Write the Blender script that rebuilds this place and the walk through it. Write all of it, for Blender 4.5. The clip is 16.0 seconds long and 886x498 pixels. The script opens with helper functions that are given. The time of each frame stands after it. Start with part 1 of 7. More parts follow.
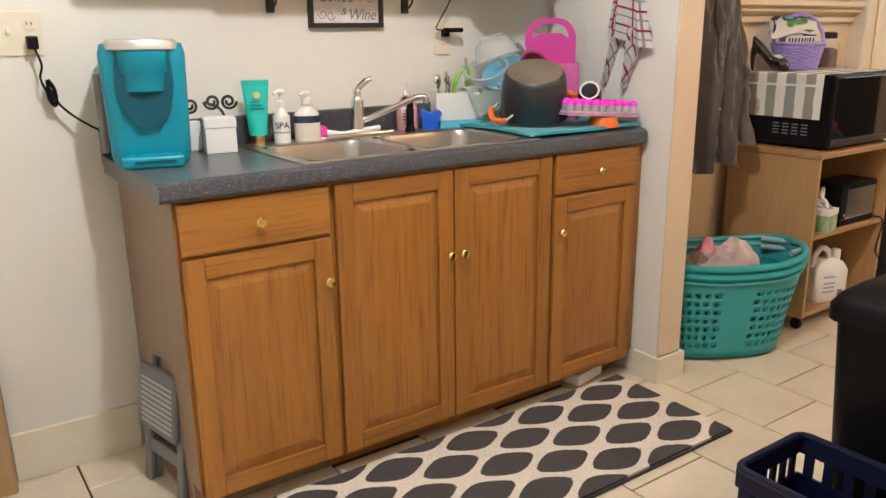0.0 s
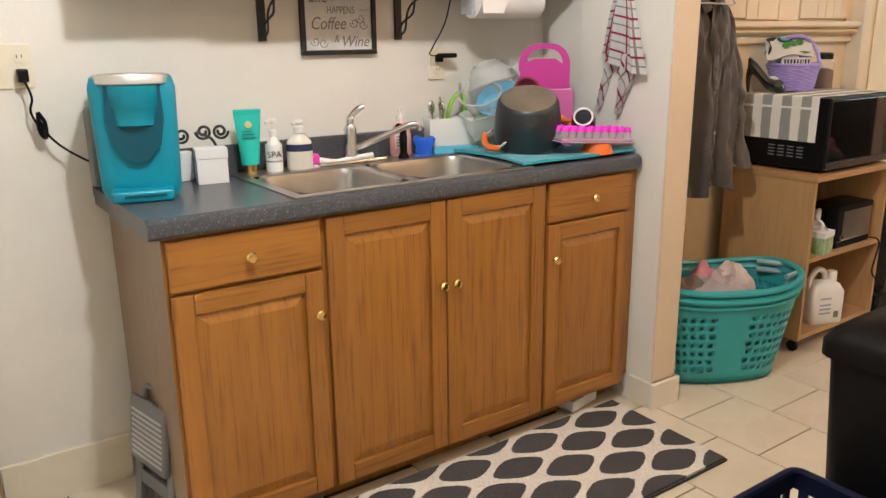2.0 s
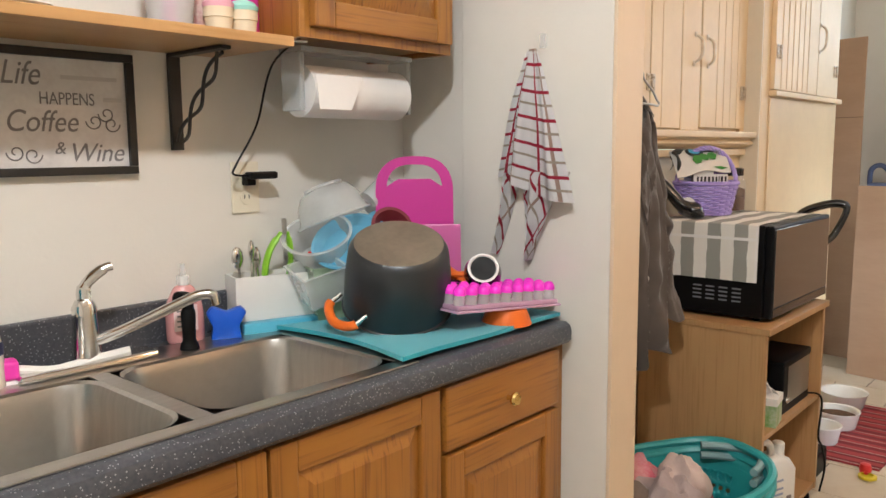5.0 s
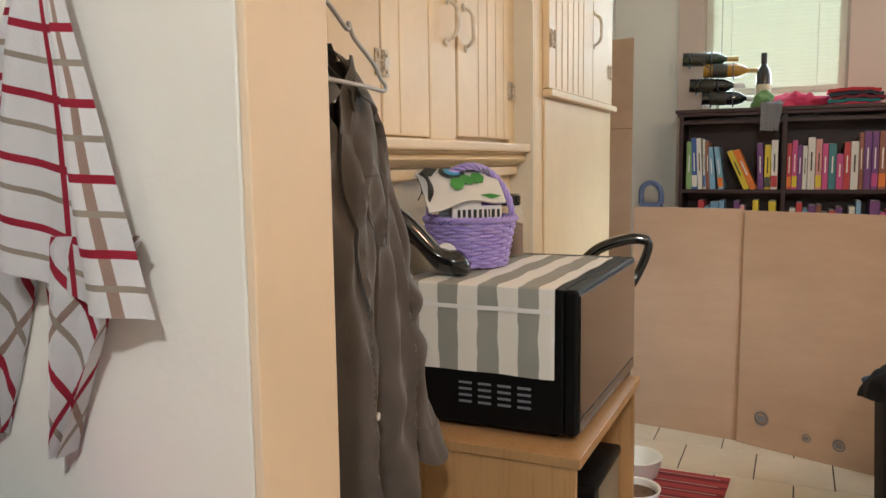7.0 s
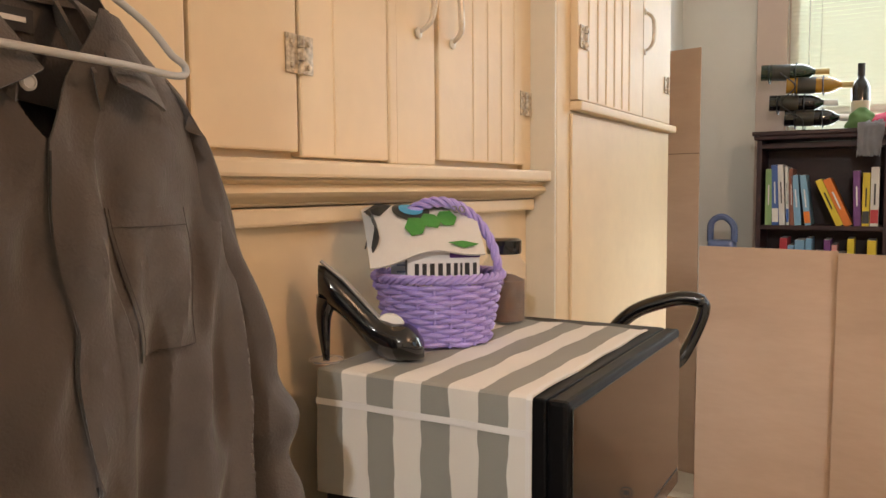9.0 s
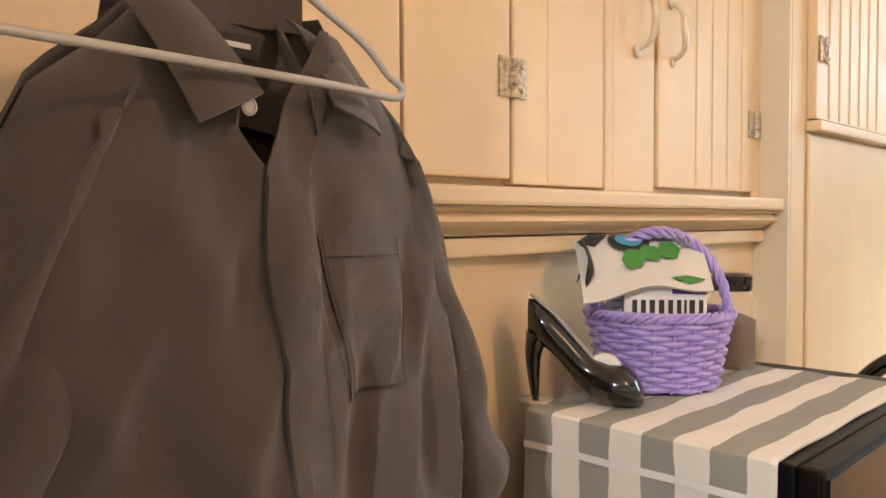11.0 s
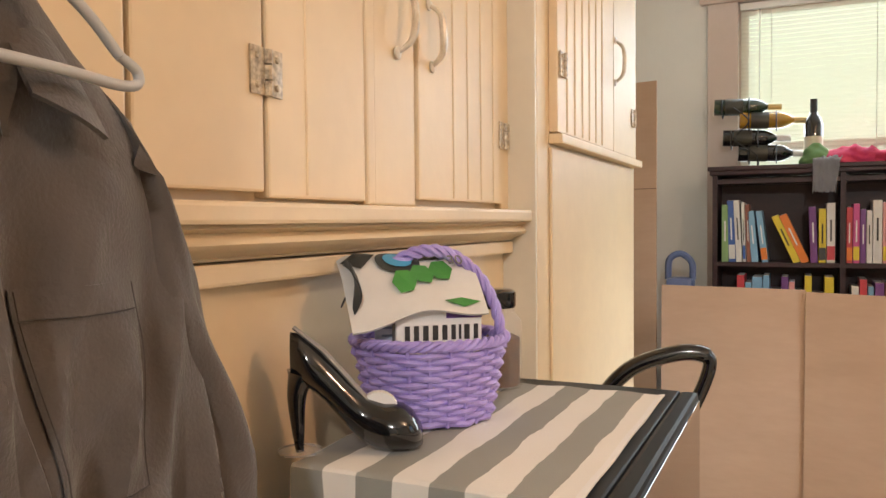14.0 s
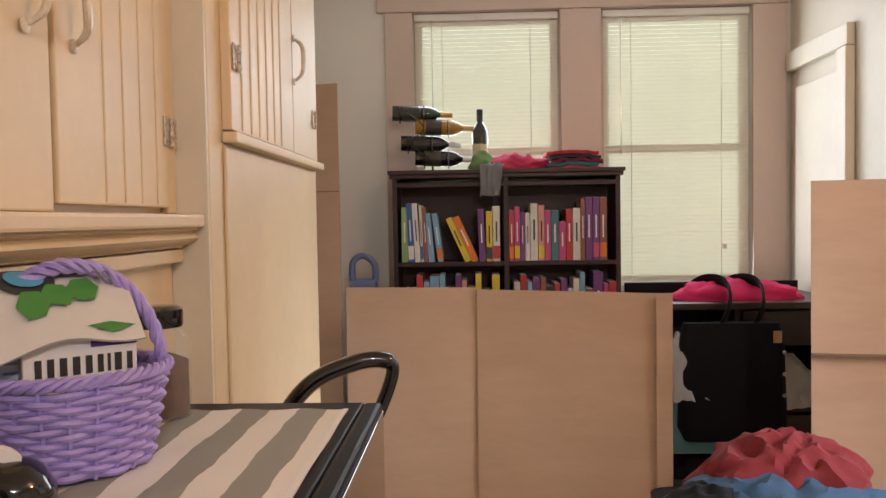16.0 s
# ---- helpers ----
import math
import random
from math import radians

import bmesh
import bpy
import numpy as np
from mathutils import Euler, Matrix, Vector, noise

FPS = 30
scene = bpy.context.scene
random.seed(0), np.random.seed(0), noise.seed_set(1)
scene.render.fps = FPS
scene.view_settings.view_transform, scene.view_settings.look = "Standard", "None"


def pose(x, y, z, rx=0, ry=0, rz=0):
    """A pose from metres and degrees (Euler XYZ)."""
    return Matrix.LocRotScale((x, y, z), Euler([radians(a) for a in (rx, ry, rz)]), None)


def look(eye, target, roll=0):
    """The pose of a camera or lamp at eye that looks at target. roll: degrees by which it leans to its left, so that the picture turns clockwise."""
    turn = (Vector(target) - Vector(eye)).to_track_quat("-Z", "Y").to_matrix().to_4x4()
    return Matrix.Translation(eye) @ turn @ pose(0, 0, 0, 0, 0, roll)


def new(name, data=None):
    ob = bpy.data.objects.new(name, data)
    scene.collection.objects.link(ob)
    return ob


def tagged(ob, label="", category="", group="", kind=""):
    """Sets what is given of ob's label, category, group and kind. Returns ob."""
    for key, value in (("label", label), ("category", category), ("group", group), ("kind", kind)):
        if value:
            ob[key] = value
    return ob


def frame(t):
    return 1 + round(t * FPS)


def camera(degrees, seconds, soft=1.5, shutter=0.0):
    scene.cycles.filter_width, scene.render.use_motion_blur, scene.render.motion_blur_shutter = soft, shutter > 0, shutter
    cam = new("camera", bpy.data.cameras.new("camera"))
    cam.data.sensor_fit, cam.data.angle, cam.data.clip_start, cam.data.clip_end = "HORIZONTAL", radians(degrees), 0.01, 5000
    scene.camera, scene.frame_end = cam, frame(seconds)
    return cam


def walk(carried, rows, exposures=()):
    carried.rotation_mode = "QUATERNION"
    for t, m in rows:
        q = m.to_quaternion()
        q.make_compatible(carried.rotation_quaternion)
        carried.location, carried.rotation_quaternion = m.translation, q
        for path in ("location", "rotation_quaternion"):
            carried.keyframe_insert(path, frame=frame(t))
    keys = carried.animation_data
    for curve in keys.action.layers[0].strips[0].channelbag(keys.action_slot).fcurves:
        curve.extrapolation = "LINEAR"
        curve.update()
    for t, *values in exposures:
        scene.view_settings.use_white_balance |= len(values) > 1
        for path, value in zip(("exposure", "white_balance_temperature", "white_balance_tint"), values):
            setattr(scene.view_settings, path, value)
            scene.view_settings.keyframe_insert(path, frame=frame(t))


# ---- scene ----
cam = camera(59.4, 16.0)
METRES, EYE, TILT, LEAN, TURN = 3.34, 1.2624, 0.0, 0.0, -34.9
ROWS = [
    (0.0, 0.0, 0.0, 0.0, -0.17, -15.52, 0.63),
    (0.5, 0.0007, 0.0004, 0.0021, -0.15, -16.79, 0.67),
    (1.0, 0.0026, 0.0026, 0.0093, -0.14, -17.14, 0.68),
    (1.5, 0.0054, 0.0055, 0.0149, -0.12, -16.59, 0.68),
    (2.0, 0.0077, 0.0092, 0.0222, -0.14, -15.2, 0.65),
    (2.5, 0.012, 0.0207, 0.0279, -0.17, -13.18, 0.61),
    (3.0, 0.0133, 0.046, 0.0319, -0.5, -11.12, 0.56),
    (3.2, 0.0111, 0.0623, 0.0309, -0.8748, -10.2941, 0.5803),
    (5.3, 0.0246, 0.3927, 0.0191, -16.6941, -6.9403, 0.5925),
    (5.5, 0.0383, 0.4248, 0.0191, -18.9, -6.88, 0.61),
    (6.0, 0.0784, 0.5032, 0.0184, -23.95, -6.71, 0.68),
    (6.5, 0.1275, 0.5765, 0.0162, -27.92, -6.54, 0.75),
    (7.0, 0.1859, 0.6294, 0.0225, -30.64, -6.36, 0.74),
    (7.5, 0.2345, 0.6772, 0.0215, -32.03, -5.98, 0.71),
    (8.0, 0.2747, 0.7157, 0.0195, -31.61, -5.46, 0.64),
    (8.5, 0.3074, 0.7359, 0.0246, -29.27, -4.89, 0.56),
    (9.0, 0.3261, 0.7435, 0.0255, -25.02, -4.34, 0.46),
    (9.5, 0.3314, 0.7494, 0.0228, -19.7, -3.72, 0.39),
    (10.0, 0.3319, 0.7554, 0.0246, -14.32, -3.12, 0.31),
    (10.2, 0.3307, 0.7567, 0.0241, -12.3951, -2.8066, 0.3393),
    (12.3, 0.3268, 0.7872, 0.0287, -9.7686, -1.878, 0.2019),
    (12.5, 0.3273, 0.7895, 0.0289, -11.38, -1.77, 0.27),
    (13.0, 0.329, 0.8017, 0.0295, -16.93, -1.88, 0.35),
    (13.5, 0.3301, 0.8107, 0.0305, -23.57, -1.99, 0.42),
    (14.0, 0.3295, 0.8165, 0.032, -30.29, -2.02, 0.55),
    (14.5, 0.3274, 0.8224, 0.0327, -36.56, -2.06, 0.64),
    (15.0, 0.3327, 0.8301, 0.0344, -42.32, -2.13, 0.7),
    (15.5, 0.3403, 0.8332, 0.034, -47.68, -2.16, 0.82),
    (16.0, 0.353, 0.8355, 0.0341, -53.06, -2.2, 0.93),
]
EXPOSURES = [(0.0, 0.14, 6200, 10), (3.0, 0.08, 6200, 10), (5.5, 0.06, 6000, 8), (6.5, 0.0, 5900, 4), (7.0, -0.05, 6000, 6), (8.5, 0.0, 6400, 12), (10.0, 0.22, 6350, 12), (12.5, 0.4, 6250, 10), (14.5, 0.1, 6300, 12), (15.5, -0.12, 6450, 16), (16.0, -0.28, 6500, 18)]
walk(cam, [(t, pose(0, 0, EYE, TILT, LEAN, TURN) @ pose(METRES * x, METRES * y, METRES * z, 90 + pitch, roll, yaw)) for t, x, y, z, yaw, pitch, roll in ROWS], EXPOSURES)

# ---------------------------------------------------------------- world and lights
world = bpy.data.worlds.new("sky")
scene.world = world
world.use_nodes = True
wn = world.node_tree.nodes
sky = wn.new("ShaderNodeTexSky")
sky.sky_type, sky.sun_disc = "NISHITA", False
sky.sun_elevation, sky.sun_rotation = radians(40), radians(200)
world.node_tree.links.new(sky.outputs[0], wn["Background"].inputs[0])
wn["Background"].inputs[1].default_value = 0.12


def area_lamp(name, m, sx, sy, watts, colour):
    d = bpy.data.lights.new(name, "AREA")
    d.shape, d.size, d.size_y, d.energy, d.color = "RECTANGLE", sx, sy, watts, colour
    ob = new(name, d)
    ob.matrix_world = m
    return ob


def bulb(name, p, watts, radius, colour):
    d = bpy.data.lights.new(name, "POINT")
    d.energy, d.shadow_soft_size, d.color = watts, radius, colour
    ob = new(name, d)
    ob.location = p
    return ob


bulb("kitchen_bulb", (0.68, 0.95, 2.52), 96, 0.05, (1.0, 0.96, 0.915))
bulb("dining_bulb", (3.25, 0.15, 2.45), 39, 0.07, (1.0, 0.61, 0.375))
area_lamp("daylight_1", look((6.62, 1.52, 1.75), (3, 1.52, 1.5)), 0.76, 1.4, 16, (0.86, 0.95, 1.0))
area_lamp("daylight_2", look((6.62, 0.54, 1.75), (3, 0.54, 1.5)), 0.76, 1.4, 16, (0.86, 0.95, 1.0))
area_lamp("daylight_3", look((4.3, -0.1, 1.2), (5.4, 2.1, 0.1)), 0.8, 1.5, 10, (0.8, 0.91, 1.0)).data.spread = radians(60)

# ---------------------------------------------------------------- materials
MATS = {}


def material(name, colour, rough=0.5, metal=0.0, spots=0.0, scale=12.0, bump=0.0, bump_scale=60.0, second=None, stretch=(1, 1, 1), trans=0.0, spec=0.5, coat=0.0, vary=0.0, sheen=0.0, alpha=1.0, emit=0.0):
    """One procedural surface: base colour mixed with a second one by noise at two scales, with fine relief."""
    if name in MATS:
        return MATS[name]
    m = bpy.data.materials.new(name)
    m.use_nodes = True
    nt = m.node_tree
    b = nt.nodes["Principled BSDF"]
    n, l = nt.nodes.new, nt.links.new
    co = n("ShaderNodeTexCoord")
    mp = n("ShaderNodeMapping")
    mp.inputs["Scale"].default_value = stretch
    l(co.outputs["Object"], mp.inputs[0])
    c1 = (*colour, 1)
    c2 = (*(second or [v * (1 - spots) for v in colour]), 1)
    na, nb = n("ShaderNodeTexNoise"), n("ShaderNodeTexNoise")
    na.inputs["Scale"].default_value, nb.inputs["Scale"].default_value = scale, scale * 7
    na.inputs["Detail"].default_value = 5
    for q in (na, nb):
        l(mp.outputs[0], q.inputs["Vector"])
    ad = n("ShaderNodeMath")
    ad.operation = "MULTIPLY_ADD"
    ad.inputs[1].default_value = 0.35
    l(nb.outputs[0], ad.inputs[0])
    l(na.outputs[0], ad.inputs[2])
    rp = n("ShaderNodeMapRange")
    rp.inputs[1].default_value, rp.inputs[2].default_value = 0.45, 0.9
    l(ad.outputs[0], rp.inputs[0])
    mx = n("ShaderNodeMix")
    mx.data_type = "RGBA"
    mx.inputs[6].default_value, mx.inputs[7].default_value = c1, c2
    l(rp.outputs[0], mx.inputs[0])
    out = mx.outputs[2]
    if vary:
        oi, hs, mr = n("ShaderNodeObjectInfo"), n("ShaderNodeHueSaturation"), n("ShaderNodeMapRange")
        mr.inputs[3].default_value, mr.inputs[4].default_value = 1 - vary, 1 + vary
        l(oi.outputs["Random"], mr.inputs[0])
        l(mr.outputs[0], hs.inputs["Value"])
        l(out, hs.inputs["Color"])
        out = hs.outputs[0]
    l(out, b.inputs["Base Color"])
    b.inputs["Roughness"].default_value, b.inputs["Metallic"].default_value = rough, metal
    b.inputs["Specular IOR Level"].default_value = spec
    b.inputs["Transmission Weight"].default_value = trans
    b.inputs["Coat Weight"].default_value = coat
    b.inputs["Sheen Weight"].default_value = sheen
    b.inputs["Alpha"].default_value = alpha
    if emit:
        b.inputs["Emission Color"].default_value = c1
        b.inputs["Emission Strength"].default_value = emit
    if bump:
        nc, bp = n("ShaderNodeTexNoise"), n("ShaderNodeBump")
        nc.inputs["Scale"].default_value, nc.inputs["Detail"].default_value = bump_scale, 4
        l(mp.outputs[0], nc.inputs["Vector"])
        bp.inputs["Strength"].default_value, bp.inputs["Distance"].default_value = bump, 0.004
        l(nc.outputs[0], bp.inputs["Height"])
        l(bp.outputs[0], b.inputs["Normal"])
    MATS[name] = m
    return m


def wood(name, light, dark, axis=2, rough=0.4, rings=9.0, coat=0.25, vary=0.06):
    """Straight-grained timber: stretched noise and open pores along one axis."""
    if name in MATS:
        return MATS[name]
    m = bpy.data.materials.new(name)
    m.use_nodes = True
    nt = m.node_tree
    b = nt.nodes["Principled BSDF"]
    n, l = nt.nodes.new, nt.links.new
    co, mp, mq = n("ShaderNodeTexCoord"), n("ShaderNodeMapping"), n("ShaderNodeMapping")
    oi, ad = n("ShaderNodeObjectInfo"), n("ShaderNodeVectorMath")
    l(co.outputs["Object"], ad.inputs[0])
    sc = n("ShaderNodeVectorMath")
    sc.operation = "SCALE"
    sc.inputs[0].default_value = (3.1, 2.3, 4.7)
    l(oi.outputs["Random"], sc.inputs["Scale"])
    l(sc.outputs[0], ad.inputs[1])
    s1, s2 = [rings] * 3, [130.0] * 3
    s1[axis], s2[axis] = 0.55, 5.0
    mp.inputs["Scale"].default_value, mq.inputs["Scale"].default_value = s1, s2
    for q in (mp, mq):
        l(ad.outputs[0], q.inputs[0])
    a, p = n("ShaderNodeTexNoise"), n("ShaderNodeTexNoise")
    a.inputs["Scale"].default_value, a.inputs["Detail"].default_value, a.inputs["Distortion"].default_value = 2.2, 3, 0.6
    p.inputs["Scale"].default_value, p.inputs["Detail"].default_value = 1.0, 2
    l(mp.outputs[0], a.inputs["Vector"])
    l(mq.outputs[0], p.inputs["Vector"])
    si = n("ShaderNodeMath")
    si.operation = "MULTIPLY"
    si.inputs[1].default_value = 13
    l(a.outputs[0], si.inputs[0])
    sn = n("ShaderNodeMath")
    sn.operation = "SINE"
    l(si.outputs[0], sn.inputs[0])
    mr = n("ShaderNodeMapRange")
    mr.inputs[1].default_value, mr.inputs[2].default_value = -1, 1
    mr.inputs[3].default_value, mr.inputs[4].default_value = 0.0, 0.22
    l(sn.outputs[0], mr.inputs[0])
    pr = n("ShaderNodeMapRange")
    pr.inputs[1].default_value, pr.inputs[2].default_value, pr.inputs[4].default_value = 0.52, 0.75, 0.7
    l(p.outputs[0], pr.inputs[0])
    sm = n("ShaderNodeMath")
    sm.use_clamp = True
    l(mr.outputs[0], sm.inputs[0])
    l(pr.outputs[0], sm.inputs[1])
    mx = n("ShaderNodeMix")
    mx.data_type = "RGBA"
    mx.inputs[6].default_value, mx.inputs[7].default_value = (*light, 1), (*dark, 1)
    l(sm.outputs[0], mx.inputs[0])
    hs, vr = n("ShaderNodeHueSaturation"), n("ShaderNodeMapRange")
    vr.inputs[3].default_value, vr.inputs[4].default_value = 1 - vary, 1 + vary
    l(oi.outputs["Random"], vr.inputs[0])
    l(vr.outputs[0], hs.inputs["Value"])
    l(mx.outputs[2], hs.inputs["Color"])
    l(hs.outputs[0], b.inputs["Base Color"])
    b.inputs["Roughness"].default_value, b.inputs["Coat Weight"].default_value = rough, coat
    b.inputs["Coat Roughness"].default_value = 0.25
    bp = n("ShaderNodeBump")
    bp.inputs["Strength"].default_value, bp.inputs["Distance"].default_value = 0.25, 0.002
    l(sm.outputs[0], bp.inputs["Height"])
    l(bp.outputs[0], b.inputs["Normal"])
    MATS[name] = m
    return m


def stripes(name, light, dark, axis, period, offset=0.0, share=0.5, rough=0.85):
    """Woven cloth with broad stripes across one axis."""
    m = bpy.data.materials.new(name)
    m.use_nodes = True
    nt = m.node_tree
    b = nt.nodes["Principled BSDF"]
    n, l = nt.nodes.new, nt.links.new
    co, sp = n("ShaderNodeTexCoord"), n("ShaderNodeSeparateXYZ")
    l(co.outputs["Object"], sp.inputs[0])
    nz = n("ShaderNodeTexNoise")
    nz.inputs["Scale"].default_value = 18
    l(co.outputs["Object"], nz.inputs["Vector"])
    w = n("ShaderNodeMath")
    w.operation = "MULTIPLY_ADD"
    w.inputs[1].default_value = 0.012
    l(nz.outputs[0], w.inputs[0])
    l(sp.outputs[axis], w.inputs[2])
    o = n("ShaderNodeMath")
    o.inputs[1].default_value = offset + 20 * period
    l(w.outputs[0], o.inputs[0])
    d = n("ShaderNodeMath")
    d.operation = "DIVIDE"
    d.inputs[1].default_value = period
    l(o.outputs[0], d.inputs[0])
    f = n("ShaderNodeMath")
    f.operation = "FRACT"
    l(d.outputs[0], f.inputs[0])
    g = n("ShaderNodeMath")
    g.operation = "GREATER_THAN"
    g.inputs[1].default_value = share
    l(f.outputs[0], g.inputs[0])
    mx = n("ShaderNodeMix")
    mx.data_type = "RGBA"
    mx.inputs[6].default_value, mx.inputs[7].default_value = (*light, 1), (*dark, 1)
    l(g.outputs[0], mx.inputs[0])
    l(mx.outputs[2], b.inputs["Base Color"])
    b.inputs["Roughness"].default_value = rough
    wv, bp = n("ShaderNodeTexNoise"), n("ShaderNodeBump")
    wv.inputs["Scale"].default_value = 400
    l(co.outputs["Object"], wv.inputs["Vector"])
    bp.inputs["Strength"].default_value, bp.inputs["Distance"].default_value = 0.4, 0.001
    l(wv.outputs[0], bp.inputs["Height"])
    l(bp.outputs[0], b.inputs["Normal"])
    return m


WALL = material("white_wall_paint", (0.73, 0.71, 0.65), 0.55, spots=0.05, scale=3, bump=0.12, bump_scale=90)
CREAM = material("cream_gloss_paint", (0.77, 0.61, 0.385), 0.45, second=(0.70, 0.55, 0.35), scale=4, bump=0.12, bump_scale=35)
# pale trim paint, also the light on the tall cupboard's side
PALE_CREAM = material("pale_trim_and_lit_side", (0.74, 0.68, 0.55), 0.4, spots=0.08, scale=5, bump=0.1)
CASING = material("window_trim_paint", (0.60, 0.49, 0.42), 0.4, spots=0.06, scale=5, bump=0.06)
CEIL = material("ceiling_paint", (0.78, 0.76, 0.70), 0.8, spots=0.04, scale=5, bump=0.2)
GROUT = material("grout", (0.07, 0.055, 0.042), 0.9, spots=0.3, scale=20, bump=0.3)
TILE = material("cream_floor_tile", (0.68, 0.60, 0.47), 0.32, second=(0.60, 0.51, 0.38), scale=3.5, bump=0.05, bump_scale=40, vary=0.05)
OAK = wood("oak_upright", (0.34, 0.14, 0.02), (0.155, 0.053, 0.009), 2)
OAK_X = wood("oak_level", (0.34, 0.14, 0.02), (0.155, 0.053, 0.009), 0)
OAK_DARK = wood("oak_side_panel", (0.27, 0.17, 0.10), (0.19, 0.11, 0.06), 2)
PINE = wood("light_shelf_board", (0.46, 0.26, 0.10), (0.34, 0.17, 0.055), 0, rings=5)
CART = wood("cart_laminate", (0.47, 0.28, 0.125), (0.35, 0.19, 0.075), 2, rings=4, coat=0.1)
MAHOGANY = wood("dark_mahogany", (0.035, 0.009, 0.009), (0.014, 0.004, 0.004), 0, coat=0.08, rough=0.5)
BRASS = material("polished_brass", (0.83, 0.60, 0.22), 0.18, 1.0, spots=0.1)
CHROME = material("chrome", (0.72, 0.71, 0.69), 0.12, 1.0, spots=0.05)
STEEL = material("brushed_steel", (0.55, 0.53, 0.50), 0.3, 1.0, spots=0.15, scale=8, stretch=(1, 12, 1))
BLACK_METAL = material("black_iron", (0.012, 0.011, 0.010), 0.45, spots=0.2)
BLACK_PLASTIC = material("black_plastic", (0.005, 0.005, 0.0055), 0.42, spec=0.14, spots=0.2, scale=30)
BLACK_GLOSS = material("black_gloss", (0.008, 0.008, 0.009), 0.08, coat=0.6)
DARK_GLASS = material("dark_mirror_glass", (0.012, 0.011, 0.010), 0.04, spec=1.0, coat=1.0)
WHITE_PLASTIC = material("white_plastic", (0.78, 0.77, 0.73), 0.35, spots=0.04)
IVORY = material("ivory_plastic", (0.74, 0.69, 0.55), 0.4, spots=0.04)
CLEAR = material("clear_plastic", (0.86, 0.87, 0.86), 0.12, alpha=0.3, spec=0.7)
TEAL = material("teal_plastic", (0.0, 0.25, 0.36), 0.38, spots=0.06, coat=0.1)
# the same teal plastic darkened, for shade in the cup recess and slot
TEAL_SHADE = material("teal_recess_shade", (0.0, 0.07, 0.11), 0.35, spots=0.06)
TURQ = material("turquoise_basket_plastic", (0.03, 0.33, 0.34), 0.35, spots=0.06)
TURQ_CLOTH = material("turquoise_microfibre", (0.0, 0.34, 0.43), 0.95, spots=0.1, scale=40, bump=0.6, bump_scale=300, sheen=0.4)
MAGENTA = material("magenta_plastic", (0.52, 0.03, 0.28), 0.3, spots=0.05)
PINK = material("hot_pink_plastic", (0.85, 0.05, 0.45), 0.35, spots=0.05)
LIGHT_PINK = material("light_pink_ceramic", (0.75, 0.40, 0.50), 0.3, spots=0.05)
ORANGE = material("orange_silicone", (0.80, 0.16, 0.015), 0.4, spots=0.06)
BLUE = material("blue_plastic", (0.01, 0.10, 0.60), 0.35, spots=0.06)
SKY_BLUE = material("sky_blue_plastic", (0.12, 0.50, 0.68), 0.3, spots=0.05)
GREEN = material("lime_green_silicone", (0.22, 0.50, 0.02), 0.4, spots=0.05)
RED = material("red_silicone", (0.62, 0.03, 0.03), 0.4, spots=0.05)
PAPER = material("white_paper", (0.80, 0.79, 0.77), 0.8, spots=0.04, bump=0.1)
CARDBOARD = material("brown_cardboard", (0.47, 0.315, 0.21), 0.8, second=(0.42, 0.275, 0.18), scale=2.5, bump=0.05, bump_scale=120, stretch=(1, 1, 4))
INK = material("dark_ink", (0.03, 0.028, 0.028), 0.7, spots=0.1)
GREY_INK = material("grey_ink", (0.20, 0.19, 0.19), 0.7, spots=0.1)
SHIRT = material("charcoal_shirt_cotton", (0.078, 0.062, 0.051), 0.85, second=(0.057, 0.045, 0.038), scale=5, bump=0.25, bump_scale=350, sheen=0.25)
LILAC = material("lilac_wicker", (0.44, 0.36, 0.74), 0.5, second=(0.35, 0.27, 0.66), scale=30, bump=0.2)
SLAT = material("cream_blind_slat", (0.86, 0.84, 0.74), 0.5, spots=0.03, alpha=0.8)
GREY_PLASTIC = material("grey_stool_plastic", (0.20, 0.21, 0.23), 0.5, spots=0.1)
ANOD = material("hard_anodised_aluminium", (0.055, 0.06, 0.065), 0.38, 0.6, spots=0.12, scale=6)
POT_BASE = material("scuffed_pot_base", (0.24, 0.20, 0.15), 0.5, 0.3, second=(0.15, 0.12, 0.09), scale=9)
NAVY = material("navy_plastic", (0.004, 0.007, 0.03), 0.45, spec=0.25, spots=0.1)
LAMINATE = material("speckled_laminate", (0.04, 0.044, 0.055), 0.30, second=(0.075, 0.078, 0.088), scale=150, bump=0.02)
DOT = material("speckle_light", (0.40, 0.40, 0.42), 0.4)


def add_specks(m):
    nt = m.node_tree
    b = nt.nodes["Principled BSDF"]
    n, l = nt.nodes.new, nt.links.new
    old = b.inputs["Base Color"].links[0].from_socket
    v, co = n("ShaderNodeTexVoronoi"), n("ShaderNodeTexCoord")
    v.inputs["Scale"].default_value = 170
    l(co.outputs["Object"], v.inputs["Vector"])
    lt = n("ShaderNodeMath")
    lt.operation = "LESS_THAN"
    lt.inputs[1].default_value = 0.2
    l(v.outputs["Distance"], lt.inputs[0])
    mx = n("ShaderNodeMix")
    mx.data_type = "RGBA"
    mx.inputs[7].default_value = (0.30, 0.30, 0.32, 1)
    l(lt.outputs[0], mx.inputs[0])
    l(old, mx.inputs[6])
    l(mx.outputs[2], b.inputs["Base Color"])


add_specks(LAMINATE)

# ---------------------------------------------------------------- mesh helpers


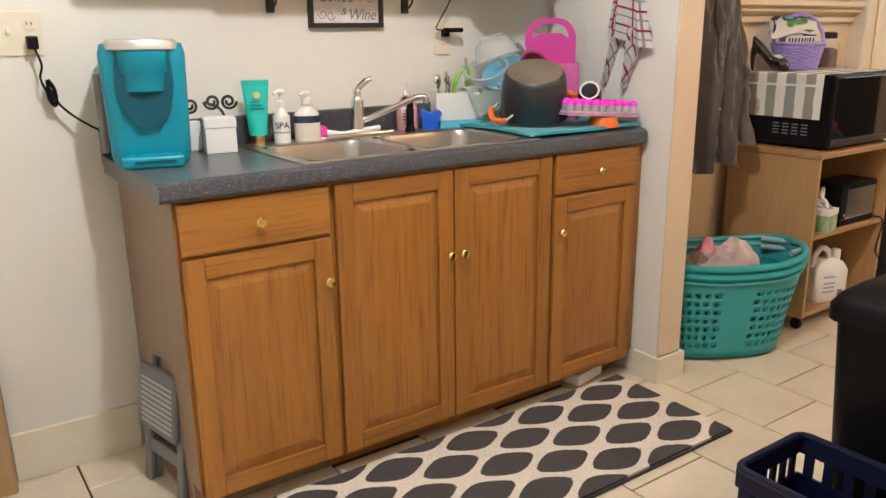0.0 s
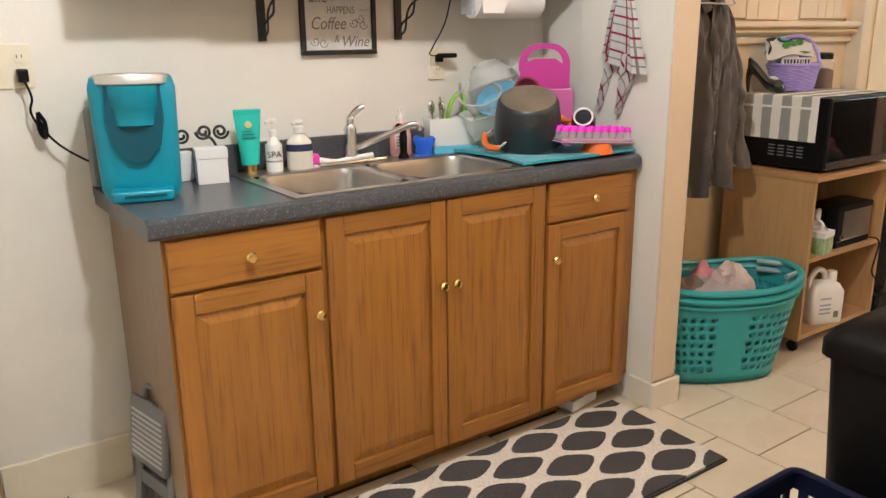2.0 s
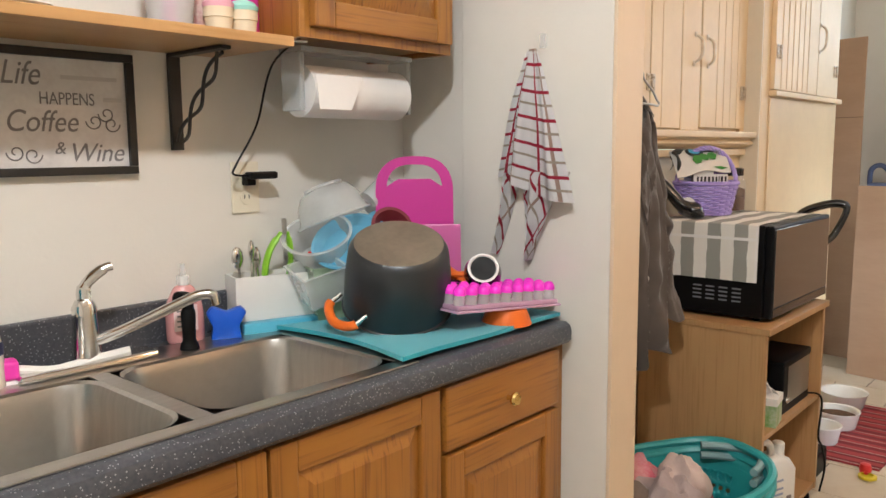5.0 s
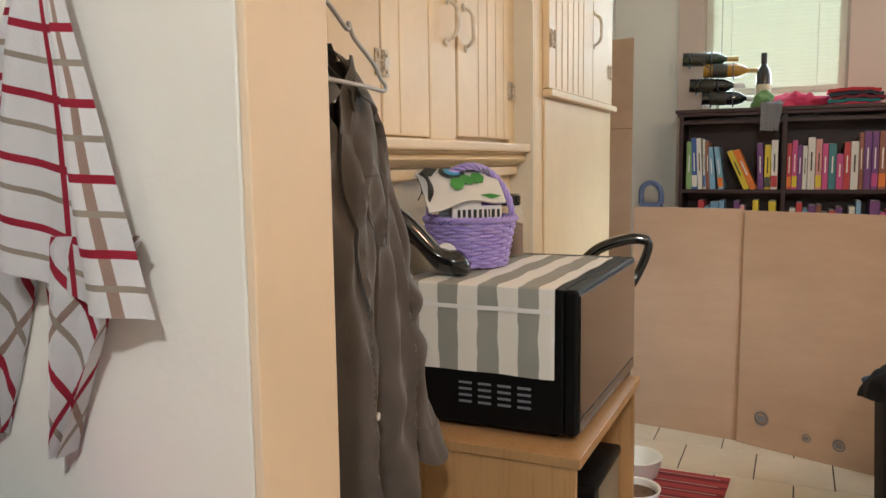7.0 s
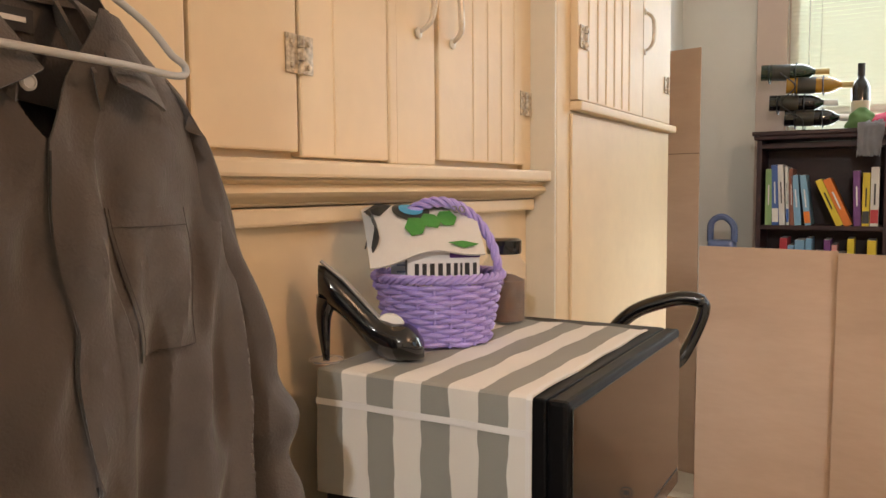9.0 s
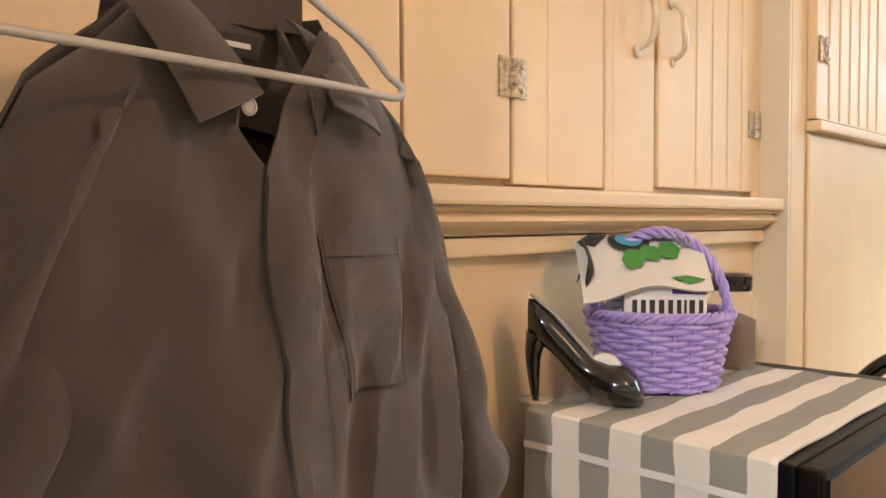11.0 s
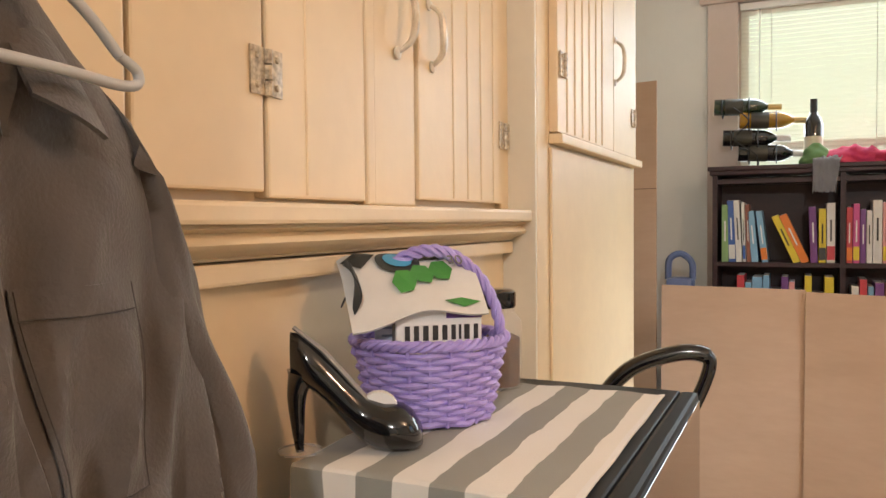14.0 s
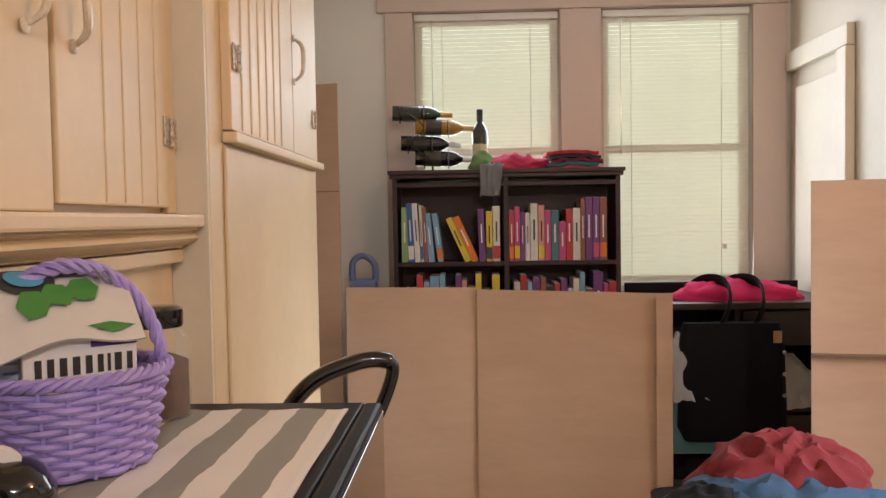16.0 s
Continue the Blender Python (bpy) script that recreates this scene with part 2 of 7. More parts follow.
def mesh_of(bm, mat, smooth=False):
    me = bpy.data.meshes.new("mesh")
    bmesh.ops.recalc_face_normals(bm, faces=bm.faces)
    bm.to_mesh(me)
    bm.free()
    me.materials.append(mat)
    if smooth:
        me.polygons.foreach_set("use_smooth", [True] * len(me.polygons))
        me.set_sharp_from_angle(angle=radians(38))
    return me


def part(name, bm, mat, parent, label="", smooth=False):
    ob = new(name, mesh_of(bm, mat, smooth))
    ob.parent = parent
    return tagged(ob, label)


def thing(name, label, category, x=0, y=0, z=0, rz=0, group="", kind="", rx=0, ry=0):
    ob = new(name)
    ob.empty_display_size = 0.05
    ob.matrix_world = pose(x, y, z, rx, ry, rz)
    return tagged(ob, label, category, group, kind)


def solid(name, bm, mat, label, category, x=0, y=0, z=0, rz=0, smooth=False, group="", kind="", rx=0, ry=0):
    ob = new(name, mesh_of(bm, mat, smooth))
    ob.matrix_world = pose(x, y, z, rx, ry, rz)
    return tagged(ob, label, category, group, kind)


def box(x0, x1, y0, y1, z0, z1, bevel=0.0, bm=None, m=None, seg=2):
    tmp = bmesh.new()
    bmesh.ops.create_cube(tmp, size=1)
    for v in tmp.verts:
        v.co = Vector(((x0 + x1) / 2 + v.co.x * (x1 - x0), (y0 + y1) / 2 + v.co.y * (y1 - y0), (z0 + z1) / 2 + v.co.z * (z1 - z0)))
    if bevel:
        bmesh.ops.bevel(tmp, geom=list(tmp.edges), offset=bevel, segments=seg, profile=0.6, affect="EDGES")
    if m is not None:
        bmesh.ops.transform(tmp, matrix=m, verts=tmp.verts)
    return merge(bm, tmp)


def merge(bm, tmp):
    if bm is None:
        return tmp
    me = bpy.data.meshes.new("tmp")
    tmp.to_mesh(me)
    tmp.free()
    bm.from_mesh(me)
    bpy.data.meshes.remove(me)
    return bm


def lathe(profile, steps=32, bm=None, sx=1.0, sy=1.0, m=None):
    """Turns (radius, height) points round z."""
    tmp = bmesh.new()
    rings = []
    for r, z in profile:
        if r < 1e-5:
            rings.append([tmp.verts.new((0, 0, z))])
        else:
            rings.append([tmp.verts.new((sx * r * math.cos(a), sy * r * math.sin(a), z)) for a in (2 * math.pi * k / steps for k in range(steps))])
    for p, q in zip(rings, rings[1:]):
        if len(p) == 1 and len(q) == 1:
            continue
        for k in range(steps):
            j = (k + 1) % steps
            if len(p) == 1:
                tmp.faces.new((p[0], q[k], q[j]))
            elif len(q) == 1:
                tmp.faces.new((p[k], p[j], q[0]))
            else:
                tmp.faces.new((p[k], p[j], q[j], q[k]))
    if m is not None:
        bmesh.ops.transform(tmp, matrix=m, verts=tmp.verts)
    return merge(bm, tmp)


def sweep(points, radius, sides=8, bm=None, closed=False, flat=1.0):
    """A round rod along a line of points; radius may be a list."""
    tmp = bmesh.new()
    pts = [Vector(p) for p in points]
    n = len(pts)
    up = Vector((0.02, 0.03, 1))
    rings = []
    prev = None
    for i, p in enumerate(pts):
        a, b = pts[(i - 1) % n if closed else max(i - 1, 0)], pts[(i + 1) % n if closed else min(i + 1, n - 1)]
        d = (b - a).normalized()
        side = d.cross(up if prev is None else prev)
        if prev is None:
            if side.length < 0.05:
                side = d.cross(Vector((1, 0, 0)))
            side.normalize()
            nor = side.cross(d)
        else:
            nor = (prev - d * prev.dot(d)).normalized()
            side = d.cross(nor)
        prev = nor
        r = radius[i] if isinstance(radius, (list, tuple)) else radius
        rings.append([tmp.verts.new(p + side * (r * math.cos(2 * math.pi * k / sides)) + nor * (r * flat * math.sin(2 * math.pi * k / sides))) for k in range(sides)])
    for i in range(n if closed else n - 1):
        p, q = rings[i], rings[(i + 1) % n]
        for k in range(sides):
            tmp.faces.new((p[k], p[(k + 1) % sides], q[(k + 1) % sides], q[k]))
    if not closed:
        tmp.faces.new(rings[0])
        tmp.faces.new(rings[-1])
    return merge(bm, tmp)


def smooth_line(points, per=8):
    """A Catmull-Rom line through the points."""
    p = [Vector(q) for q in points]
    p = [2 * p[0] - p[1]] + p + [2 * p[-1] - p[-2]]
    out = []
    for i in range(1, len(p) - 2):
        for k in range(per):
            t = k / per
            out.append(0.5 * (2 * p[i] + (p[i + 1] - p[i - 1]) * t + (2 * p[i - 1] - 5 * p[i] + 4 * p[i + 1] - p[i + 2]) * t * t + (3 * p[i] - p[i - 1] - 3 * p[i + 1] + p[i + 2]) * t ** 3))
    out.append(p[-2])
    return out


def prism(outline, depth, bm=None, m=None, bevel=0.0):
    """An outline in x, z pushed along y from 0 to depth."""
    tmp = bmesh.new()
    f = tmp.faces.new([tmp.verts.new((x, 0, z)) for x, z in outline])
    g = bmesh.ops.extrude_face_region(tmp, geom=[f])
    bmesh.ops.translate(tmp, vec=(0, depth, 0), verts=[v for v in g["geom"] if isinstance(v, bmesh.types.BMVert)])
    if bevel:
        bmesh.ops.bevel(tmp, geom=[e for e in tmp.edges if e.calc_face_angle(0) > 0.5], offset=bevel, segments=2, profile=0.6, affect="EDGES")
    if m is not None:
        bmesh.ops.transform(tmp, matrix=m, verts=tmp.verts)
    return merge(bm, tmp)


def sheet(f, nu, nv, thick=0.0, closed_u=False):
    """A grid surface from f(u, v), with a thickness if wanted."""
    bm = bmesh.new()
    rows = []
    for j in range(nv + 1):
        rows.append([bm.verts.new(f(i / nu, j / nv)) for i in range(nu if closed_u else nu + 1)])
    for j in range(nv):
        for i in range(nu):
            k = (i + 1) % nu if closed_u else i + 1
            bm.faces.new((rows[j][i], rows[j][k], rows[j + 1][k], rows[j + 1][i]))
    if thick:
        bmesh.ops.recalc_face_normals(bm, faces=bm.faces)
        bmesh.ops.solidify(bm, geom=bm.faces[:], thickness=thick)
    return bm


def lettering(name, text, size, mat, parent, m, squash=1.0, shear=0.0):
    """Flat letters in the built-in font, made into a mesh; they read from -y."""
    cu = bpy.data.curves.new("text", "FONT")
    cu.body, cu.size, cu.align_x, cu.align_y, cu.extrude, cu.shear = text, size, "CENTER", "CENTER", 0.0004, shear
    tmp = bpy.data.objects.new("tmp", cu)
    scene.collection.objects.link(tmp)
    me = bpy.data.meshes.new_from_object(tmp.evaluated_get(bpy.context.evaluated_depsgraph_get()))
    bpy.data.objects.remove(tmp)
    me.transform(m @ pose(0, 0, 0, 90) @ Matrix.Diagonal((squash, 1, 1, 1)))
    me.materials.clear()
    me.materials.append(mat)
    ob = new(name, me)
    ob.parent = parent
    return ob


def wob(p, s, a):
    return noise.noise(Vector(p) * s) * a


# ---------------------------------------------------------------- structure
FLOOR = -0.045


def wall(name, bm, mat, label):
    return solid(name, bm, mat, label, "wall", kind="structure")


solid("floor", box(-1.5, 6.9, -2.0, 2.75, FLOOR - 0.12, FLOOR - 0.006), GROUT, "cream square ceramic floor tiles with dark grout", "floor", kind="structure")
solid("ceiling", box(-1.5, 6.9, -2.0, 2.75, 2.72, 2.82), CEIL, "plain white painted ceiling", "ceiling", kind="structure")
wall("wall_north", box(0.13, 2.4, 2.48, 2.62, FLOOR - 0.005, 2.72), WALL, "off-white painted kitchen wall behind the sink")
wall("wall_partition", box(2.272, 2.37, 2.235, 2.4795, FLOOR - 0.005, 2.72), WALL, "off-white painted side wall beside the counter")
wall("wall_stub", box(2.243, 2.368, 1.798, 2.2345, FLOOR - 0.005, 2.72, 0.003), WALL, "off-white painted wall end with a towel hanging on it")
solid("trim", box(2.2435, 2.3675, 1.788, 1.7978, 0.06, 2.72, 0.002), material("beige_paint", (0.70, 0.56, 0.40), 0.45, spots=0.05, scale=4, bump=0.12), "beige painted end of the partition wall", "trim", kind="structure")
wall("wall_north_west", box(-1.5, 0.0, 2.48, 2.62, FLOOR - 0.005, 2.72), WALL, "off-white painted wall beyond the sink")
wall("wall_west", box(-1.62, -1.5, -2.0, 2.62, FLOOR - 0.005, 2.72), WALL, "off-white painted kitchen wall")
wall("wall_south", box(-1.5, 3.6, -2.12, -2.0, FLOOR - 0.005, 2.72), WALL, "off-white painted kitchen wall")
wall("wall_south_return", box(3.6, 3.72, -2.0, -0.17, FLOOR - 0.005, 2.72), CREAM, "cream painted wall")
southb = box(3.6, 3.85, -0.17, -0.05, FLOOR - 0.005, 2.72)
box(4.75, 6.79, -0.17, -0.05, FLOOR - 0.005, 2.72, bm=southb)
box(3.85, 4.75, -0.17, -0.05, FLOOR - 0.005, 0.35, bm=southb)
box(3.85, 4.75, -0.17, -0.05, 2.25, 2.72, bm=southb)
wall("wall_south_dining", southb, PALE_CREAM, "cream painted dining room wall with a panelled door")
lower = wall("wall_cream", box(2.3705, 4.195, 2.25, 2.4, FLOOR - 0.005, 1.322), CREAM, "cream gloss-painted wall below the built-in cupboards")
wall("wall_north_east", box(4.2, 6.672, 2.43, 2.55, FLOOR - 0.005, 2.72), WALL, "off-white painted dining room wall")
eastb = box(6.672, 6.79, 1.904, 2.43, FLOOR - 0.005, 2.72)
box(6.672, 6.79, -0.05, 0.15, FLOOR - 0.005, 2.72, bm=eastb)
box(6.672, 6.79, 0.924, 1.137, FLOOR - 0.005, 2.72, bm=eastb)
box(6.672, 6.79, 0.15, 0.924, FLOOR - 0.005, 1.0, bm=eastb)
box(6.672, 6.79, 1.137, 1.904, FLOOR - 0.005, 1.0, bm=eastb)
box(6.672, 6.79, 0.15, 0.924, 2.455, 2.72, bm=eastb)
box(6.672, 6.79, 1.137, 1.904, 2.455, 2.72, bm=eastb)
wall("wall_east", eastb, WALL, "off-white painted window wall")
solid("backdrop", box(9.5, 9.52, -4, 7, -1, 6), material("bright_garden", (0.80, 0.86, 0.66), 1.0, second=(0.52, 0.68, 0.38), scale=1.2, emit=2.3), "bright green garden daylight beyond the blinds", "backdrop", kind="structure")

bb = box(0.13, 0.5, 2.464, 2.4796, FLOOR, 0.11, 0.003)
solid("baseboard", bb, PALE_CREAM, "painted baseboard along the sink wall", "baseboard", kind="structure")
bb = box(2.228, 2.383, 1.772, 1.7875, FLOOR, 0.058, 0.004)
box(2.228, 2.2426, 1.788, 1.90, FLOOR, 0.058, 0.003, bm=bb)
box(2.3685, 2.383, 1.788, 2.24, FLOOR, 0.058, 0.003, bm=bb)
solid("baseboard", bb, PALE_CREAM, "painted baseboard round the wall end", "baseboard", kind="structure")
solid("door_1", box(-0.02, 0.125, 2.40, 2.47, FLOOR, 0.36, 0.006), wood("bare_worn_wood", (0.42, 0.27, 0.13), (0.25, 0.14, 0.06), 2), "bare worn wooden door post foot", "door trim", kind="structure")

# windows, casing and blinds
casing = box(6.648, 6.6715, 1.904, 2.05, 0.95, 2.455, 0.004)
box(6.648, 6.6715, 0.924, 1.137, 0.95, 2.455, 0.004, bm=casing)
box(6.648, 6.6715, -0.02, 0.15, 0.95, 2.455, 0.004, bm=casing)
box(6.64, 6.6715, -0.04, 2.09, 2.456, 2.60, 0.008, bm=casing)
box(6.61, 6.6715, -0.03, 2.07, 0.92, 0.9496, 0.006, bm=casing)
solid("trim", casing, CASING, "mauve-grey painted casing round the two windows", "trim", kind="structure")
GLASS = material("window_glass", (0.9, 0.95, 0.93), 0.02, trans=1.0)
for k, (ya, yb) in enumerate(((0.15, 0.924), (1.137, 1.904))):
    win = thing("window_%d" % (k + 1), "tall sash window behind a closed cream blind", "window", 6.73, (ya + yb) / 2, 1.0, kind="structure")
    h = (yb - ya) / 2
    fr = box(-0.02, 0.02, -h, -h + 0.045, 0, 1.455)
    box(-0.02, 0.02, h - 0.045, h, 0, 1.455, bm=fr)
    box(-0.02, 0.02, -h + 0.045, h - 0.045, 0, 0.06, bm=fr)
    box(-0.02, 0.02, -h + 0.045, h - 0.045, 1.40, 1.455, bm=fr)
    box(-0.02, 0.02, -h + 0.045, h - 0.045, 0.71, 0.75, bm=fr)
    part("window_frame", fr, CASING, win)
    pane = part("pane", box(-0.003, 0.003, -h + 0.045, h - 0.045, 0.06, 1.40), GLASS, win)
    pane.visible_shadow = False
    blind = thing("window_blind", "closed cream horizontal slat blind with pull cords", "blind", 6.685, (ya + yb) / 2, 1.0)
    part("head_rail", box(-0.012, 0.014, -h + 0.008, h - 0.008, 1.415, 1.45, 0.003), WHITE_PLASTIC, blind)
    pitch = 0.0215
    sl = mesh_of(sheet(lambda u, v: ((v - 0.5) * 0.012 + 0.0015 * math.sin(v * 3.14), (u - 0.5) * 2 * (h - 0.012), (v - 0.5) * 0.0235), 1, 3), SLAT)
    for i in range(65):
        ob = new("slat", sl)
        ob.parent, ob.location = blind, (0, 0, 0.022 + i * pitch)
    part("bottom_rail", box(-0.008, 0.008, -h + 0.012, h - 0.012, 0.0, 0.014, 0.003), WHITE_PLASTIC, blind)
    part("tilt_wand", sweep([(-0.02, h - 0.10, 1.41), (-0.022, h - 0.1, 0.7)], 0.004, 6), CLEAR, blind)
    for yc in (-h * 0.6, h * 0.6):
        part("ladder_cord", sweep([(-0.012, yc, 1.41), (-0.012, yc, 0.01)], 0.0015, 4), WHITE_PLASTIC, blind)
    if k == 0:
        part("pull_tassel", box(-0.03, -0.016, -0.255, -0.235, 0.20, 0.225, 0.004), CASING, blind)

# flat panelled door leaf on the south dining wall
door = thing("door_2", "closed cream painted panel door with frame", "door", 6.1, -0.05, FLOOR, kind="structure")
part("door_leaf", box(-0.02, 0.44, 0.003, 0.03, 0.01, 2.05, 0.003), PALE_CREAM, door)
part("door_frame", box(-0.11, -0.022, 0.003, 0.045, 0.0, 2.14, 0.004), PALE_CREAM, door)
part("door_frame", box(-0.11, 0.54, 0.003, 0.04, 2.145, 2.24, 0.004), PALE_CREAM, door)

# ---------------------------------------------------------------- built-in cream cupboards
def hinge(parent, x, z):
    h = box(x - 0.032, x - 0.004, -0.0275, -0.0245, z - 0.03, z + 0.03, 0.001)
    box(x + 0.004, x + 0.032, -0.0275, -0.0245, z - 0.03, z + 0.03, 0.001, bm=h)
    for k in range(3):
        sweep([(x, -0.029, z - 0.03 + 0.02 * k), (x, -0.029, z - 0.012 + 0.02 * k)], 0.006, 8, bm=h)
    for dx in (-0.02, 0.02):
        for dz in (-0.018, 0.018):
            lathe([(0.005, 0), (0.004, 0.003), (0, 0.004)], 8, bm=h, m=pose(x + dx, -0.0275, z + dz, 90))
    return part("hinge", h, material("painted_hinge", (0.74, 0.61, 0.42), 0.35, 0.1, second=(0.20, 0.15, 0.10), scale=110), parent, "paint-worn metal hinge", True)


def bow_handle(parent, x, z, size=0.10, lean=0.0):
    pts = smooth_line([(x + lean, -0.026, z - size / 2), (x + lean * 0.5, -0.05, z - size * 0.32), (x, -0.055, z), (x, -0.05, z + size * 0.32), (x, -0.026, z + size / 2)], 5)
    b = sweep(pts, [0.004 + 0.003 * math.sin(math.pi * k / (len(pts) - 1)) for k in range(len(pts))], 8)
    for dz in (-size / 2, size / 2):
        lathe([(0.011, 0), (0.011, 0.003), (0.005, 0.006), (0, 0.006)], 10, bm=b, m=pose(x + (lean if dz < 0 else 0), -0.025, z + dz, 90))
    return part("handle", b, material("painted_handle", (0.78, 0.72, 0.60), 0.3, 0.2, second=(0.55, 0.46, 0.34), scale=40), parent, "paint-covered bow handle", True)


cup = thing("built_in_cupboard", "cream gloss-painted built-in cupboard with bead-board doors", "cupboard", 2.372, 2.25, 1.3225)
L0 = 2.372
part("body", box(0, 4.188 - L0, 0.001, 0.148, 0.0008, 1.37), CREAM, cup)
part("sill", box(0, 4.187 - L0, -0.075, 0.0006, 0.045, 0.072, 0.006), CREAM, cup)
part("moulding", sheet(lambda u, v: (u * (4.186 - L0), -0.058 + 0.028 * v + 0.012 * math.sin(v * 9.0), 0.0446 - 0.042 * v), 1, 14, 0.004), CREAM, cup, smooth=True)
part("moulding", box(0, 4.186 - L0, -0.028, 0.0006, -0.028, 0.0, 0.005), CREAM, cup)
leafs = [(2.56, 3.044), (3.05, 3.265), (3.273, 3.516), (3.703, 4.132)]


def cup_door(x0, x1, grooves, gap):
    d = box(x0 - L0, x1 - L0, -0.024, 0.0006, 0.074 + gap, 1.25, 0.004)
    ob = part("door", d, CREAM, cup)
    if grooves:
        for k in range(grooves):
            xx = x0 - L0 + (x1 - x0) * (0.35 + 0.5 * k / max(grooves - 1, 1))
            part("bead", sweep([(xx, -0.0235, 0.08 + gap), (xx, -0.0235, 1.24)], 0.003, 6), CREAM, ob)
    return ob


for k, (xa, xb) in enumerate(leafs):
    cup_door(xa, xb, {2: 1, 3: 4}.get(k, 0), 0.012 if k in (1, 3) else 0.005)
part("stile", box(3.519 - L0, 3.545 - L0, -0.026, 0.0006, 0.074, 1.37, 0.005), CREAM, cup)
part("stile", box(3.547 - L0, 3.692 - L0, -0.022, 0.0006, 0.074, 1.37, 0.004), CREAM, cup)
part("post", box(4.138 - L0, 4.188 - L0, -0.016, 0.0006, 0.074, 1.37, 0.004), CREAM, cup)
for xx, zz in ((3.269, 0.238), (4.135, 0.24)):
    hinge(cup, xx - L0, zz)
for xx, ll in ((3.635, -0.012), (3.745, 0.012)):
    bow_handle(cup, xx - L0, 0.385, 0.11, ll)
# this side face catches the light: a paler colour than the front
solid("trim", box(4.189, 4.1994, 2.168, 2.2496, FLOOR, 2.70, 0.002), PALE_CREAM, "side of the tall cupboard, lit paleness put into its colour", "trim", kind="structure")
tall = thing("tall_cupboard", "tall cream painted cupboard with a bead-board door", "cupboard", 4.2, 2.166, 0)
part("body", box(0, 1.14, 0.001, 0.262, FLOOR, 2.70, 0.003), CREAM, tall)
part("ledge", box(0.085, 1.115, -0.035, 0.0006, 1.555, 1.58, 0.005), CREAM, tall)
td = part("door", box(0.09, 0.70, -0.022, 0.0006, 1.584, 2.55, 0.003), CREAM, tall)
for k in range(6):
    xx = 0.17 + 0.075 * k
    part("bead", sweep([(xx, -0.021, 1.59), (xx, -0.021, 2.54)], 0.0045, 6), CREAM, td)
part("door", box(0.706, 1.06, -0.022, 0.0006, 1.584, 2.55, 0.003), CREAM, tall)
part("panel", box(0.09, 1.06, -0.008, 0.0006, 0.25, 1.548, 0.003), CREAM, tall)
hinge(tall, 0.13, 1.75)
hinge(tall, 1.0, 1.72)
bow_handle(tall, 0.71, 1.863, 0.13)

# ---------------------------------------------------------------- sink run: base cabinets, worktop, sink
FY = 1.92


def knob(parent, x, z, y=-0.022):
    return part("knob", lathe([(0.006, 0), (0.005, 0.010), (0.014, 0.016), (0.0155, 0.022), (0.012, 0.027), (0, 0.029)], 20, m=pose(x, y, z, 90)), BRASS, parent, "round polished brass knob", True)


def raised_door(x0, x1, z0, z1, parent, y0=-0.02, arch=False):
    """Frame-and-panel door: stiles, rails and a raised field with sloped edges."""
    d = box(x0, x0 + 0.055, y0, -0.001, z0, z1, 0.004)
    ob = part("door", d, OAK, parent, "oak raised-panel door")
    part("stile", box(x1 - 0.055, x1, y0, -0.001, z0, z1, 0.004), OAK, ob)
    part("rail", box(x0 + 0.055, x1 - 0.055, y0, -0.001, z0, z0 + 0.055, 0.004), OAK_X, ob)
    part("rail", box(x0 + 0.055, x1 - 0.055, y0, -0.001, z1 - 0.055, z1, 0.004), OAK_X, ob)
    bm = bmesh.new()
    a, b = 0.055, 0.088
    ya, yb = y0 + 0.011, y0 + 0.002
    o = [bm.verts.new(p) for p in ((x0 + a, ya, z0 + a), (x1 - a, ya, z0 + a), (x1 - a, ya, z1 - a), (x0 + a, ya, z1 - a))]
    i = [bm.verts.new(p) for p in ((x0 + b, yb, z0 + b), (x1 - b, yb, z0 + b), (x1 - b, yb, z1 - b), (x0 + b, yb, z1 - b))]
    bm.faces.new(i)
    for k in range(4):
        bm.faces.new((o[k], o[(k + 1) % 4], i[(k + 1) % 4], i[k]))
    part("panel", bm, OAK, ob)
    return ob


def cabinet(name, label, x0, x1, doors, drawer, knobs):
    c = thing(name, label, "cabinet", x0, FY, 0)
    w = x1 - x0
    cb = box(0, w, 0.001, 0.545, 0.055, 0.870 if drawer else 0.74)
    box(0.0, w, 0.07, 0.545, FLOOR, 0.0546, bm=cb)
    part("body", cb, OAK_DARK if x0 < 0.6 else OAK, c)
    part("face_frame", box(0.0, w, -0.0006, 0.0006, 0.045, 0.870), OAK, c)
    top = 0.862
    if drawer:
        dr = part("drawer_front", box(0.008, w - 0.008, -0.02, -0.001, 0.728, top, 0.006), OAK_X, c, "oak drawer front")
        knob(dr, w / 2, 0.793, -0.02)
        top = 0.717
    n = len(doors)
    for k in range(n):
        a, b = 0.008 + k * (w - 0.016) / n + (0.003 if k else 0), 0.008 + (k + 1) * (w - 0.016) / n - (0.003 if k < n - 1 else 0)
        d = raised_door(a, b, 0.034, top, c)
        knob(d, b - 0.022 if doors[k] > 0 else a + 0.022, knobs)
    return c


cabinet("drawer_cabinet", "honey oak base cabinet with one drawer and brass knobs", 0.523, 0.955, [1], True, 0.594)
cabinet("sink_cabinet", "honey oak double-door sink cabinet with brass knobs", 0.956, 1.784, [1, -1], False, 0.596)
cabinet("drawer_cabinet", "narrow honey oak base cabinet with drawer beside the wall", 1.785, 2.205, [-1], True, 0.598)

part("filler", box(0.4203, 0.4565, 0.001, 0.03, 0.055, 0.870), OAK, bpy.data.objects["drawer_cabinet.001"], "narrow oak filler strip")

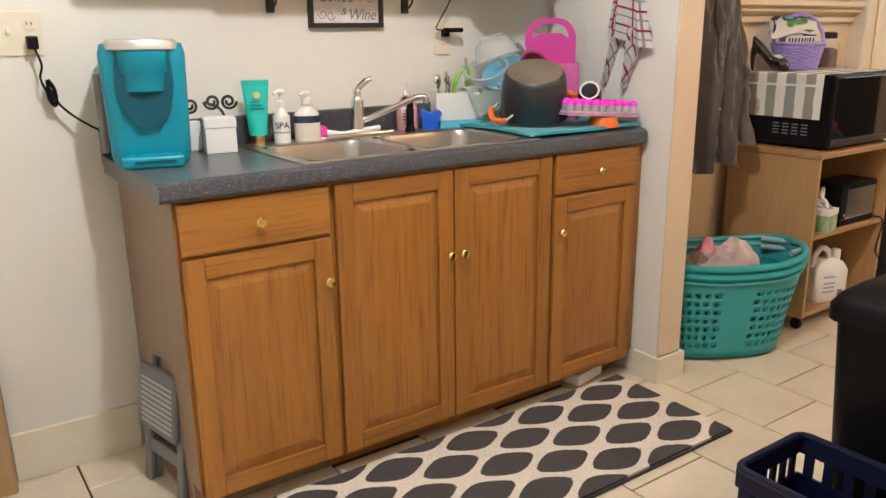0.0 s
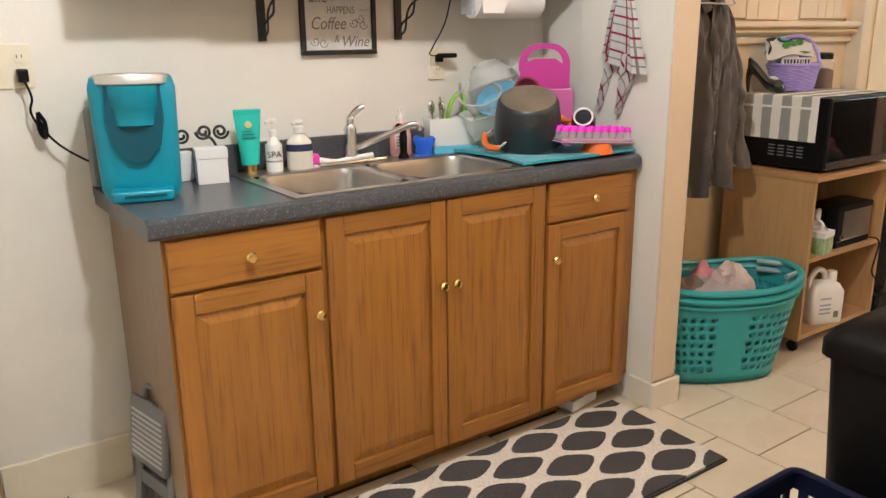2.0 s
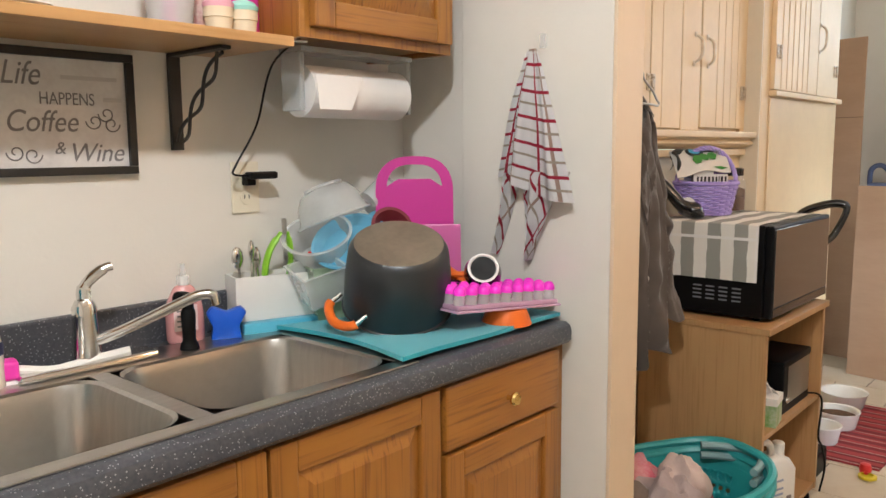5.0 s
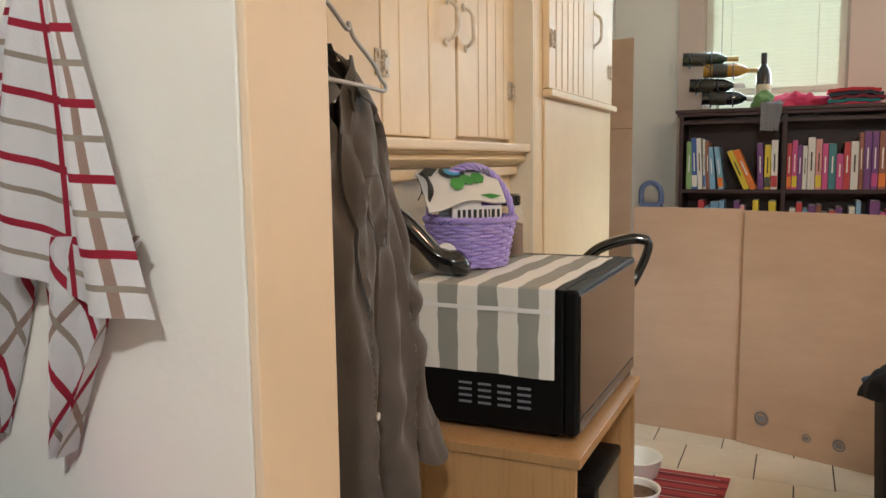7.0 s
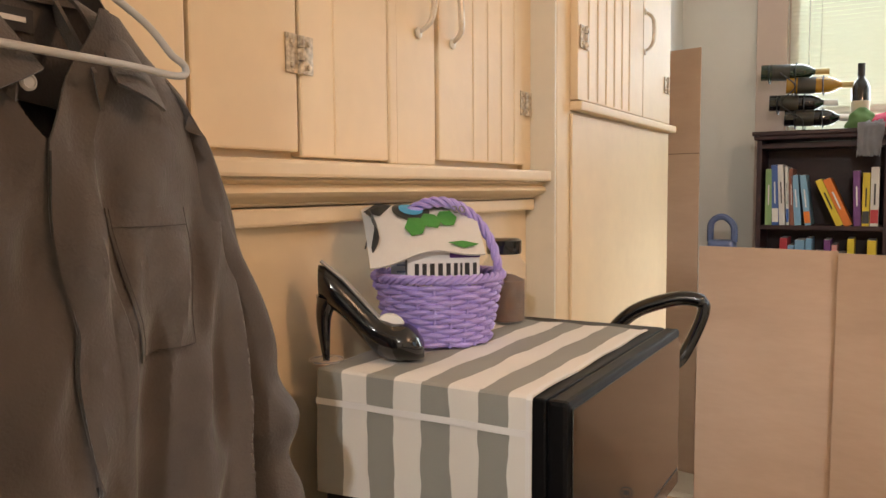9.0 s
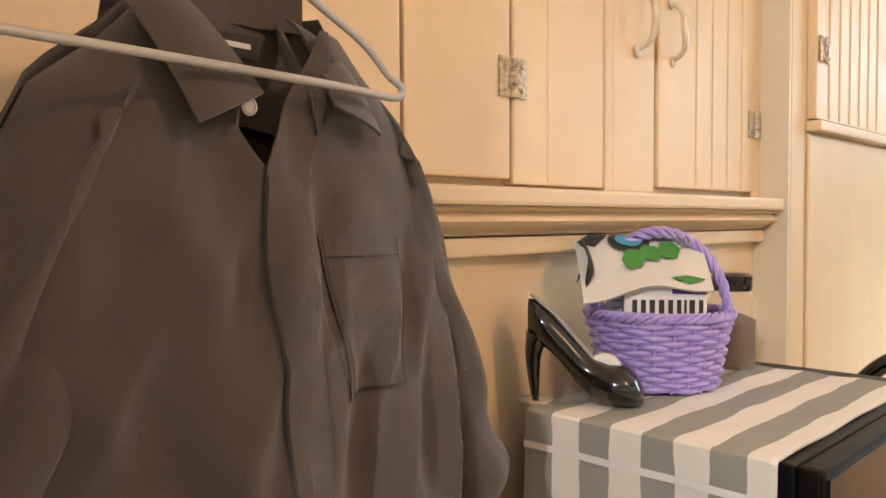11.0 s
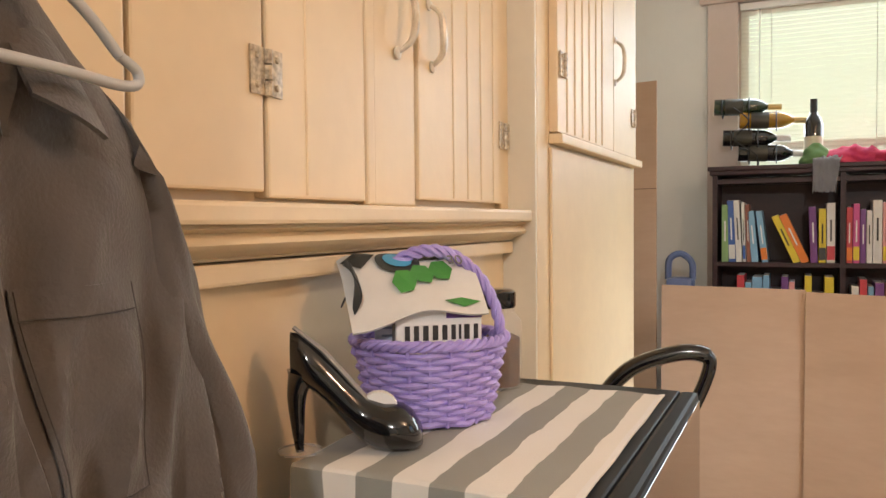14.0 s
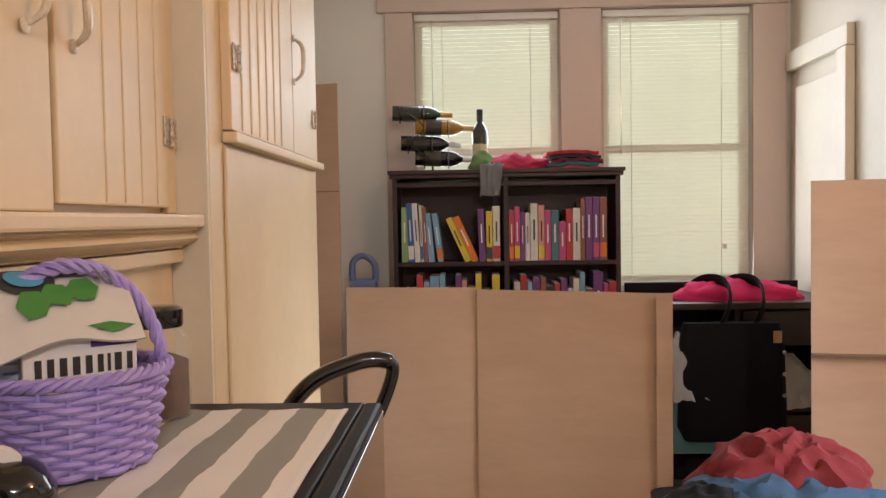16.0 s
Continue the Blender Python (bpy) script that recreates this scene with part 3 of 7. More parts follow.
SX0, SX1, SY0, SY1 = 0.885, 1.735, 1.918, 2.41
ZT = 0.922
top = thing("worktop", "dark grey speckled laminate worktop with upstand", "worktop", 0, 0, 0)


def top_strip(x0, x1, y0, y1, bm=None):
    return box(x0, x1, y0, y1, 0.872, ZT, bm=bm)


tb = top_strip(0.488, 2.224, 1.914, SY0 + 0.012)
top_strip(0.488, 2.224, SY1 - 0.012, 2.46, tb)
top_strip(0.488, SX0 + 0.012, SY0 + 0.012, SY1 - 0.012, tb)
top_strip(SX1 - 0.012, 2.224, SY0 + 0.012, SY1 - 0.012, tb)
part("slab", tb, LAMINATE, top)
fe = bmesh.new()
prof = [(1.914, 0.872), (1.893, 0.872), (1.885, 0.881), (1.884, 0.902), (1.888, 0.915), (1.901, ZT + 0.0005), (1.914, ZT + 0.0005)]
ra = [fe.verts.new((0.488, y, z)) for y, z in prof]
rb = [fe.verts.new((2.224, y, z)) for y, z in prof]
for k in range(len(prof) - 1):
    fe.faces.new((ra[k], ra[k + 1], rb[k + 1], rb[k]))
fe.faces.new(ra)
fe.faces.new(rb)
part("front_edge", fe, LAMINATE, top, smooth=True)
part("upstand", box(0.488, 2.224, 2.46, 2.4796, ZT - 0.03, ZT + 0.09, 0.006), LAMINATE, top)

sink = thing("double_sink", "stainless steel double-bowl drop-in sink", "sink", 0, 0, ZT)


def bowl_mesh(x0, x1, y0, y1, depth, r=0.06):
    def ring(ins, z, rr):
        out = []
        for cx, cy, a0 in ((x1 - ins - rr, y1 - ins - rr, 0), (x0 + ins + rr, y1 - ins - rr, 90), (x0 + ins + rr, y0 + ins + rr, 180), (x1 - ins - rr, y0 + ins + rr, 270)):
            for k in range(7):
                a = radians(a0 + 15 * k)
                out.append((cx + rr * math.cos(a), cy + rr * math.sin(a), z))
        return out
    bm = bmesh.new()
    rings = [[bm.verts.new(p) for p in ring(i, z, rr)] for i, z, rr in ((0, 0.0042, r), (0.006, 0.0, r), (0.012, -0.02, r), (0.018, -depth + 0.04, r), (0.03, -depth + 0.012, r * 0.9), (0.06, -depth, r * 0.7))]
    for p, q in zip(rings, rings[1:]):
        n = len(p)
        for k in range(n):
            bm.faces.new((p[k], p[(k + 1) % n], q[(k + 1) % n], q[k]))
    bm.faces.new(rings[-1])
    return bm


bx = ((SX0 + 0.035, 1.275), (1.311, SX1 - 0.03))
for a, b in bx:
    part("bowl", bowl_mesh(a, b, SY0 + 0.035, SY1 - 0.10, 0.17), STEEL, sink, smooth=True)
    part("drain", lathe([(0.055, 0.0), (0.052, 0.004), (0.03, 0.003), (0.028, -0.004), (0, -0.004)], 24, m=pose((a + b) / 2, (SY0 + SY1) / 2 - 0.03, -0.168)), CHROME, sink, smooth=True)
rimb = box(SX0, SX1, SY0, SY0 + 0.0345, 0.0005, 0.0045, 0.0015)
box(SX0, SX1, SY1 - 0.10, SY1, 0.0005, 0.0045, 0.0015, bm=rimb)
box(SX0, SX0 + 0.0345, SY0 + 0.0345, SY1 - 0.10, 0.0005, 0.0045, 0.0015, bm=rimb)
box(SX1 - 0.0295, SX1, SY0 + 0.0345, SY1 - 0.10, 0.0005, 0.0045, 0.0015, bm=rimb)
box(1.2755, 1.3105, SY0 + 0.0345, SY1 - 0.10, 0.0005, 0.0043, 0.0015, bm=rimb)
part("rim", rimb, STEEL, sink)
fau = thing("faucet", "chrome single-lever kitchen faucet with long spout", "faucet", 1.30, 2.365, ZT + 0.0045)
part("deck_plate", box(-0.13, 0.13, -0.03, 0.03, 0, 0.014, 0.007, seg=3), CHROME, fau, smooth=True)
part("body", lathe([(0.028, 0.014), (0.026, 0.04), (0.022, 0.10), (0.023, 0.115), (0.016, 0.13), (0, 0.135)], 20), CHROME, fau, smooth=True)
part("lever", sweep(smooth_line([(0, 0, 0.12), (0.005, 0.003, 0.155), (0.035, -0.01, 0.185), (0.05, -0.015, 0.19)]), [0.014] * 8 + [0.011] * 9 + [0.009] * 8, 10, flat=0.6), CHROME, fau, smooth=True)
part("spout", sweep(smooth_line([(0, 0, 0.045), (0.05, -0.045, 0.07), (0.14, -0.10, 0.115), (0.17, -0.118, 0.128), (0.19, -0.13, 0.127), (0.195, -0.132, 0.108)]), 0.0105, 12), CHROME, fau, smooth=True)

# ---------------------------------------------------------------- upper cabinets and shelf
def upper(name, label, x0, x1, knobx):
    c = thing(name, label, "cabinet", x0, 2.2, 1.558)
    w = x1 - x0
    cb = box(0, 0.018, 0.001, 0.279, 0, 0.76)
    box(w - 0.018, w, 0.001, 0.279, 0, 0.76, bm=cb)
    box(0.0185, w - 0.0185, 0.03, 0.279, 0.012, 0.03, bm=cb)
    box(0.0185, w - 0.0185, 0.26, 0.279, 0.031, 0.76, bm=cb)
    box(0, w, 0.001, 0.279, 0.7605, 0.778, bm=cb)
    part("body", cb, OAK, c)
    fb = box(0.0, 0.04, -0.003, 0.0006, 0, 0.76)
    box(w - 0.04, w, -0.003, 0.0006, 0, 0.76, bm=fb)
    box(0.0405, w - 0.0405, -0.003, 0.0006, 0, 0.04, bm=fb)
    part("face_frame", fb, OAK, c)
    d = raised_door(0.025, w - 0.012, 0.022, 0.74, c, y0=-0.022)
    knob(d, knobx, 0.09)


upper("wall_cabinet", "honey oak wall cabinet above the coffee maker", 0.506, 0.922, 0.33)
upper("wall_cabinet", "honey oak wall cabinet above the paper towels", 1.692, 2.155, 0.05)
shelf = thing("wall_shelf", "light oak display shelf on two iron brackets", "shelf", 0.835, 2.205, 1.5375)
part("board", box(0.0, 0.85, 0, 0.274, 0, 0.02, 0.002), PINE, shelf)
for bxx in (0.219, 0.734):
    br = part("bracket", box(bxx - 0.013, bxx + 0.013, 0.263, 0.2746, -0.205, -0.0006, 0.001), BLACK_METAL, shelf, "black twisted iron bracket")
    part("arm", box(bxx - 0.013, bxx + 0.013, 0.07, 0.263, -0.008, -0.0006, 0.001), BLACK_METAL, br)
    for ph in (0, math.pi):
        pts = []
        for k in range(33):
            t = k / 32
            p = Vector((bxx, 0.09 + 0.165 * t, -0.012 - 0.175 * t))
            s = math.sin(math.pi * 3 * t + ph) * 0.013
            pts.append(p + Vector((math.cos(math.pi * 3 * t + ph) * 0.006, 0.73 * s, 0.68 * s)))
        part("twist", sweep(pts, 0.004, 6), BLACK_METAL, br, smooth=True)

# ---------------------------------------------------------------- cart and microwave oven
cart = thing("microwave_cart", "light wood-laminate microwave cart with open shelves on casters", "cart", 3.161, 1.75, 0)
CW, CD = 0.625, 0.44
part("top", box(-0.008, CW + 0.008, -0.012, CD + 0.0, 0.7335, 0.7555, 0.002), CART, cart)
part("side_panel", box(0, 0.018, 0, CD, 0.018, 0.733), CART, cart)
part("side_panel", box(CW - 0.018, CW, 0, CD, 0.018, 0.733), CART, cart)
part("back_panel", box(0.0184, CW - 0.0184, CD - 0.008, CD - 0.001, 0.09, 0.733), CART, cart)
part("shelf", box(0.0184, CW - 0.0184, 0.004, CD - 0.009, 0.375, 0.393), CART, cart)
part("shelf", box(0.0184, CW - 0.0184, 0.004, CD - 0.009, 0.02, 0.04), CART, cart)
for cx in (0.03, CW - 0.03):
    for cy in (0.04, CD - 0.05):
        part("caster", lathe([(0.0, -0.011), (0.022, -0.011), (0.026, -0.006), (0.026, 0.006), (0.022, 0.011), (0, 0.011)], 16, m=pose(cx, cy, FLOOR + 0.026, 0, 90)), BLACK_PLASTIC, cart, "small black caster", True)
        part("caster_stem", box(cx - 0.012, cx + 0.012, cy - 0.01, cy + 0.01, 0.006, 0.0178), BLACK_METAL, cart)
mw = thing("microwave_oven", "black microwave oven with a mirrored door", "microwave", 3.235, 1.765, 0.7557)
MW, MD, MH = 0.60, 0.395, 0.32
part("housing", box(0, MW, 0.03, MD, 0.012, MH, 0.004), BLACK_PLASTIC, mw)
part("door_frame", box(0.0, MW, 0.0, 0.0294, 0.014, MH, 0.007), BLACK_PLASTIC, mw)
part("door_glass", box(0.012, MW - 0.012, -0.003, -0.0005, 0.05, MH - 0.012, 0.001), DARK_GLASS, mw, "mirror-dark door glass")
part("lower_strip", box(0.012, MW - 0.012, -0.003, -0.0005, 0.018, 0.046, 0.001), material("smoked_metal", (0.2, 0.17, 0.14), 0.25, 0.8), mw)
for fx in (0.04, MW - 0.04):
    for fy in (0.06, MD - 0.04):
        part("foot", lathe([(0.012, 0), (0.014, 0.0118), (0, 0.0118)], 10, m=pose(fx, fy, 0)), BLACK_PLASTIC, mw)
for k in range(4):
    for j in range(4):
        part("vent_slot", box(-0.0012, 0.0008, 0.10 + 0.045 * k, 0.13 + 0.045 * k, 0.06 + 0.014 * j, 0.065 + 0.014 * j), GREY_PLASTIC, mw)

# striped runner lying over the oven and hanging down its side
RUN = stripes("striped_cotton", (0.76, 0.74, 0.69), (0.30, 0.30, 0.27), 1, 0.092, 0.035)


def runner_point(u, v):
    s = u * 0.74
    y = 1.812 + v * 0.355
    zt = 0.7557 + MH + 0.003
    side = 0.0025 * math.sin(v * 14) * min(1, max(0, (0.2 - s) * 8))
    x1 = 3.232
    if s < 0.185:
        return (x1 - 0.004 - side - 0.006 * math.sin(v * 7 + 1) * (0.185 - s) * 3, y, zt - 0.185 + s - 0.006 + 0.012 * (1 - v) * 0)
    a = (s - 0.185) / 0.012
    if a < 1:
        return (x1 - 0.004 + 0.006 * (1 - math.cos(a * 1.57)), y, zt - 0.006 + 0.006 * math.sin(a * 1.57))
    return (x1 + 0.002 + (s - 0.197), y, zt + 0.0012 * math.sin(v * 23 + s * 30))


cloth = thing("table_runner", "white and grey striped cotton runner draped over the microwave", "cloth")
part("fabric", sheet(runner_point, 110, 40, 0.0015), RUN, cloth, smooth=True)
part("hem", sheet(lambda u, v: [c + d for c, d in zip(runner_point(0.185 + 0.013 * v, u), (-0.0022, 0, 0))], 30, 2, 0.001), PAPER, cloth, "white sewn hem")
part("hem", sheet(lambda u, v: [c + d for c, d in zip(runner_point(u, 0.022 * v), (-0.0018, 0, 0.0016))], 60, 1, 0.0008), PAPER, cloth, "white sewn hem")

# ---------------------------------------------------------------- cardboard sheets
def board(label, a, b, h, lean=0.02, z=FLOOR):
    a, b = Vector((*a, 0)), Vector((*b, 0))
    w = (b - a).length
    ang = math.degrees(math.atan2((b - a).y, (b - a).x))
    t = thing("cardboard_sheet", label, "cardboard", a.x, a.y, z, ang, group="cardboard sheets")
    part("panel", sheet(lambda u, v: (u * w, lean * v + 0.004 * math.sin(u * 5) * math.sin(v * 3), v * h), 10, 10, 0.006), CARDBOARD, t, smooth=True)
    return t, w


b1, w1 = board("plain brown cardboard sheet standing upright on the tiles", (5.755, 2.14), (5.675, 1.597), 1.143)
b2, w2 = board("wide brown cardboard sheet with printed marks standing upright", (5.66, 1.60), (5.395, 0.89), 1.137)
part("flap", box(w2 - 0.055, w2 + 0.002, -0.010, -0.004, 0.0, 1.134), CARDBOARD, b2)
for px, pz, ps in ((0.12, 0.145, 0.035), (0.33, 0.10, 0.02), (0.47, 0.10, 0.028)):
    part("printed_mark", lathe([(ps, 0), (ps, 0.0008), (ps * 0.75, 0.0008), (ps * 0.75, 0)], 20, m=pose(px, -0.0075 + 0.02 * pz, pz, 90)), GREY_INK, b2)
    part("printed_mark", box(px - ps * 0.5, px + ps * 0.5, -0.009, -0.0075, pz - ps * 0.4, pz + ps * 0.4), GREY_INK, b2)
b3, w3 = board("tall folded brown cardboard carton leaning in the room", (5.02, 0.55), (4.9, -0.04), 1.523, 0.03)
# shade in the fold, put in as a darker strip
part("crease", box(0.0, w3, -0.004, 0.016, 0.975, 0.981), material("crease_shade", (0.18, 0.11, 0.07), 0.9), b3)
b4, w4 = board("narrow upright cardboard strip behind the cupboard", (6.16, 2.405), (6.12, 2.215), 2.05, 0.0)
# the same darker strip for this fold's shade
part("crease", box(0.0, w4, -0.003, -0.0005, 1.555, 1.559), material("crease_shade", (0.18, 0.11, 0.07), 0.9), b4)

# ---------------------------------------------------------------- things on the worktop
CT = ZT + 0.0002
km = thing("coffee_maker", "teal single-serve coffee maker with silver rim", "coffee maker", 0.583, 2.27, CT, -14)
km.matrix_world = km.matrix_world @ Matrix.Diagonal((1.32, 1.1, 0.98, 1))


def km_ring(z):
    """Half-width and the front and back of the housing at a height."""
    t = z / 0.33
    return 0.078 + 0.006 * t, -0.075 - 0.012 * t, 0.15 - 0.02 * t


kb = bmesh.new()
rows = []
for k in range(13):
    z = 0.33 * k / 12
    w, f, b = km_ring(z)
    cut = 0.02 if k in (0, 12) else 0.0
    rr = 0.03
    w, f, b = w - cut * 0.3, f + cut * 0.3, b - cut * 0.3
    row = []
    for cx, cy, a0 in ((w - rr, b - rr, 0), (-w + rr, b - rr, 90), (-w + rr, f + rr, 180), (w - rr, f + rr, 270)):
        for j in range(5):
            a = radians(a0 + 22.5 * j)
            row.append(kb.verts.new((cx + rr * math.cos(a), cy + rr * math.sin(a), z)))
    rows.append(row)
for p, q in zip(rows, rows[1:]):
    for j in range(20):
        kb.faces.new((p[j], p[(j + 1) % 20], q[(j + 1) % 20], q[j]))
kb.faces.new(rows[0])
kb.faces.new(rows[-1])
part("body", kb, TEAL, km, smooth=True)
# a flat piece on the front: its darker teal stands for recess shade
part("recess", prism([(-0.052, 0.315), (0.052, 0.315), (0.055, 0.22), (0.045, 0.15), (0.02, 0.11), (0, 0.105), (-0.02, 0.11), (-0.045, 0.15), (-0.055, 0.22)], 0.01, m=pose(0, -0.0935, 0)), TEAL_SHADE, km, "rounded cup recess, its shade put into the colour")
part("brew_head", lathe([(0.03, 0.20), (0.042, 0.205), (0.046, 0.25), (0.05, 0.255), (0.052, 0.31), (0, 0.312)], 28, sy=0.8, m=pose(0, -0.075, 0)), TEAL, km, smooth=True)
part("rim", lathe([(0.062, 0.310), (0.070, 0.315), (0.070, 0.333), (0.064, 0.340), (0, 0.343)], 32, sy=0.78, m=pose(0, -0.062, 0)), material("satin_silver", (0.62, 0.60, 0.57), 0.45, 0.7), km, "satin silver lid rim", True)
part("drip_tray", box(-0.06, 0.06, -0.135, -0.07, 0.0, 0.034, 0.01, seg=3), TEAL, km, smooth=True)
part("drip_slot", box(-0.035, 0.045, -0.1365, -0.1345, 0.014, 0.022), TEAL_SHADE, km)
part("water_tank", box(-0.098, -0.0795, -0.02, 0.12, 0.03, 0.25, 0.008), material("smoked_plastic", (0.25, 0.24, 0.22), 0.2, alpha=0.7), km, "smoky water tank")


def outlet_plate(label, x, z, w, gangs):
    o = thing("wall_outlet", label, "outlet", x, 2.4796, z)
    part("plate", box(-w / 2, w / 2, -0.006, 0, -0.06, 0.06, 0.003), IVORY, o)
    for gx, kind in gangs:
        if kind == "switch":
            part("toggle", box(gx - 0.005, gx + 0.005, -0.016, -0.006, -0.002, 0.014, 0.002), WHITE_PLASTIC, o)
        else:
            for dz in (-0.024, 0.024):
                soc = part("socket", lathe([(0.016, 0), (0.016, 0.003), (0, 0.003)], 16, m=pose(gx, -0.006, dz, 90)), IVORY, o)
                for dx in (-0.006, 0.006):
                    part("slot", box(gx + dx - 0.0012, gx + dx + 0.0012, -0.0098, -0.009, dz - 0.002, dz + 0.007), INK, soc)
    return o


outlet_plate("ivory wall plate with a switch and a socket", 0.317, 1.275, 0.118, ((-0.026, "switch"), (0.028, "socket")))
outlet_plate("ivory wall socket with a black charger plugged in", 1.738, 1.245, 0.075, ((0, "socket"),))
pl = thing("cable", "black power cable running to the coffee maker", "cable", 0.345, 2.47, 1.25)
part("plug", box(-0.014, 0.014, -0.03, 0.002, -0.018, 0.018, 0.005), BLACK_PLASTIC, pl)
part("cord", sweep(smooth_line([(0, -0.03, -0.01), (0.012, -0.035, -0.06), (0.005, -0.03, -0.10), (0.03, -0.03, -0.16), (0.02, -0.03, -0.115), (0.045, -0.03, -0.17), (0.09, -0.04, -0.215), (0.16, -0.05, -0.26), (0.2, -0.07, -0.27)], 8), 0.0035, 6), BLACK_PLASTIC, pl, smooth=True)
part("cord_tie", sweep(smooth_line([(0.022, -0.03, -0.10), (0.036, -0.03, -0.13), (0.034, -0.03, -0.17), (0.02, -0.03, -0.15), (0.022, -0.03, -0.10)], 6), 0.006, 6), BLACK_PLASTIC, pl, smooth=True)
ch = thing("charger_cord", "black charger with a thin cable up to the shelf", "cord", 1.738, 2.47, 1.27)
part("charger", box(-0.018, 0.055, -0.05, -0.018, -0.005, 0.012, 0.005), BLACK_PLASTIC, ch)
part("plug", box(-0.012, 0.012, -0.022, 0.002, -0.02, 0.006, 0.003), BLACK_PLASTIC, ch)
part("cord", sweep(smooth_line([(-0.018, -0.034, 0.003), (-0.06, -0.04, 0.008), (-0.052, -0.04, 0.03), (0.0, -0.05, 0.12), (0.012, -0.1, 0.25), (0.006, -0.245, 0.315), (-0.01, -0.252, 0.36), (-0.03, -0.2, 0.42)], 8), 0.0025, 6), BLACK_PLASTIC, ch, smooth=True)


def spiral(cx, cz, r, turns, side, y=0):
    return [(cx + side * (r * (1 - 0.75 * t)) * math.cos(turns * 6.283 * t + math.pi), y, cz + (r * (1 - 0.75 * t)) * math.sin(turns * 6.283 * t + math.pi)) for t in [k / 40 for k in range(41)]]


rack = thing("scroll_rack", "black iron napkin rack with curled scrolls", "rack", 0.775, 2.405, CT, -20)
rb_ = box(-0.06, 0.07, -0.012, 0.012, 0, 0.01, 0.002)
for cx, cz, sd in ((-0.03, 0.135, 1), (0.035, 0.145, 1), (0.085, 0.145, -1)):
    sweep(spiral(cx, cz, 0.024, 1.6, sd), 0.0045, 6, bm=rb_)
for pts in (((-0.045, 0, 0.008), (-0.02, 0, 0.04), (-0.055, 0, 0.08), (-0.054, 0, 0.135)), ((0.06, 0, 0.008), (0.075, 0, 0.06), (0.06, 0, 0.12), (0.012, 0, 0.145)), ((-0.02, 0, 0.03), (-0.045, 0, 0.05), (-0.03, 0, 0.065), (-0.02, 0, 0.04))):
    sweep(smooth_line(pts, 8), 0.0045, 6, bm=rb_)
part("scrollwork", rb_, BLACK_METAL, rack, smooth=True)
wb = thing("white_box", "small white lidded cardboard box", "box", 0.80, 2.322, CT, -12)
part("base", box(-0.045, 0.045, -0.035, 0.035, 0, 0.075, 0.002), PAPER, wb)
part("lid", box(-0.047, 0.047, -0.037, 0.037, 0.0755, 0.105, 0.002), PAPER, wb)
pk = thing("paper_packet", "small white packet leaning by the rack", "packet", 0.735, 2.40, CT, 10)
part("packet", box(-0.03, 0.03, -0.015, 0.015, 0, 0.09, 0.004), PAPER, pk)

tube = thing("lotion_tube", "turquoise squeeze tube standing on its gold cap", "tube", 0.95, 2.39, CT, -15)
MINT = material("mint_tube", (0.02, 0.50, 0.42), 0.35, spots=0.04)
part("body", sheet(lambda u, v: (math.cos(u * 6.283) * (0.028 + 0.014 * v), math.sin(u * 6.283) * 0.026 * (1 - v * 0.94), 0.032 + 0.16 * v), 28, 10, closed_u=True), MINT, tube, smooth=True)
part("crimp", box(-0.0425, 0.0425, -0.003, 0.003, 0.19, 0.205, 0.001), MINT, tube)
part("cap", lathe([(0.018, 0), (0.02, 0.002), (0.02, 0.03), (0.026, 0.033), (0, 0.033)], 20), BRASS, tube, "gold cap", True)
part("emblem", lathe([(0.011, 0), (0.011, 0.001), (0, 0.001)], 16, m=pose(0, -0.0135, 0.158, 90)), material("pale_gold_print", (0.75, 0.55, 0.25), 0.4), tube)
for k in range(3):
    part("print", box(-0.022, 0.022 - 0.006 * k, -0.0205 + 0.003 * (3 - k) * 0.4, -0.0185 + 0.003 * (3 - k) * 0.4, 0.115 + 0.011 * k, 0.118 + 0.011 * k), material("dark_teal_print", (0.0, 0.16, 0.15), 0.5), tube)


def pump_bottle(label, x, y, r, h, mat, pump_h, squeeze=1.0, band=None, clear_top=False):
    b = thing("pump_bottle", label, "bottle", x, y, CT, -20)
    part("body", lathe([(0, 0), (r * 0.94, 0), (r, 0.006), (r, h * 0.62), (r * 0.92, h * 0.78), (r * 0.55, h * 0.93), (r * 0.36, h), (0, h)], 28, sy=squeeze), mat, b, smooth=True)
    part("collar", lathe([(r * 0.42, h), (r * 0.42, h + 0.02), (r * 0.2, h + 0.024), (0, h + 0.024)], 18), WHITE_PLASTIC, b, smooth=True)
    pp = sweep([(0, 0, h + 0.02), (0, 0, h + pump_h)], 0.004, 8)
    sweep([(0.01, 0, h + pump_h), (-0.01, -0.012, h + pump_h + 0.002), (-0.022, -0.026, h + pump_h - 0.004)], [0.008, 0.007, 0.005], 8, bm=pp)
    part("pump", pp, WHITE_PLASTIC, b, smooth=True)
    if band:
        for z0, z1, mt in band:
            part("label", lathe([(r * 1.012, z0), (r * 1.012, z1)], 28, sy=squeeze * 1.0), mt, b, smooth=True)
    return b


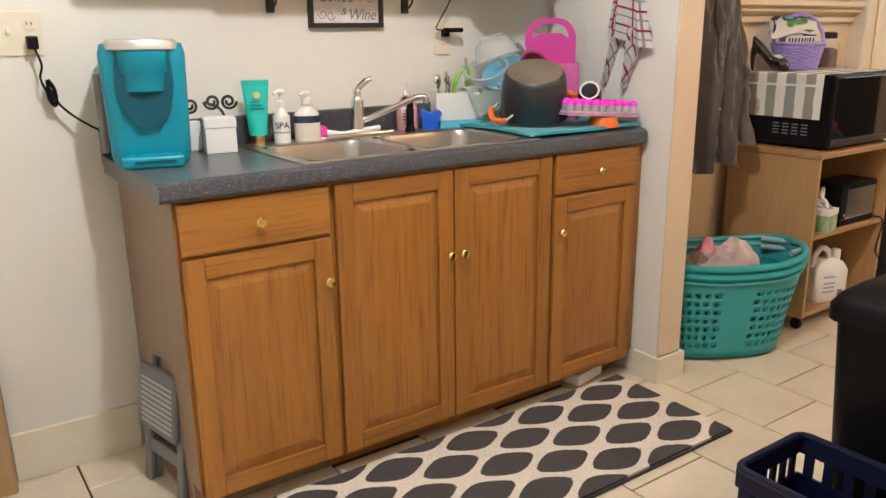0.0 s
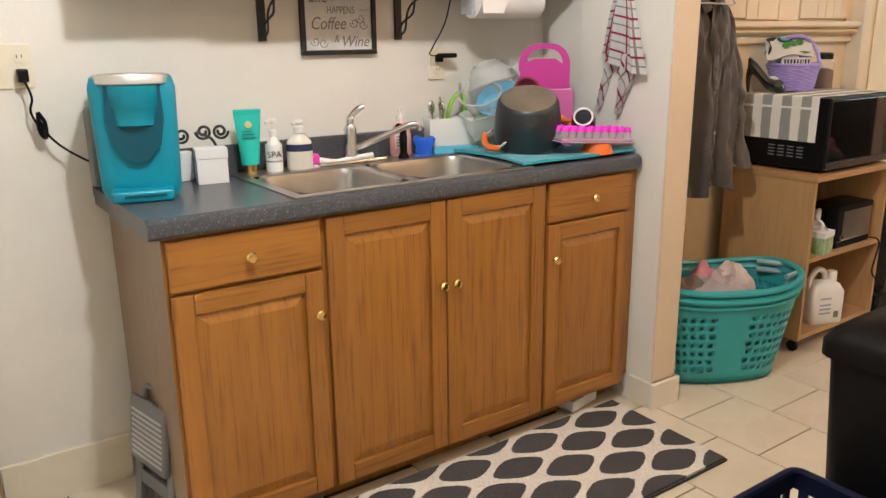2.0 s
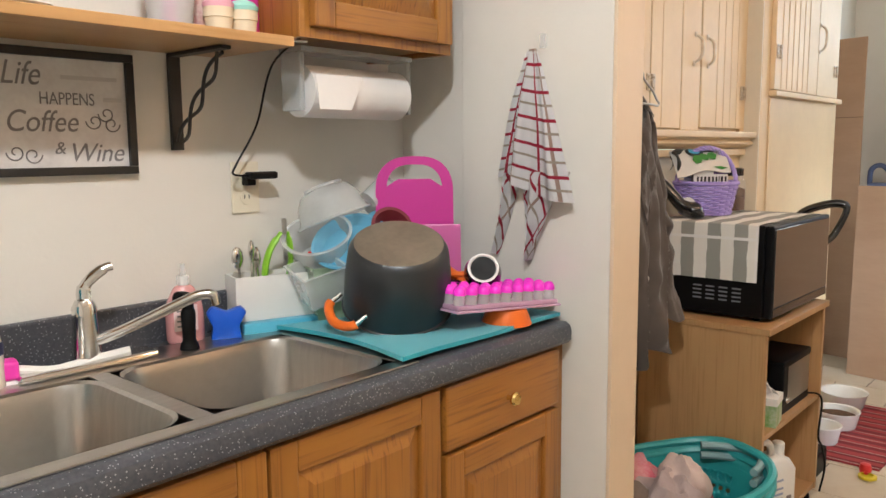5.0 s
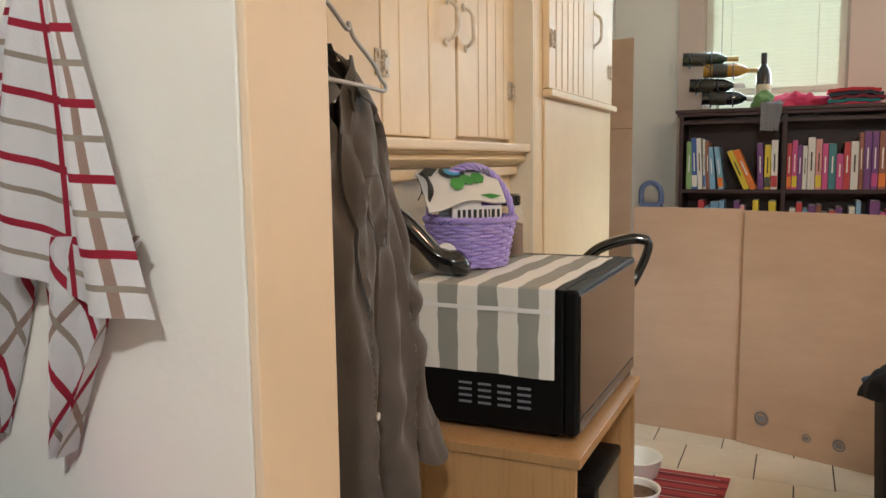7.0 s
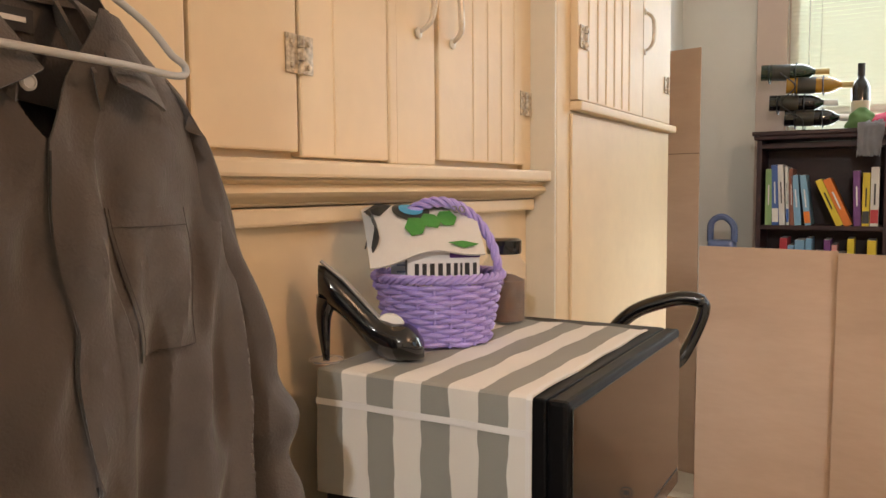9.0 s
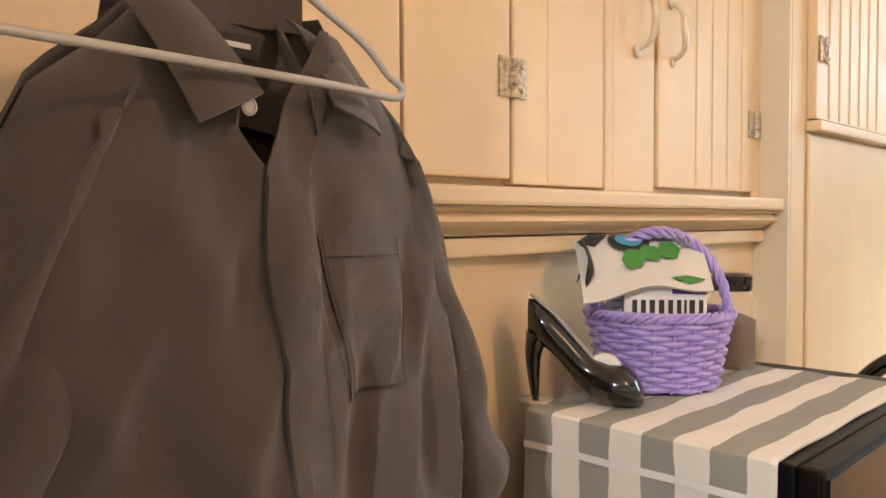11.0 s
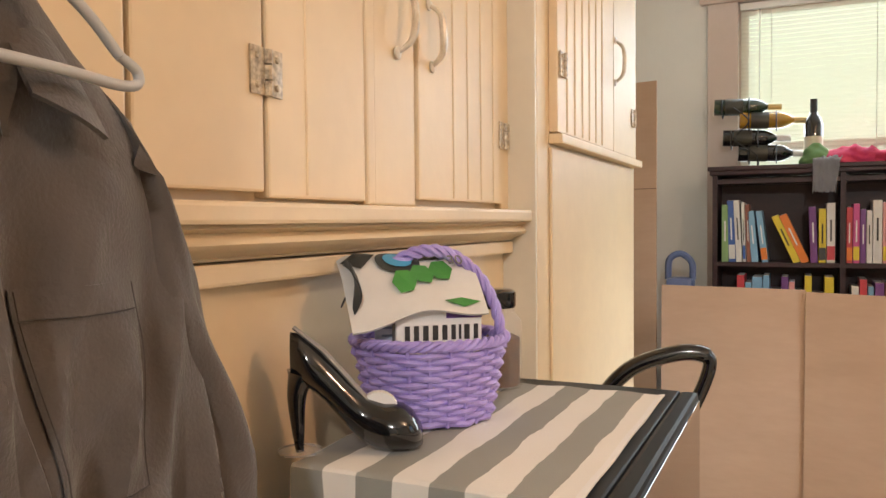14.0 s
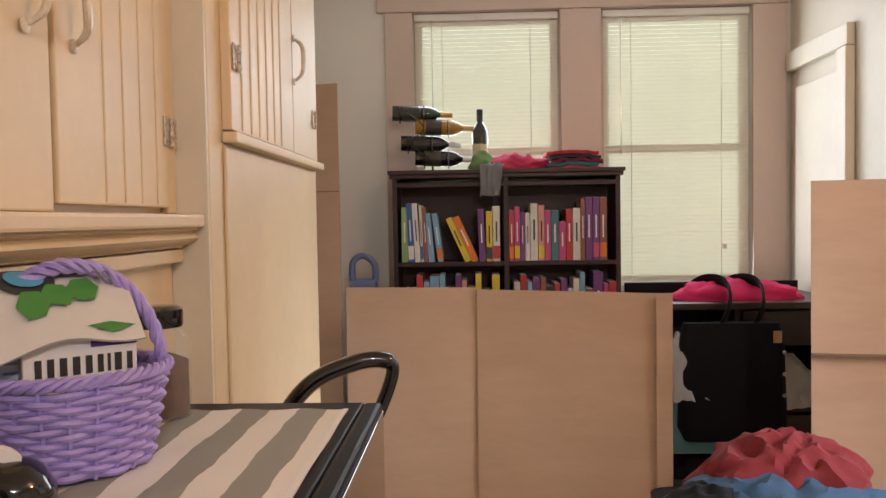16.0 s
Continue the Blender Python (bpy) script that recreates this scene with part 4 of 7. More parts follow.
SOAP = material("milky_soap", (0.72, 0.68, 0.58), 0.2, spots=0.05, coat=0.5)
spa = pump_bottle("slim white pump bottle of bath lotion", 1.025, 2.375, 0.027, 0.115, WHITE_PLASTIC, 0.05, 1.0, ((0.02, 0.09, PAPER), (0.035, 0.04, GREY_INK)))
lettering("writing", "SPA", 0.028, INK, spa, pose(0, -0.0285, 0.06))
pump_bottle("round clear pump bottle half full of cream hand soap", 1.115, 2.375, 0.043, 0.12, SOAP, 0.035, 0.7, ((0.062, 0.085, material("navy_label", (0.02, 0.025, 0.08), 0.5)),))
brush = thing("dish_brush", "pink and white dish brush lying by the faucet", "brush", 1.18, 2.37, CT + 0.012, -12)
part("head", box(-0.045, 0.0, -0.02, 0.02, 0.0, 0.035, 0.009, seg=3), PINK, brush, smooth=True)
part("bristles", box(-0.04, -0.004, -0.016, 0.016, -0.011, -0.0005, 0.002), PAPER, brush)
part("handle", sweep(smooth_line([(0, 0, 0.014), (0.06, 0.0, 0.004), (0.13, 0, 0.012), (0.19, 0, 0.018)]), [0.008] * 10 + [0.009] * 15, 8), WHITE_PLASTIC, brush, smooth=True)
pinks = thing("dish_soap_bottle", "clear bottle of pink dish soap", "bottle", 1.535, 2.42, CT, -25)
part("body", lathe([(0, 0), (0.036, 0), (0.04, 0.008), (0.04, 0.06), (0.036, 0.09), (0.022, 0.118), (0.014, 0.125), (0, 0.125)], 24, sy=0.6), material("pink_soap", (0.62, 0.30, 0.30), 0.15, spots=0.05, coat=0.6), pinks, smooth=True)
part("cap", lathe([(0.014, 0.125), (0.014, 0.145), (0.007, 0.148), (0.006, 0.17), (0, 0.172)], 16), CLEAR, pinks, smooth=True)
part("label", box(-0.024, 0.024, -0.0262, -0.0245, 0.03, 0.085, 0.0005), material("soap_label", (0.72, 0.55, 0.55), 0.5), pinks)
for k in range(4):
    part("print", box(-0.018, 0.018, -0.0272, -0.0264, 0.038 + 0.011 * k, 0.042 + 0.011 * k), GREY_INK, pinks)
spr = thing("sink_sprayer", "black and chrome side sprayer beside the faucet", "sprayer", 1.50, 2.345, ZT + 0.0045)
part("base", lathe([(0.02, 0), (0.018, 0.01), (0.013, 0.02), (0.015, 0.075), (0.012, 0.085), (0, 0.086)], 18), BLACK_PLASTIC, spr, smooth=True)
part("head", sweep(smooth_line([(0.0, 0, 0.08), (-0.005, -0.005, 0.105), (-0.03, -0.015, 0.112)]), [0.012] * 9 + [0.014] * 8, 10), BLACK_PLASTIC, spr, smooth=True)
scb = thing("scrub_brush", "bright blue plastic scrub brush standing on end", "brush", 1.60, 2.36, CT, -30)
part("grip", prism([(-0.035, 0.0), (0.03, 0.0), (0.026, 0.03), (0.042, 0.06), (0.03, 0.072), (0.0, 0.062), (-0.03, 0.075), (-0.043, 0.06), (-0.03, 0.03)], 0.03, bevel=0.005), BLUE, scb, smooth=True)

mat_ = thing("drying_mat", "turquoise microfibre drying mat folded over the sink edge", "mat", 0, 0, CT)
part("fabric", sheet(lambda u, v: (1.695 + 0.53 * u + 0.035 * (1 - u) * math.sin(v * 3.14), 1.902 + 0.51 * v + 0.05 * u * (1 - v) * 0.3 + 0.02 * (1 - u) * (1 - v), 0.010 + 0.0015 * math.sin(u * 9 + v * 5)), 24, 24, 0.009), TURQ_CLOTH, mat_, smooth=True)
MT = CT + 0.0125

cad = thing("utensil_caddy", "white plastic utensil caddy holding tongs and spoons", "caddy", 1.755, 2.395, CT + 0.028, -18)
cb_ = box(-0.105, 0.105, -0.045, -0.041, 0.0, 0.10, 0.001)
box(-0.105, 0.105, 0.041, 0.045, 0.0, 0.10, 0.001, bm=cb_)
box(-0.105, -0.101, -0.041, 0.041, 0.0, 0.10, 0.001, bm=cb_)
box(0.101, 0.105, -0.041, 0.041, 0.0, 0.10, 0.001, bm=cb_)
box(-0.101, 0.101, -0.041, 0.041, 0.0, 0.004, bm=cb_)
part("bin", cb_, WHITE_PLASTIC, cad)
drt = thing("drip_tray", "sky blue dish-rack drip tray under the caddy", "tray", 1.755, 2.385, CT, -18)
part("tray", box(-0.10, 0.13, -0.06, 0.06, 0, 0.0275, 0.006), SKY_BLUE, drt)
tongs = thing("kitchen_tongs", "lime green silicone kitchen tongs", "tongs", 1.745, 2.395, CT + 0.035, -18)
for s_ in (-1, 1):
    part("arm", sweep(smooth_line([(0.005 + 0.01 * s_, 0, 0.0), (0.012 + 0.028 * s_, 0, 0.08), (0.022 + 0.026 * s_, 0, 0.14), (0.034 + 0.008 * s_, 0, 0.185)]), [0.006] * 9 + [0.011] * 13 + [0.007] * 3, 8, flat=0.6), GREEN, tongs, smooth=True)
part("ring", lathe([(0.006, 0.18), (0.006, 0.215), (0, 0.218)], 10, m=pose(0.034, 0, 0)), STEEL, tongs, smooth=True)
for k, (dx, rot, hh) in enumerate(((-0.075, -8, 0.14), (-0.055, 4, 0.15), (-0.035, 9, 0.135))):
    sp = thing("spoon", "steel spoon standing bowl-up in the caddy", "spoon", 1.755 + dx * 0.95, 2.395 - dx * 0.3, CT + 0.035, 20 + 30 * k, group="spoons in the caddy", ry=rot)
    part("handle", sweep([(0, 0, 0), (0, 0, hh - 0.03)], [0.003, 0.004], 6, flat=0.5), CHROME, sp)
    part("bowl", lathe([(0, -0.028), (0.012, -0.022), (0.019, -0.005), (0.018, 0.01), (0.01, 0.023), (0, 0.027)], 14, sy=0.45, m=pose(0, 0, hh - 0.005)), CHROME, sp, smooth=True)
rs = thing("spatula", "red silicone spatula standing in the caddy", "spatula", 1.835, 2.365, CT + 0.035, 15, ry=6)
part("blade", box(-0.017, 0.017, -0.006, 0.006, 0.05, 0.135, 0.005), RED, rs, smooth=True)
part("handle", sweep([(0, 0, 0), (0, 0, 0.052)], 0.006, 8), RED, rs)

dr_ = thing("dish_rack_end", "white plastic dish rack beside the pot", "dish rack", 1.905, 2.36, CT + 0.013, -18)
for k in range(5):
    part("bar", sweep(smooth_line([(-0.05 + 0.025 * k, 0, 0), (-0.05 + 0.025 * k, -0.01, 0.06), (-0.05 + 0.025 * k, 0.0, 0.08)]), 0.004, 6), WHITE_PLASTIC, dr_)
part("rim", box(-0.06, 0.06, -0.012, 0.012, 0.078, 0.092, 0.004), WHITE_PLASTIC, dr_)

# washed containers heaped behind the pot
def tub(label, mat, x, y, z, r0, r1, h, rx, ry, rz, square=False, rim=0.006):
    t = thing("food_container", label, "container", x, y, z, rz, rx=rx, ry=ry)
    pr = [(0, 0), (r0, 0), (r1, h), (r1 + rim, h + 0.001), (r1 + rim, h + 0.004), (r1 - 0.002, h + 0.004), (r0 - 0.002, 0.003), (0, 0.003)]
    part("shell", lathe(pr, 4 if square else 30, m=pose(0, 0, 0, 0, 0, 45 if square else 0)), mat, t, smooth=not square)
    return t


FROST = material("frosted_plastic", (0.74, 0.77, 0.77), 0.25, spots=0.1, alpha=0.42)
BLUE_LID = material("pale_blue_plastic", (0.16, 0.46, 0.66), 0.3, spots=0.06, alpha=0.85)
dome = thing("food_container", "frosted domed bowl turned over on the heap", "container", 1.915, 2.365, 1.165, -20, rx=-14, ry=-16)
part("shell", lathe([(0.088, 0.0), (0.09, 0.004), (0.085, 0.012), (0.079, 0.045), (0.062, 0.072), (0.035, 0.082), (0, 0.084)], 36), FROST, dome, smooth=True)
part("rim", lathe([(0.088, -0.003), (0.096, -0.002), (0.096, 0.003), (0.088, 0.004)], 36), FROST, dome, smooth=True)
part("ridge", lathe([(0.05, 0.079), (0.048, 0.085), (0.043, 0.085), (0.041, 0.081)], 30), FROST, dome, smooth=True)
tub("small clear deli cup lying across the heap", FROST, 1.995, 2.33, 1.195, 0.034, 0.045, 0.065, 20, 62, 12)
tub("clear round deli tub under the domed bowl", FROST, 1.87, 2.36, 1.07, 0.062, 0.078, 0.075, 24, -20, -20)
tub("clear square tub at the bottom of the heap", FROST, 1.815, 2.30, 0.99, 0.06, 0.075, 0.08, 12, -14, -18, True)
tub("wide sky blue bowl leaning on the pot", BLUE_LID, 2.02, 2.275, 1.075, 0.075, 0.098, 0.045, 52, 12, -36)
tub("sky blue shallow lid sliding down the heap", BLUE_LID, 1.895, 2.285, 1.105, 0.07, 0.088, 0.016, 30, -26, -26, rim=0.004)
tub("dark red small bowl on the heap", material("dark_red_plastic", (0.16, 0.02, 0.03), 0.4), 1.968, 2.235, 1.135, 0.03, 0.045, 0.03, 60, 10, -30)
tub("clear green-tinted container under the heap", material("green_tint_plastic", (0.45, 0.6, 0.4), 0.25, alpha=0.5), 1.869, 2.330, 0.940, 0.075, 0.095, 0.12, 0, 0, -20, True)

cbd = thing("cutting_board", "magenta plastic cutting board with a handle slot leaning on the wall", "cutting board", 2.04, 2.215, MT, -45, rx=-5)
cbm = bmesh.new()


def arch(r, zz, n=18):
    return [(r * 1.0 * math.copysign(abs(math.cos(a)) ** 0.7, math.cos(a)), zz + r * 0.85 * math.sin(a)) for a in [math.pi * k / n for k in range(n + 1)]]


prism([(-0.095, 0), (0.095, 0), (0.095, 0.30), (0.07, 0.305), (0.04, 0.325), (-0.04, 0.325), (-0.07, 0.305), (-0.095, 0.30)], 0.009, bm=cbm)
ao, ai = arch(0.095, 0.30), arch(0.068, 0.303)
prism(ao + ai[::-1], 0.009, bm=cbm)
part("board", cbm, MAGENTA, cbd)
cb2 = thing("cutting_board", "small translucent pink cutting board leaning on the wall", "cutting board", 2.062, 2.165, MT, -45, rx=-5)
part("board", box(-0.06, 0.06, 0, 0.006, 0, 0.215, 0.002), material("pink_translucent", (0.65, 0.15, 0.42), 0.25, alpha=0.8), cb2)

pot = thing("stock_pot", "dark anodised pot upside down with orange-gripped handles", "pot", 1.895, 2.135, MT + 0.05, 0, rx=18, ry=-16)
part("body", lathe([(0.122, 0.0), (0.125, 0.003), (0.121, 0.006), (0.116, 0.09), (0.108, 0.145), (0.1, 0.158), (0.096, 0.161)], 44), ANOD, pot, smooth=True)
part("base", lathe([(0.0965, 0.161), (0.09, 0.1625), (0.03, 0.1618), (0.0, 0.1618)], 44), POT_BASE, pot, "brown scuffed base", True)
for sgn in (-1, 1):
    a0 = radians(168 if sgn < 0 else 348)
    ex, ey = math.cos(a0), math.sin(a0)
    tx, ty = -ey, ex
    pts = smooth_line([(ex * 0.116 + tx * -0.05, ey * 0.116 + ty * -0.05, 0.045), (ex * 0.15 + tx * -0.045, ey * 0.15 + ty * -0.045, 0.03), (ex * 0.165, ey * 0.165, 0.02), (ex * 0.15 + tx * 0.045, ey * 0.15 + ty * 0.045, 0.03), (ex * 0.116 + tx * 0.05, ey * 0.116 + ty * 0.05, 0.045)], 7)
    hd = part("handle", sweep(pts, 0.005, 8), CHROME, pot, "steel loop handle", True)
    part("grip", sweep(pts[5:-5], 0.0105, 10), ORANGE, hd, "orange silicone grip", True)
mug = thing("mug", "black glazed mug lying tilted with a pale foot ring", "mug", 2.075, 2.035, MT + 0.10, -48, rx=58)
part("cup", lathe([(0.04, -0.05), (0.044, 0.0), (0.043, 0.03), (0.036, 0.045), (0.034, 0.048)], 28), BLACK_GLOSS, mug, smooth=True)
part("foot_ring", lathe([(0.034, 0.0485), (0.036, 0.051), (0.031, 0.052), (0.029, 0.049)], 28), PAPER, mug, "unglazed pale foot ring", True)
part("foot", lathe([(0.029, 0.048), (0, 0.047)], 28), BLACK_PLASTIC, mug)
part("handle", sweep(smooth_line([(-0.042, 0, 0.02), (-0.068, 0, 0.015), (-0.07, 0, -0.02), (-0.043, 0, -0.03)]), 0.006, 8), ORANGE, mug, "orange handle", True)
ob_ = thing("small_bowl", "small orange plastic bowl upside down", "bowl", 2.075, 1.965, MT)
part("shell", lathe([(0.058, 0), (0.058, 0.003), (0.045, 0.036), (0.03, 0.04), (0, 0.04)], 28), ORANGE, ob_, smooth=True)
ice = thing("ice_tray", "clear ice ball tray with bright pink domes", "ice tray", 2.055, 1.98, MT + 0.052, -10, ry=4)
it = box(-0.158, 0.158, -0.055, 0.055, -0.012, -0.006, 0.003)
box(-0.152, 0.152, -0.05, 0.05, -0.0055, 0.004, 0.003, bm=it)
part("tray", it, material("pink_clear_plastic", (0.72, 0.45, 0.62), 0.2, alpha=0.65), ice)
cupm = mesh_of(lathe([(0.0145, 0.0), (0.0135, 0.022)], 14), CLEAR, True)
domem = mesh_of(lathe([(0.0138, 0.021), (0.0142, 0.026), (0.012, 0.034), (0.006, 0.0395), (0, 0.0405)], 14), material("neon_pink_silicone", (0.85, 0.03, 0.62), 0.35), True)
for i in range(9):
    for j in range(3):
        for nm, me in (("cup", cupm), ("dome", domem)):
            q = new(nm, me)
            q.parent, q.location = ice, (-0.136 + 0.034 * i, -0.033 + 0.033 * j, 0.004)

pt = thing("paper_towel_holder", "clear under-cabinet holder with a white paper towel roll", "paper towel", 1.76, 2.29, 1.556)
part("bracket", box(0, 0.345, -0.01, 0.07, -0.012, -0.0006, 0.002), FROST, pt)
part("arm", box(0.0, 0.012, -0.005, 0.065, -0.14, -0.0125, 0.004), FROST, pt)
part("arm", box(0.333, 0.345, -0.005, 0.065, -0.14, -0.0125, 0.004), FROST, pt)
part("roll", lathe([(0.018, 0), (0.058, 0), (0.058, 0.30), (0.018, 0.30)], 36, m=pose(0.022, 0.03, -0.095, 0, 90)), PAPER, pt, smooth=True)
part("loose_sheet", sheet(lambda u, v: (0.022 + 0.14 * u * (1 - 0.35 * v), -0.03 - 0.012 * v, -0.095 - 0.012 + 0.045 - 0.075 * v), 6, 6, 0.001), PAPER, pt)

sign = thing("wall_sign", "black-framed sign with script lettering about coffee and wine", "sign", 1.33, 2.479, 1.405)
W2, H2 = 0.143, 0.12
fb_ = box(-W2, W2, -0.018, 0, H2 - 0.016, H2, 0.002)
box(-W2, W2, -0.018, 0, -H2, -H2 + 0.016, 0.002, bm=fb_)
box(-W2, -W2 + 0.016, -0.018, 0, -H2 + 0.0162, H2 - 0.0162, 0.002, bm=fb_)
box(W2 - 0.016, W2, -0.018, 0, -H2 + 0.0162, H2 - 0.0162, 0.002, bm=fb_)
part("frame", fb_, BLACK_METAL, sign)
part("print", box(-W2 + 0.016, W2 - 0.016, -0.008, -0.003, -H2 + 0.016, H2 - 0.016), material("whitewashed_print", (0.70, 0.69, 0.67), 0.6, second=(0.55, 0.53, 0.52), scale=14), sign)
for tx_, sz, px, pz, sq, sh in (("Life", 0.062, -0.075, 0.07, 0.8, 0.3), ("HAPPENS", 0.034, 0.01, 0.026, 0.75, 0), ("Coffee", 0.058, -0.04, -0.018, 0.85, 0.25), ("&", 0.034, -0.01, -0.068, 1, 0.2), ("Wine", 0.052, 0.06, -0.078, 0.95, 0.3)):
    lettering("writing", tx_, sz, GREY_INK, sign, pose(px, -0.0085, pz), sq, sh)
for a_, b_, zc in ((0.0, 0.11, 0.068), (0.08, 0.118, 0.028)):
    part("small_writing", box(a_, b_, -0.0089, -0.0083, zc - 0.004, zc + 0.004), material("faint_ink", (0.5, 0.48, 0.47), 0.7), sign)
for cx, cz, sd in ((0.06, -0.015, 1), (0.095, -0.02, -1), (0.085, 0.0, 1), (-0.09, -0.075, 1), (-0.06, -0.08, -1)):
    part("flourish", sweep(spiral(cx, cz, 0.017, 1.2, sd, -0.0087), 0.0014, 5), GREY_INK, sign)

# ---------------------------------------------------------------- things on the shelf
SZ = 1.5577


def turned(name, label, cat, x, y, prof, mat, sub=(), rz=0):
    t = thing(name, label, cat, x, y, SZ, rz)
    part("body", lathe(prof, 26), mat, t, smooth=True)
    for nm, pr, mt in sub:
        part(nm, lathe(pr, 22), mt, t, smooth=True)
    return t


turned("cupcake_jar", "pink and white ceramic cupcake jar", "jar", 0.965, 2.30, [(0.036, 0), (0.047, 0.055), (0, 0.055)], LIGHT_PINK, (("icing", [(0.05, 0.055), (0.052, 0.068), (0.042, 0.08), (0.043, 0.086), (0.028, 0.1), (0.0, 0.115)], PAPER), ("topping", [(0.044, 0.085), (0.046, 0.092), (0.03, 0.105), (0, 0.108)], BLACK_GLOSS)))
turned("photo_mug", "white mug with a colourful fruit print", "mug", 1.13, 2.34, [(0.042, 0), (0.046, 0.004), (0.047, 0.15), (0.044, 0.15), (0.042, 0.01), (0, 0.01)], WHITE_PLASTIC, (("print", [(0.0475, 0.07), (0.0475, 0.1)], material("fruit_print", (0.72, 0.4, 0.2), 0.4, second=(0.3, 0.4, 0.1), scale=35)),))
turned("black_ornament", "small shiny black ornament", "ornament", 1.05, 2.285, [(0.03, 0), (0.034, 0.012), (0.028, 0.026), (0.012, 0.04), (0, 0.042)], BLACK_GLOSS)
turned("trinket_dish", "small white dish with a gilded bird", "dish", 1.2, 2.31, [(0.03, 0), (0.058, 0.012), (0.056, 0.014), (0, 0.006)], WHITE_PLASTIC, (("bird", [(0.0, 0.006), (0.013, 0.015), (0.015, 0.03), (0.008, 0.045), (0.009, 0.055), (0, 0.062)], material("gilt", (0.45, 0.30, 0.12), 0.35, 0.7)),))
turned("clear_tumbler", "clear plastic pitcher with a pink core", "tumbler", 1.48, 2.32, [(0.04, 0), (0.058, 0.16), (0.055, 0.16), (0.038, 0.004), (0, 0.004)], FROST, (("core", [(0.012, 0.01), (0.014, 0.15), (0, 0.15)], PINK),))
turned("patterned_mug", "cream mug with dark pink swirls", "mug", 1.575, 2.37, [(0.04, 0), (0.043, 0.004), (0.044, 0.14), (0.041, 0.14), (0.04, 0.01), (0, 0.01)], material("swirl_print", (0.72, 0.62, 0.55), 0.4, second=(0.45, 0.12, 0.14), scale=22))
for xx, mt in ((1.563, LIGHT_PINK), (1.62, material("mint_glaze", (0.3, 0.62, 0.55), 0.3))):
    turned("ice_cream_shaker", "small cone-shaped ice cream shaker", "shaker", xx, 2.285, [(0.024, 0), (0.027, 0.03), (0.029, 0.031), (0.029, 0.05), (0, 0.05)], material("wafer", (0.72, 0.62, 0.45), 0.5), (("top", [(0.03, 0.05), (0.031, 0.058), (0.022, 0.068), (0, 0.075)], mt),))
turned("pink_bottle", "tall hot pink drinks bottle", "bottle", 1.665, 2.36, [(0.036, 0), (0.039, 0.004), (0.039, 0.19), (0.03, 0.2), (0, 0.2)], PINK)
sl_ = thing("paper_slip", "thin white slip lying on the shelf edge", "paper", 1.72, 2.27, SZ, -15)
part("slip", box(-0.04, 0.04, -0.006, 0.006, 0, 0.003), PAPER, sl_)

# ---------------------------------------------------------------- checked tea towel
def towel_mat():
    m = bpy.data.materials.new("checked_towel")
    m.use_nodes = True
    nt = m.node_tree
    b = nt.nodes["Principled BSDF"]
    n, l = nt.nodes.new, nt.links.new
    uv, sp = n("ShaderNodeUVMap"), n("ShaderNodeSeparateXYZ")
    l(uv.outputs[0], sp.inputs[0])
    cur = None
    for axis, per, off, wid, col in ((0, 0.25, 0.0, 0.06, (0.42, 0.30, 0.25)), (1, 0.125, 0.0, 0.09, (0.42, 0.36, 0.30)), (0, 0.25, 0.12, 0.05, (0.40, 0.02, 0.05)), (1, 0.125, 0.06, 0.12, (0.40, 0.02, 0.05))):
        a = n("ShaderNodeMath")
        a.inputs[1].default_value = off + 5
        l(sp.outputs[axis], a.inputs[0])
        d = n("ShaderNodeMath")
        d.operation = "DIVIDE"
        d.inputs[1].default_value = per
        l(a.outputs[0], d.inputs[0])
        f = n("ShaderNodeMath")
        f.operation = "FRACT"
        l(d.outputs[0], f.inputs[0])
        g = n("ShaderNodeMath")
        g.operation = "LESS_THAN"
        g.inputs[1].default_value = wid
        l(f.outputs[0], g.inputs[0])
        mx = n("ShaderNodeMix")
        mx.data_type = "RGBA"
        mx.inputs[7].default_value = (*col, 1)
        if cur:
            l(cur, mx.inputs[6])
        else:
            mx.inputs[6].default_value = (0.83, 0.82, 0.83, 1)
        l(g.outputs[0], mx.inputs[0])
        cur = mx.outputs[2]
    l(cur, b.inputs["Base Color"])
    b.inputs["Roughness"].default_value = 0.9
    co, nz, bp = n("ShaderNodeTexCoord"), n("ShaderNodeTexNoise"), n("ShaderNodeBump")
    nz.inputs["Scale"].default_value = 380
    l(co.outputs["Object"], nz.inputs["Vector"])
    bp.inputs["Strength"].default_value, bp.inputs["Distance"].default_value = 0.5, 0.001
    l(nz.outputs[0], bp.inputs["Height"])
    l(bp.outputs[0], b.inputs["Normal"])
    return m


TOWEL = towel_mat()


def towel_piece(f, nu, nv, uvf, parent, name):
    bm = sheet(f, nu, nv)
    lay = bm.loops.layers.uv.new("UVMap")
    order = {}
    bm.verts.index_update()
    for fa in bm.faces:
        for lp in fa.loops:
            i = lp.vert.index
            lp[lay].uv = uvf((i % (nu + 1)) / nu, (i // (nu + 1)) / nv)
    bmesh.ops.solidify(bm, geom=bm.faces[:], thickness=0.0025)
    return part(name, bm, TOWEL, parent, smooth=True)


tw = thing("tea_towel", "white tea towel with red and tan checks hanging on a hook", "towel", 2.241, 1.985, 1.56)


